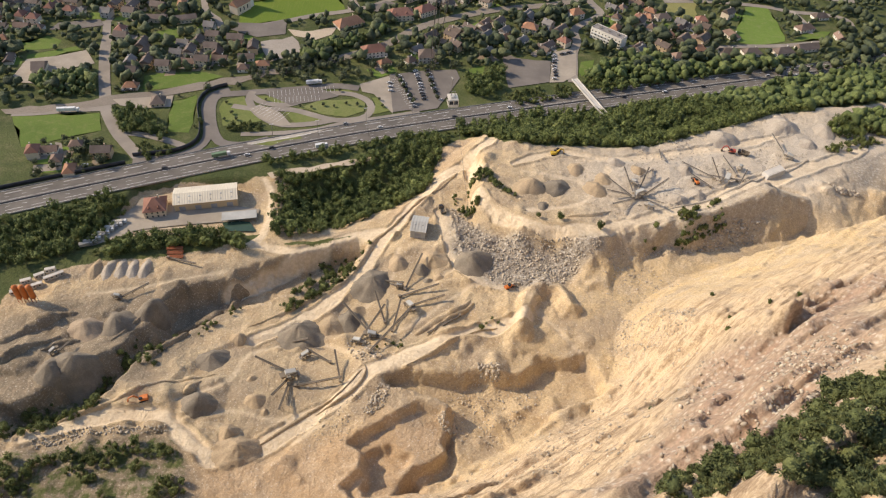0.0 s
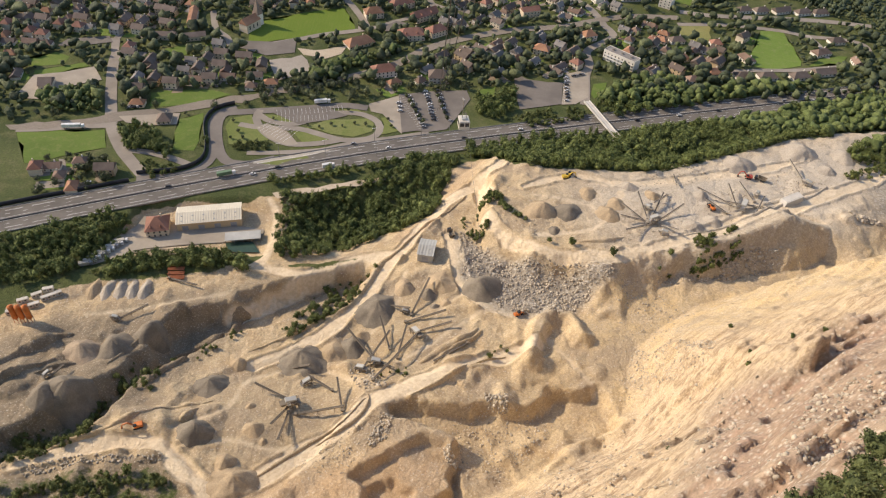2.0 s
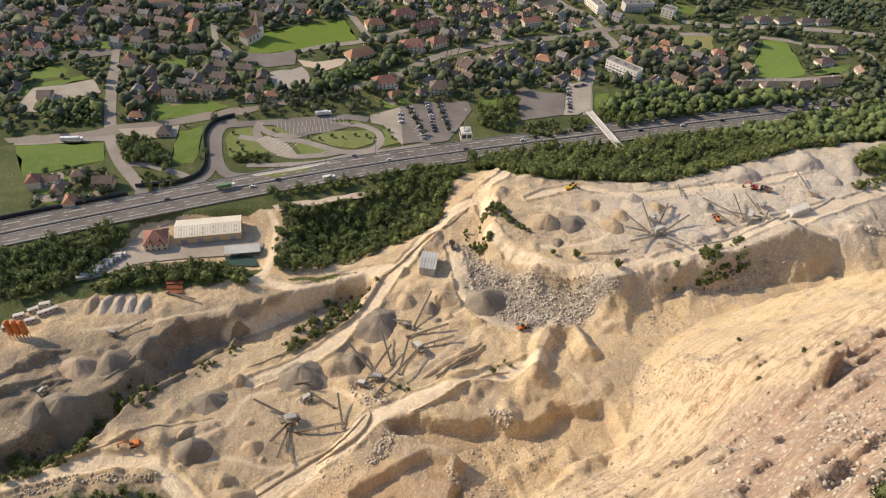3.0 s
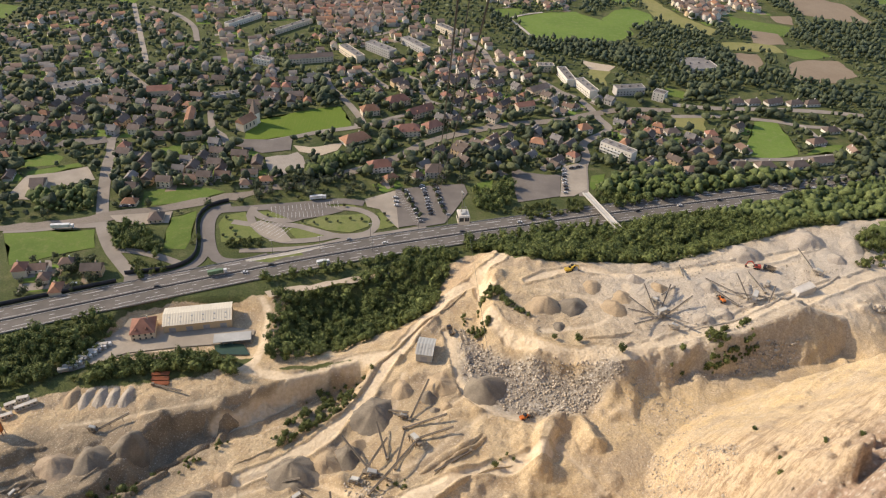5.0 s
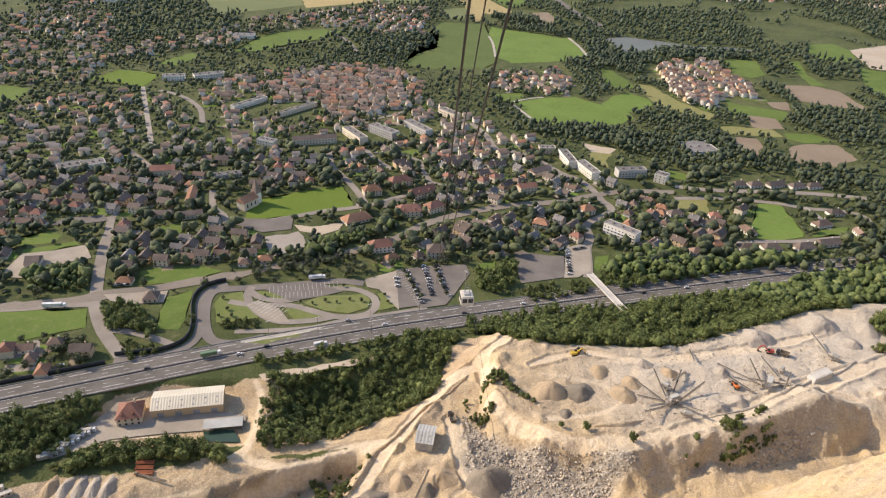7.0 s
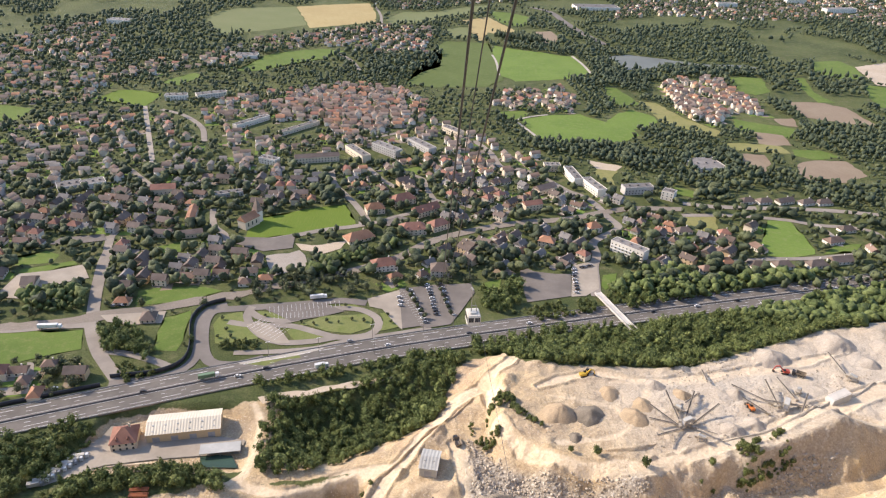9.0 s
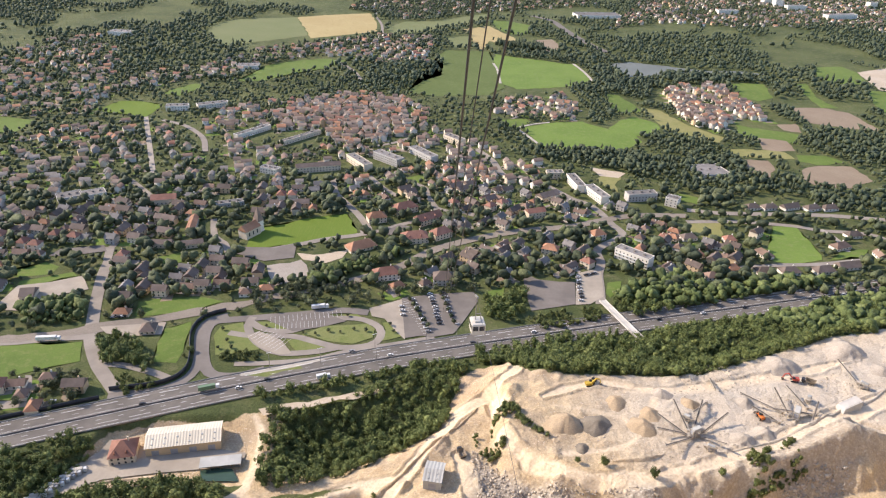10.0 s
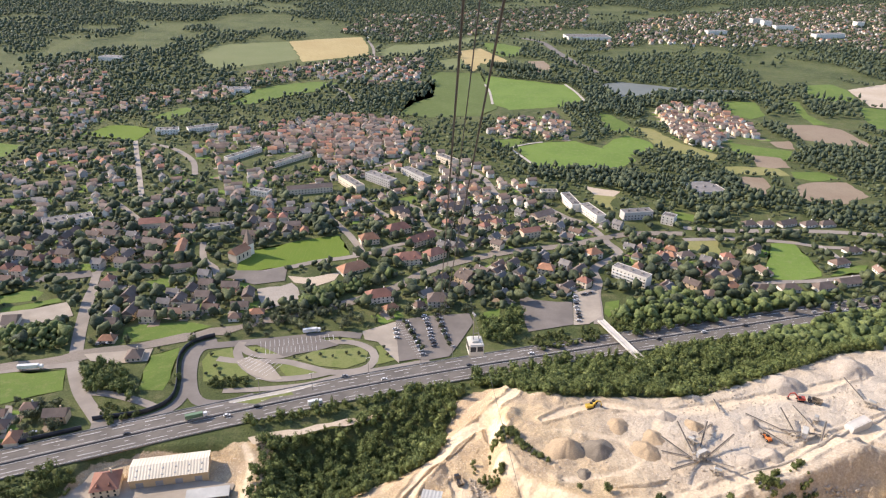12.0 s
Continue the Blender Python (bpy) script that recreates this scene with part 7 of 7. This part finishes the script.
rocks(420, 0.2, 0.9, [(-60, 187), (-30, 215), (-16, 212), (-37, 179)])
# large buildings of the town
block_of_flats(167.2, 612.4, 38.7, 12.0, 12.0, -42.2, 3, 0, "white four-storey block of flats with balconies")
block_of_flats(160.3, 757.2, 41.9, 13.0, 10.0, -70.0, 3, 0, "white modern apartment block with flat roof")
block_of_flats(142.3, 787.2, 43.6, 12.0, 10.0, -79.1, 3, 0, "pale apartment block in the centre")
block_of_flats(122.1, 812.9, 22.3, 12.0, 9.0, 3.2, 3, 1, "cream apartment block in the centre")
block_of_flats(206.5, 755.9, 38.2, 13.0, 10.0, 12.1, 3, 2, "grey apartment block with a slate roof")
block_of_flats(237.0, 743.3, 15.2, 14.0, 11.0, -32.6, 3, 0, "white gabled apartment block")
block_of_flats(-101.1, 831.5, 50.1, 13.0, 10.0, -54.8, 3, 1, "white apartment slab with a flat roof")
block_of_flats(-68.5, 846.9, 48.0, 14.0, 11.0, -42.3, 3, 2, "long grey apartment slab")
block_of_flats(-28.5, 867.8, 53.1, 13.0, 9.0, -52.2, 3, 2, "white apartment slab with many windows")
block_of_flats(8.8, 926.3, 36.8, 13.0, 9.0, -48.8, 3, 1, "white apartment block with flat roof")
block_of_flats(-145.1, 812.0, 58.0, 12.0, 8.0, 17.3, 1, 1, "long terrace with a brown roof")
block_of_flats(-196.5, 800.0, 25.4, 12.0, 8.0, -20.8, 3, 0, "white villa block with flat roof")
block_of_flats(-282.1, 708.7, 27.6, 14.0, 7.0, 14.4, 2, 1, "low school building with a red roof")
block_of_flats(-377.7, 709.9, 27.4, 20.0, 6.0, 33.3, 3, 2, "grey school building with flat roofs")
block_of_flats(-357.7, 718.4, 26.8, 18.0, 6.0, 34.9, 3, 0, "white school hall with flat roof")
block_of_flats(-224.7, 614.8, 25.4, 10.0, 5.0, 19.6, 1, 1, "terrace of houses with brown roofs")
block_of_flats(-249.4, 613.5, 21.5, 10.0, 5.0, 2.4, 1, 1, "terrace of houses with brown roofs")
block_of_flats(-235.2, 652.2, 39.0, 9.0, 6.0, 100.1, 0, 1, "row of houses with orange roofs")
block_of_flats(-381.1, 1032.6, 35.6, 16.0, 8.0, 13.2, 3, 0, "white school building beside the pitch")
block_of_flats(-336.6, 1049.5, 51.0, 16.0, 8.0, 31.1, 3, 0, "long white school building")
block_of_flats(305.7, 840.4, 42.8, 40.0, 7.0, 12.8, 3, 0, "white shopping hall with a broad flat roof")
block_of_flats(-349.1, 1296.0, 42.7, 25.0, 7.0, 5.2, 3, 0, "white hall with a flat roof")
block_of_flats(373.9, 1972.8, 134.6, 60.0, 9.0, 7.6, 3, 0, "long white factory hall")
block_of_flats(-676.5, 1552.1, 54.6, 30.0, 9.0, -6.5, 3, 0, "white hall at the wood edge")
block_of_flats(-318.2, 521.6, 11.6, 16.0, 5.0, 9.9, 1, 1, "brown-roofed depot beside the railway")
block_of_flats(-250.8, 935.4, 65.0, 10.0, 7.0, 55.7, 3, 0, "row of white terraced houses")
block_of_flats(107.3, 750.4, 27.8, 14.0, 6.0, 35.7, 1, 1, "brown-roofed village hall in the centre")
block_of_flats(89.3, 703.0, 21.6, 12.0, 8.0, 20.8, 2, 1, "cream house with a red roof")
block_of_flats(-215.9, 707.0, 32.1, 10.0, 5.0, 22.9, 3, 2, "grey terrace by the lane")
block_of_flats(-186.2, 920.1, 74.5, 9.0, 6.0, 52.6, 3, 1, "row of small white houses")
block_of_flats(947.4, 2319.5, 36.9, 25.0, 22.0, 8.6, 3, 0, "distant white tower block among trees")
block_of_flats(953.6, 2261.2, 27.0, 25.0, 24.0, 8.4, 3, 0, "distant white tower block among trees")
block_of_flats(985.6, 2209.5, 70.4, 25.0, 16.0, 8.2, 3, 0, "distant white tower block among trees")
block_of_flats(1048.3, 2073.3, 114.2, 25.0, 14.0, 17.4, 3, 0, "distant white tower block among trees")
block_of_flats(1252.9, 2305.5, 28.1, 25.0, 20.0, 8.4, 3, 0, "distant white tower block among trees")
block_of_flats(752.6, 2102.4, 66.0, 25.0, 12.0, 7.9, 3, 0, "distant white tower block among trees")
big_house(-66.3, 680.7, 17.6, 12.0, 7.0, 19.5, 0, 1, "large house with an orange hipped roof")
big_house(-40.6, 705.7, 23.5, 13.0, 7.0, 30.3, 2, 1, "large house with a red tiled roof")
big_house(-16.5, 682.2, 26.2, 12.0, 8.0, 38.5, 2, 1, "cream apartment house with red dormers")
big_house(-27.1, 639.8, 23.6, 13.0, 8.0, 13.6, 2, 1, "cream apartment house with red roof and dormers")
big_house(-3.6, 650.3, 18.1, 12.0, 8.0, 38.0, 2, 1, "cream apartment house with red roof")
big_house(-74.5, 622.0, 25.7, 14.0, 5.0, 32.8, 0, 1, "low hall with an orange roof")
big_house(-47.2, 569.8, 20.9, 12.0, 6.0, 17.5, 2, 0, "long house with a red roof")
big_house(0.8, 565.0, 17.6, 13.0, 6.0, 2.2, 1, 2, "old house with a grey roof")
big_house(-210.5, 480.7, 10.4, 11.0, 5.0, 9.5, 1, 1, "small railway house with a brown roof")
big_house(143.0, 657.6, 13.1, 11.0, 6.0, 23.8, 0, 0, "white house with an orange roof")
big_house(250.6, 601.9, 11.8, 10.0, 5.0, 12.1, 0, 0, "house with an orange roof")
big_house(95.1, 623.9, 14.1, 10.0, 6.0, -20.1, 0, 1, "house with an orange roof")
big_house(277.2, 598.0, 15.6, 10.0, 4.0, 2.3, 1, 0, "bungalow with a brown roof")
big_house(299.5, 599.9, 16.8, 10.0, 4.0, 9.1, 1, 0, "bungalow with a brown roof")
big_house(330.9, 604.0, 18.4, 10.0, 4.0, 14.9, 1, 0, "bungalow with a brown roof")
big_house(356.8, 613.3, 20.3, 10.0, 4.0, 14.1, 1, 0, "bungalow with a brown roof")
big_house(289.8, 631.9, 16.6, 9.0, 4.0, -66.6, 4, 0, "house with a rust-coloured roof")
big_house(318.9, 740.2, 14.7, 9.0, 4.0, 14.3, 1, 0, "bungalow with a brown roof")
big_house(337.4, 741.1, 15.9, 9.0, 4.0, 13.4, 1, 0, "bungalow with a brown roof")
big_house(359.8, 743.6, 18.8, 9.0, 4.0, 21.0, 1, 0, "bungalow with a brown roof")
big_house(382.3, 742.5, 16.7, 9.0, 4.0, 18.1, 1, 0, "bungalow with a brown roof")
big_house(401.6, 744.3, 16.9, 9.0, 4.0, 12.8, 1, 0, "bungalow with a brown roof")
big_house(228.1, 626.2, 10.2, 9.0, 4.0, 27.6, 0, 0, "small house with an orange roof")
big_house(227.8, 586.7, 10.5, 9.0, 4.0, 12.8, 4, 0, "small house with a rust roof")
big_house(268.2, 660.2, 10.7, 9.0, 4.0, 2.5, 2, 0, "villa with a red roof")
big_house(230.1, 662.0, 14.4, 9.0, 5.0, 12.1, 1, 0, "white house with a brown roof")
big_house(368.8, 652.5, 17.5, 10.0, 5.0, 21.8, 4, 0, "house with a rust roof")
big_house(394.0, 679.1, 15.4, 9.0, 4.0, 11.8, 1, 0, "white house with a brown roof")
church(-178.7, 640.5, 60)
footbridge((126.4, 539.6), (143.3, 481.9))
bays((-126.9, 498.8), (-76.4, 511.3), 16, 9.0)
bays((-121.6, 490.2), (-86.6, 497.2), 12, 8.0)
bays((-135.5, 478.4), (-112.7, 464.3), 8, 9.0)
bays((-131.8, 482.7), (-108.7, 471.1), 8, 9.0)
bays((-29.6, 531.4), (-11.0, 488.1), 14, 5.0)
bays((-9.7, 543.1), (-0.4, 500.9), 14, 5.0)
bays((113.5, 578.7), (108.7, 538.9), 10, 5.0)
# trees of the lots and verges
for k in range(6):
    lot_tree(-25.5 + 3.0 * k, 533.0 - 7.6 * k, 4.6 + 0.5 * (k % 3))
    lot_tree(-1.6 + 2.1 * k, 543.5 - 8.2 * k, 4.2 + 0.6 * (k % 2))
    lot_tree(-100.0 + 9.0 * k, 483.0 + 1.6 * k - 0.9 * (k % 2) * 3, 2.6 + 0.5 * (k % 3))
for x, y, size in ((-158, 484, 3.4), (-151, 470, 3.8), (-155, 461, 3.0), (-146, 462, 3.6), (-128, 490, 2.8), (-38, 497, 3.6), (-35, 488, 3.2), (-71, 508, 3.4)):
    lot_tree(x, y, size)
# motorway lamps and barrier
lamp_post(-81.1, 447.4)
lamp_post(-10.7, 476.9)
lamp_post(-46.2, 466.4)
lamp_post(-114.0, 440.3)
lamp_post(11.0, 483.2)
lamp_post(-43.3, 448.6)
# vehicles
car(-183.2, 399.1, "dark")
car(-129.0, 418.0, "white")
car(-112.7, 427.5, "dark")
car(-34.8, 458.9, "white")
car(-13.7, 453.8, "dark")
car(22.7, 477.3, "dark")
car(67.8, 493.6, "white")
car(165.4, 516.6, "dark")
car(202.8, 527.4, "white")
car(238.5, 538.6, "dark")
car(258.1, 536.0, "white")
car(302.6, 560.9, "grey")
car(329.2, 563.7, "white")
car(356.8, 576.8, "grey")
car(-238.6, 399.1, "white")
car(-61.8, 461.9, "grey")
car(198.5, 548.2, "white")
coach(-147.0, 415.4, 13.0, None, "green")
coach(-76.5, 430.8, 9.0, None, "white")
coach(-274.0, 463.7, 16.0, 8, "white")
coach(-93.2, 516.9, 13.0, 15, "white")
car(-23.6, 534.1, "white", 15)
car(-21.7, 528.2, "white", 18)
car(-19.6, 522.4, "white", 10)
car(-17.5, 516.7, "dark", 190)
car(-16.3, 511.0, "grey", 18)
car(-14.6, 505.5, "white", 18)
car(-13.2, 500.1, "grey", 15)
car(-11.3, 494.8, "white", 18)
car(-9.6, 489.6, "grey", 10)
car(-10.1, 543.1, "white", 10)
car(-9.0, 538.1, "white", 190)
car(-7.9, 533.2, "grey", 18)
car(-6.7, 528.4, "dark", 18)
car(-5.8, 523.6, "white", 18)
car(-4.7, 518.9, "grey", 190)
car(-4.9, 514.3, "grey", 18)
car(-4.0, 509.7, "grey", 18)
car(-2.5, 505.3, "dark", 18)
car(-2.0, 500.9, "dark", 190)
car(0.5, 545.2, "dark", 15)
car(2.1, 539.6, "grey", 10)
car(3.2, 534.0, "white", 15)
car(4.1, 528.5, "dark", 10)
car(5.2, 523.1, "grey", 190)
car(5.7, 517.8, "white", 18)
car(7.5, 512.6, "dark", 10)
car(113.3, 578.7, "white", 18)
car(113.6, 573.0, "white", 190)
car(112.5, 567.4, "dark", 10)
car(111.5, 561.8, "white", 10)
car(111.5, 556.4, "white", 190)
car(111.3, 551.1, "dark", 15)
car(111.4, 545.9, "dark", 10)
car(109.8, 540.7, "white", 10)
car(120.5, 582.9, "dark", 190)
car(123.1, 584.3, "grey", 10)
car(126.7, 585.7, "dark", 190)
car(128.9, 587.1, "grey", 18)
car(-31.4, 523.1, "white", 18)
car(-30.3, 517.2, "white", 10)
car(-29.6, 511.3, "white", 190)
car(-242.0, 494.9, "grey", 15)
car(-239.0, 495.5, "dark", 190)
car(-237.0, 496.1, "white", 190)
car(-235.2, 496.6, "dark", 190)


# ---- motorway furniture ----
def strip(pts, offset, half, lift, on, off):
    """Pairs of points for a painted line along the motorway, solid when off is 0."""
    c = curve_points(pts, 3.0)
    P = np.array([(v.x, v.y) for v in c])
    T = np.gradient(P, axis=0)
    T /= np.linalg.norm(T, axis=1)[:, None]
    N = np.stack([-T[:, 1], T[:, 0]], 1)
    Z = terrain(P[:, 0], P[:, 1]) + lift
    V, F = [], []
    for i in range(len(P) - 1):
        if off and (i % (on + off)) >= on:
            continue
        n = len(V)
        for j in (i, i + 1):
            for s in (-half, half):
                q = P[j] + N[j] * (offset + s)
                V.append((q[0], q[1], Z[j]))
        F.append((n, n + 2, n + 3, n + 1))
    return np.array(V), np.array(F)


def motorway_lines():
    run = [p for p in MOTORWAY]
    V, F, n = [], [], 0
    for offset, half, on, off in ((12.0, 0.08, 1, 0), (-12.0, 0.08, 1, 0), (1.7, 0.08, 1, 0), (-1.7, 0.08, 1, 0), (5.3, 0.1, 1, 3), (-5.3, 0.1, 1, 3), (9.0, 0.16, 4, 2), (-9.0, 0.12, 4, 2)):
        v, f = strip(run, offset, half, 0.78, on, off)
        V.append(v)
        F.append(f + n)
        n += len(v)
    tagged(new("lane_marking", mesh_of("lane_marking", np.concatenate(V), np.concatenate(F), [WHITE])), "white painted lane lines on the motorway", "road marking", kind="structure")


def wall_run(name, pts, offset, rise, thick, mat, label, category, lo=-1e9, hi=1e9):
    c = [v for v in curve_points(pts, 5.0) if lo <= v.x <= hi]
    P = np.array([(v.x, v.y) for v in c])
    T = np.gradient(P, axis=0)
    T /= np.linalg.norm(T, axis=1)[:, None]
    N = np.stack([-T[:, 1], T[:, 0]], 1)
    Z = terrain(P[:, 0], P[:, 1])
    V = []
    for s, h in ((-1, -0.3), (1, -0.3), (1, rise), (-1, rise)):
        q = P + N * (offset + s * thick / 2)
        V.append(np.concatenate([q, (Z + h)[:, None]], 1))
    V = np.stack(V, 1).reshape(-1, 3)
    f = [(i * 4 + k, (i + 1) * 4 + k, (i + 1) * 4 + (k + 1) % 4, i * 4 + (k + 1) % 4) for i in range(len(P) - 1) for k in range(4)]
    tagged(new(name, mesh_of(name, V, np.array(f)[:, ::-1], [mat])), label, category, kind="structure")


motorway_lines()
wall_run("median_barrier", MOTORWAY, 0.0, 1.2, 0.7, plain("weathered_concrete", (0.20, 0.18, 0.16), 0.9, 0.25, 0.4), "dark weathered concrete barrier between the carriageways", "barrier")
wall_run("guard_rail", MOTORWAY, 13.2, 1.1, 0.25, METAL, "grey steel guard rail along the motorway", "guard rail")
wall_run("guard_rail", MOTORWAY, -13.2, 1.1, 0.25, METAL, "grey steel guard rail along the motorway", "guard rail")
wall_run("noise_barrier", MOTORWAY, 16.0, 3.2, 0.4, PAINT["dark"], "dark noise barrier beside the motorway", "noise barrier", -420, -205)
wall_run("noise_barrier", LINES[6][0], 6.0, 3.4, 0.4, PAINT["dark"], "dark noise barrier along the slip road", "noise barrier")


# ---- cableway ----
def ropes():
    way = Vector((0, 61.464, -40.248)).normalized()
    for x, up, r in ((0.35, 6.0, 0.024), (0.95, 6.1, 0.024), (0.66, 6.8, 0.014)):
        a = Vector((x, 0, 325 + up)) - way * 40
        bm = bmesh.new()
        tube(bm, a, a + way * 330, r, r, 8, False)
        tagged(part("cable", bm, PAINT["dark"]), "dark steel cableway rope running down to the valley", "cable", "cableway ropes")


def cable_car(x, y, z):
    ob = thing("cable_car", x, y, 8, "white cable car cabin with large windows hanging from its rope", "cable car", "", z)
    bm = bmesh.new()
    bevelled(bm, -1.6, 1.6, -2.0, 2.0, -2.2, 0.6, 0.2)
    part("cabin", bm, DUSTY_WHITE, ob)
    for s in (-1, 1):
        for k in (-0.75, 0.75):
            bm = bmesh.new()
            box(bm, k - 0.6, k + 0.6, s * 2.0 - 0.04, s * 2.0 + 0.04, -1.0, 0.2)
            part("window", bm, GLASS, ob)
        bm = bmesh.new()
        box(bm, s * 1.6 - 0.04, s * 1.6 + 0.04, -1.6, 1.6, -1.0, 0.2)
        part("window", bm, GLASS, ob)
    bm = bmesh.new()
    bevelled(bm, -0.8, 0.8, -1.0, 1.0, 0.6, 0.95, 0.1)
    part("roof_hatch", bm, SHEET_GREY, ob)
    bm = bmesh.new()
    beam(bm, (-0.5, 0, 0.6), (-0.5, 0, 7), 0.16)
    beam(bm, (0.7, 0, 0.6), (0.7, 0, 2.4), 0.14)
    beam(bm, (-0.5, 0, 2.4), (0.7, 0, 2.4), 0.14)
    part("hanger", bm, METAL, ob)
    bm = bmesh.new()
    beam(bm, (-0.5, -1.6, 7.6), (-0.5, 1.6, 6.5), 0.3, 0.4)
    part("carriage", bm, METAL, ob)
    a, b = Vector((x - 0.5, y, z + 7.05)), Vector((0, 0.84, -0.30))
    bm = bmesh.new()
    tube(bm, a - b * 120, a + b * 260, 0.025, 0.025, 6, False)
    tagged(part("cable", bm, PAINT["dark"]), "dark steel rope carrying the cabin", "cable", "cableway ropes")


ropes()
cable_car(8.3, 192.0, 201.5)


plant()
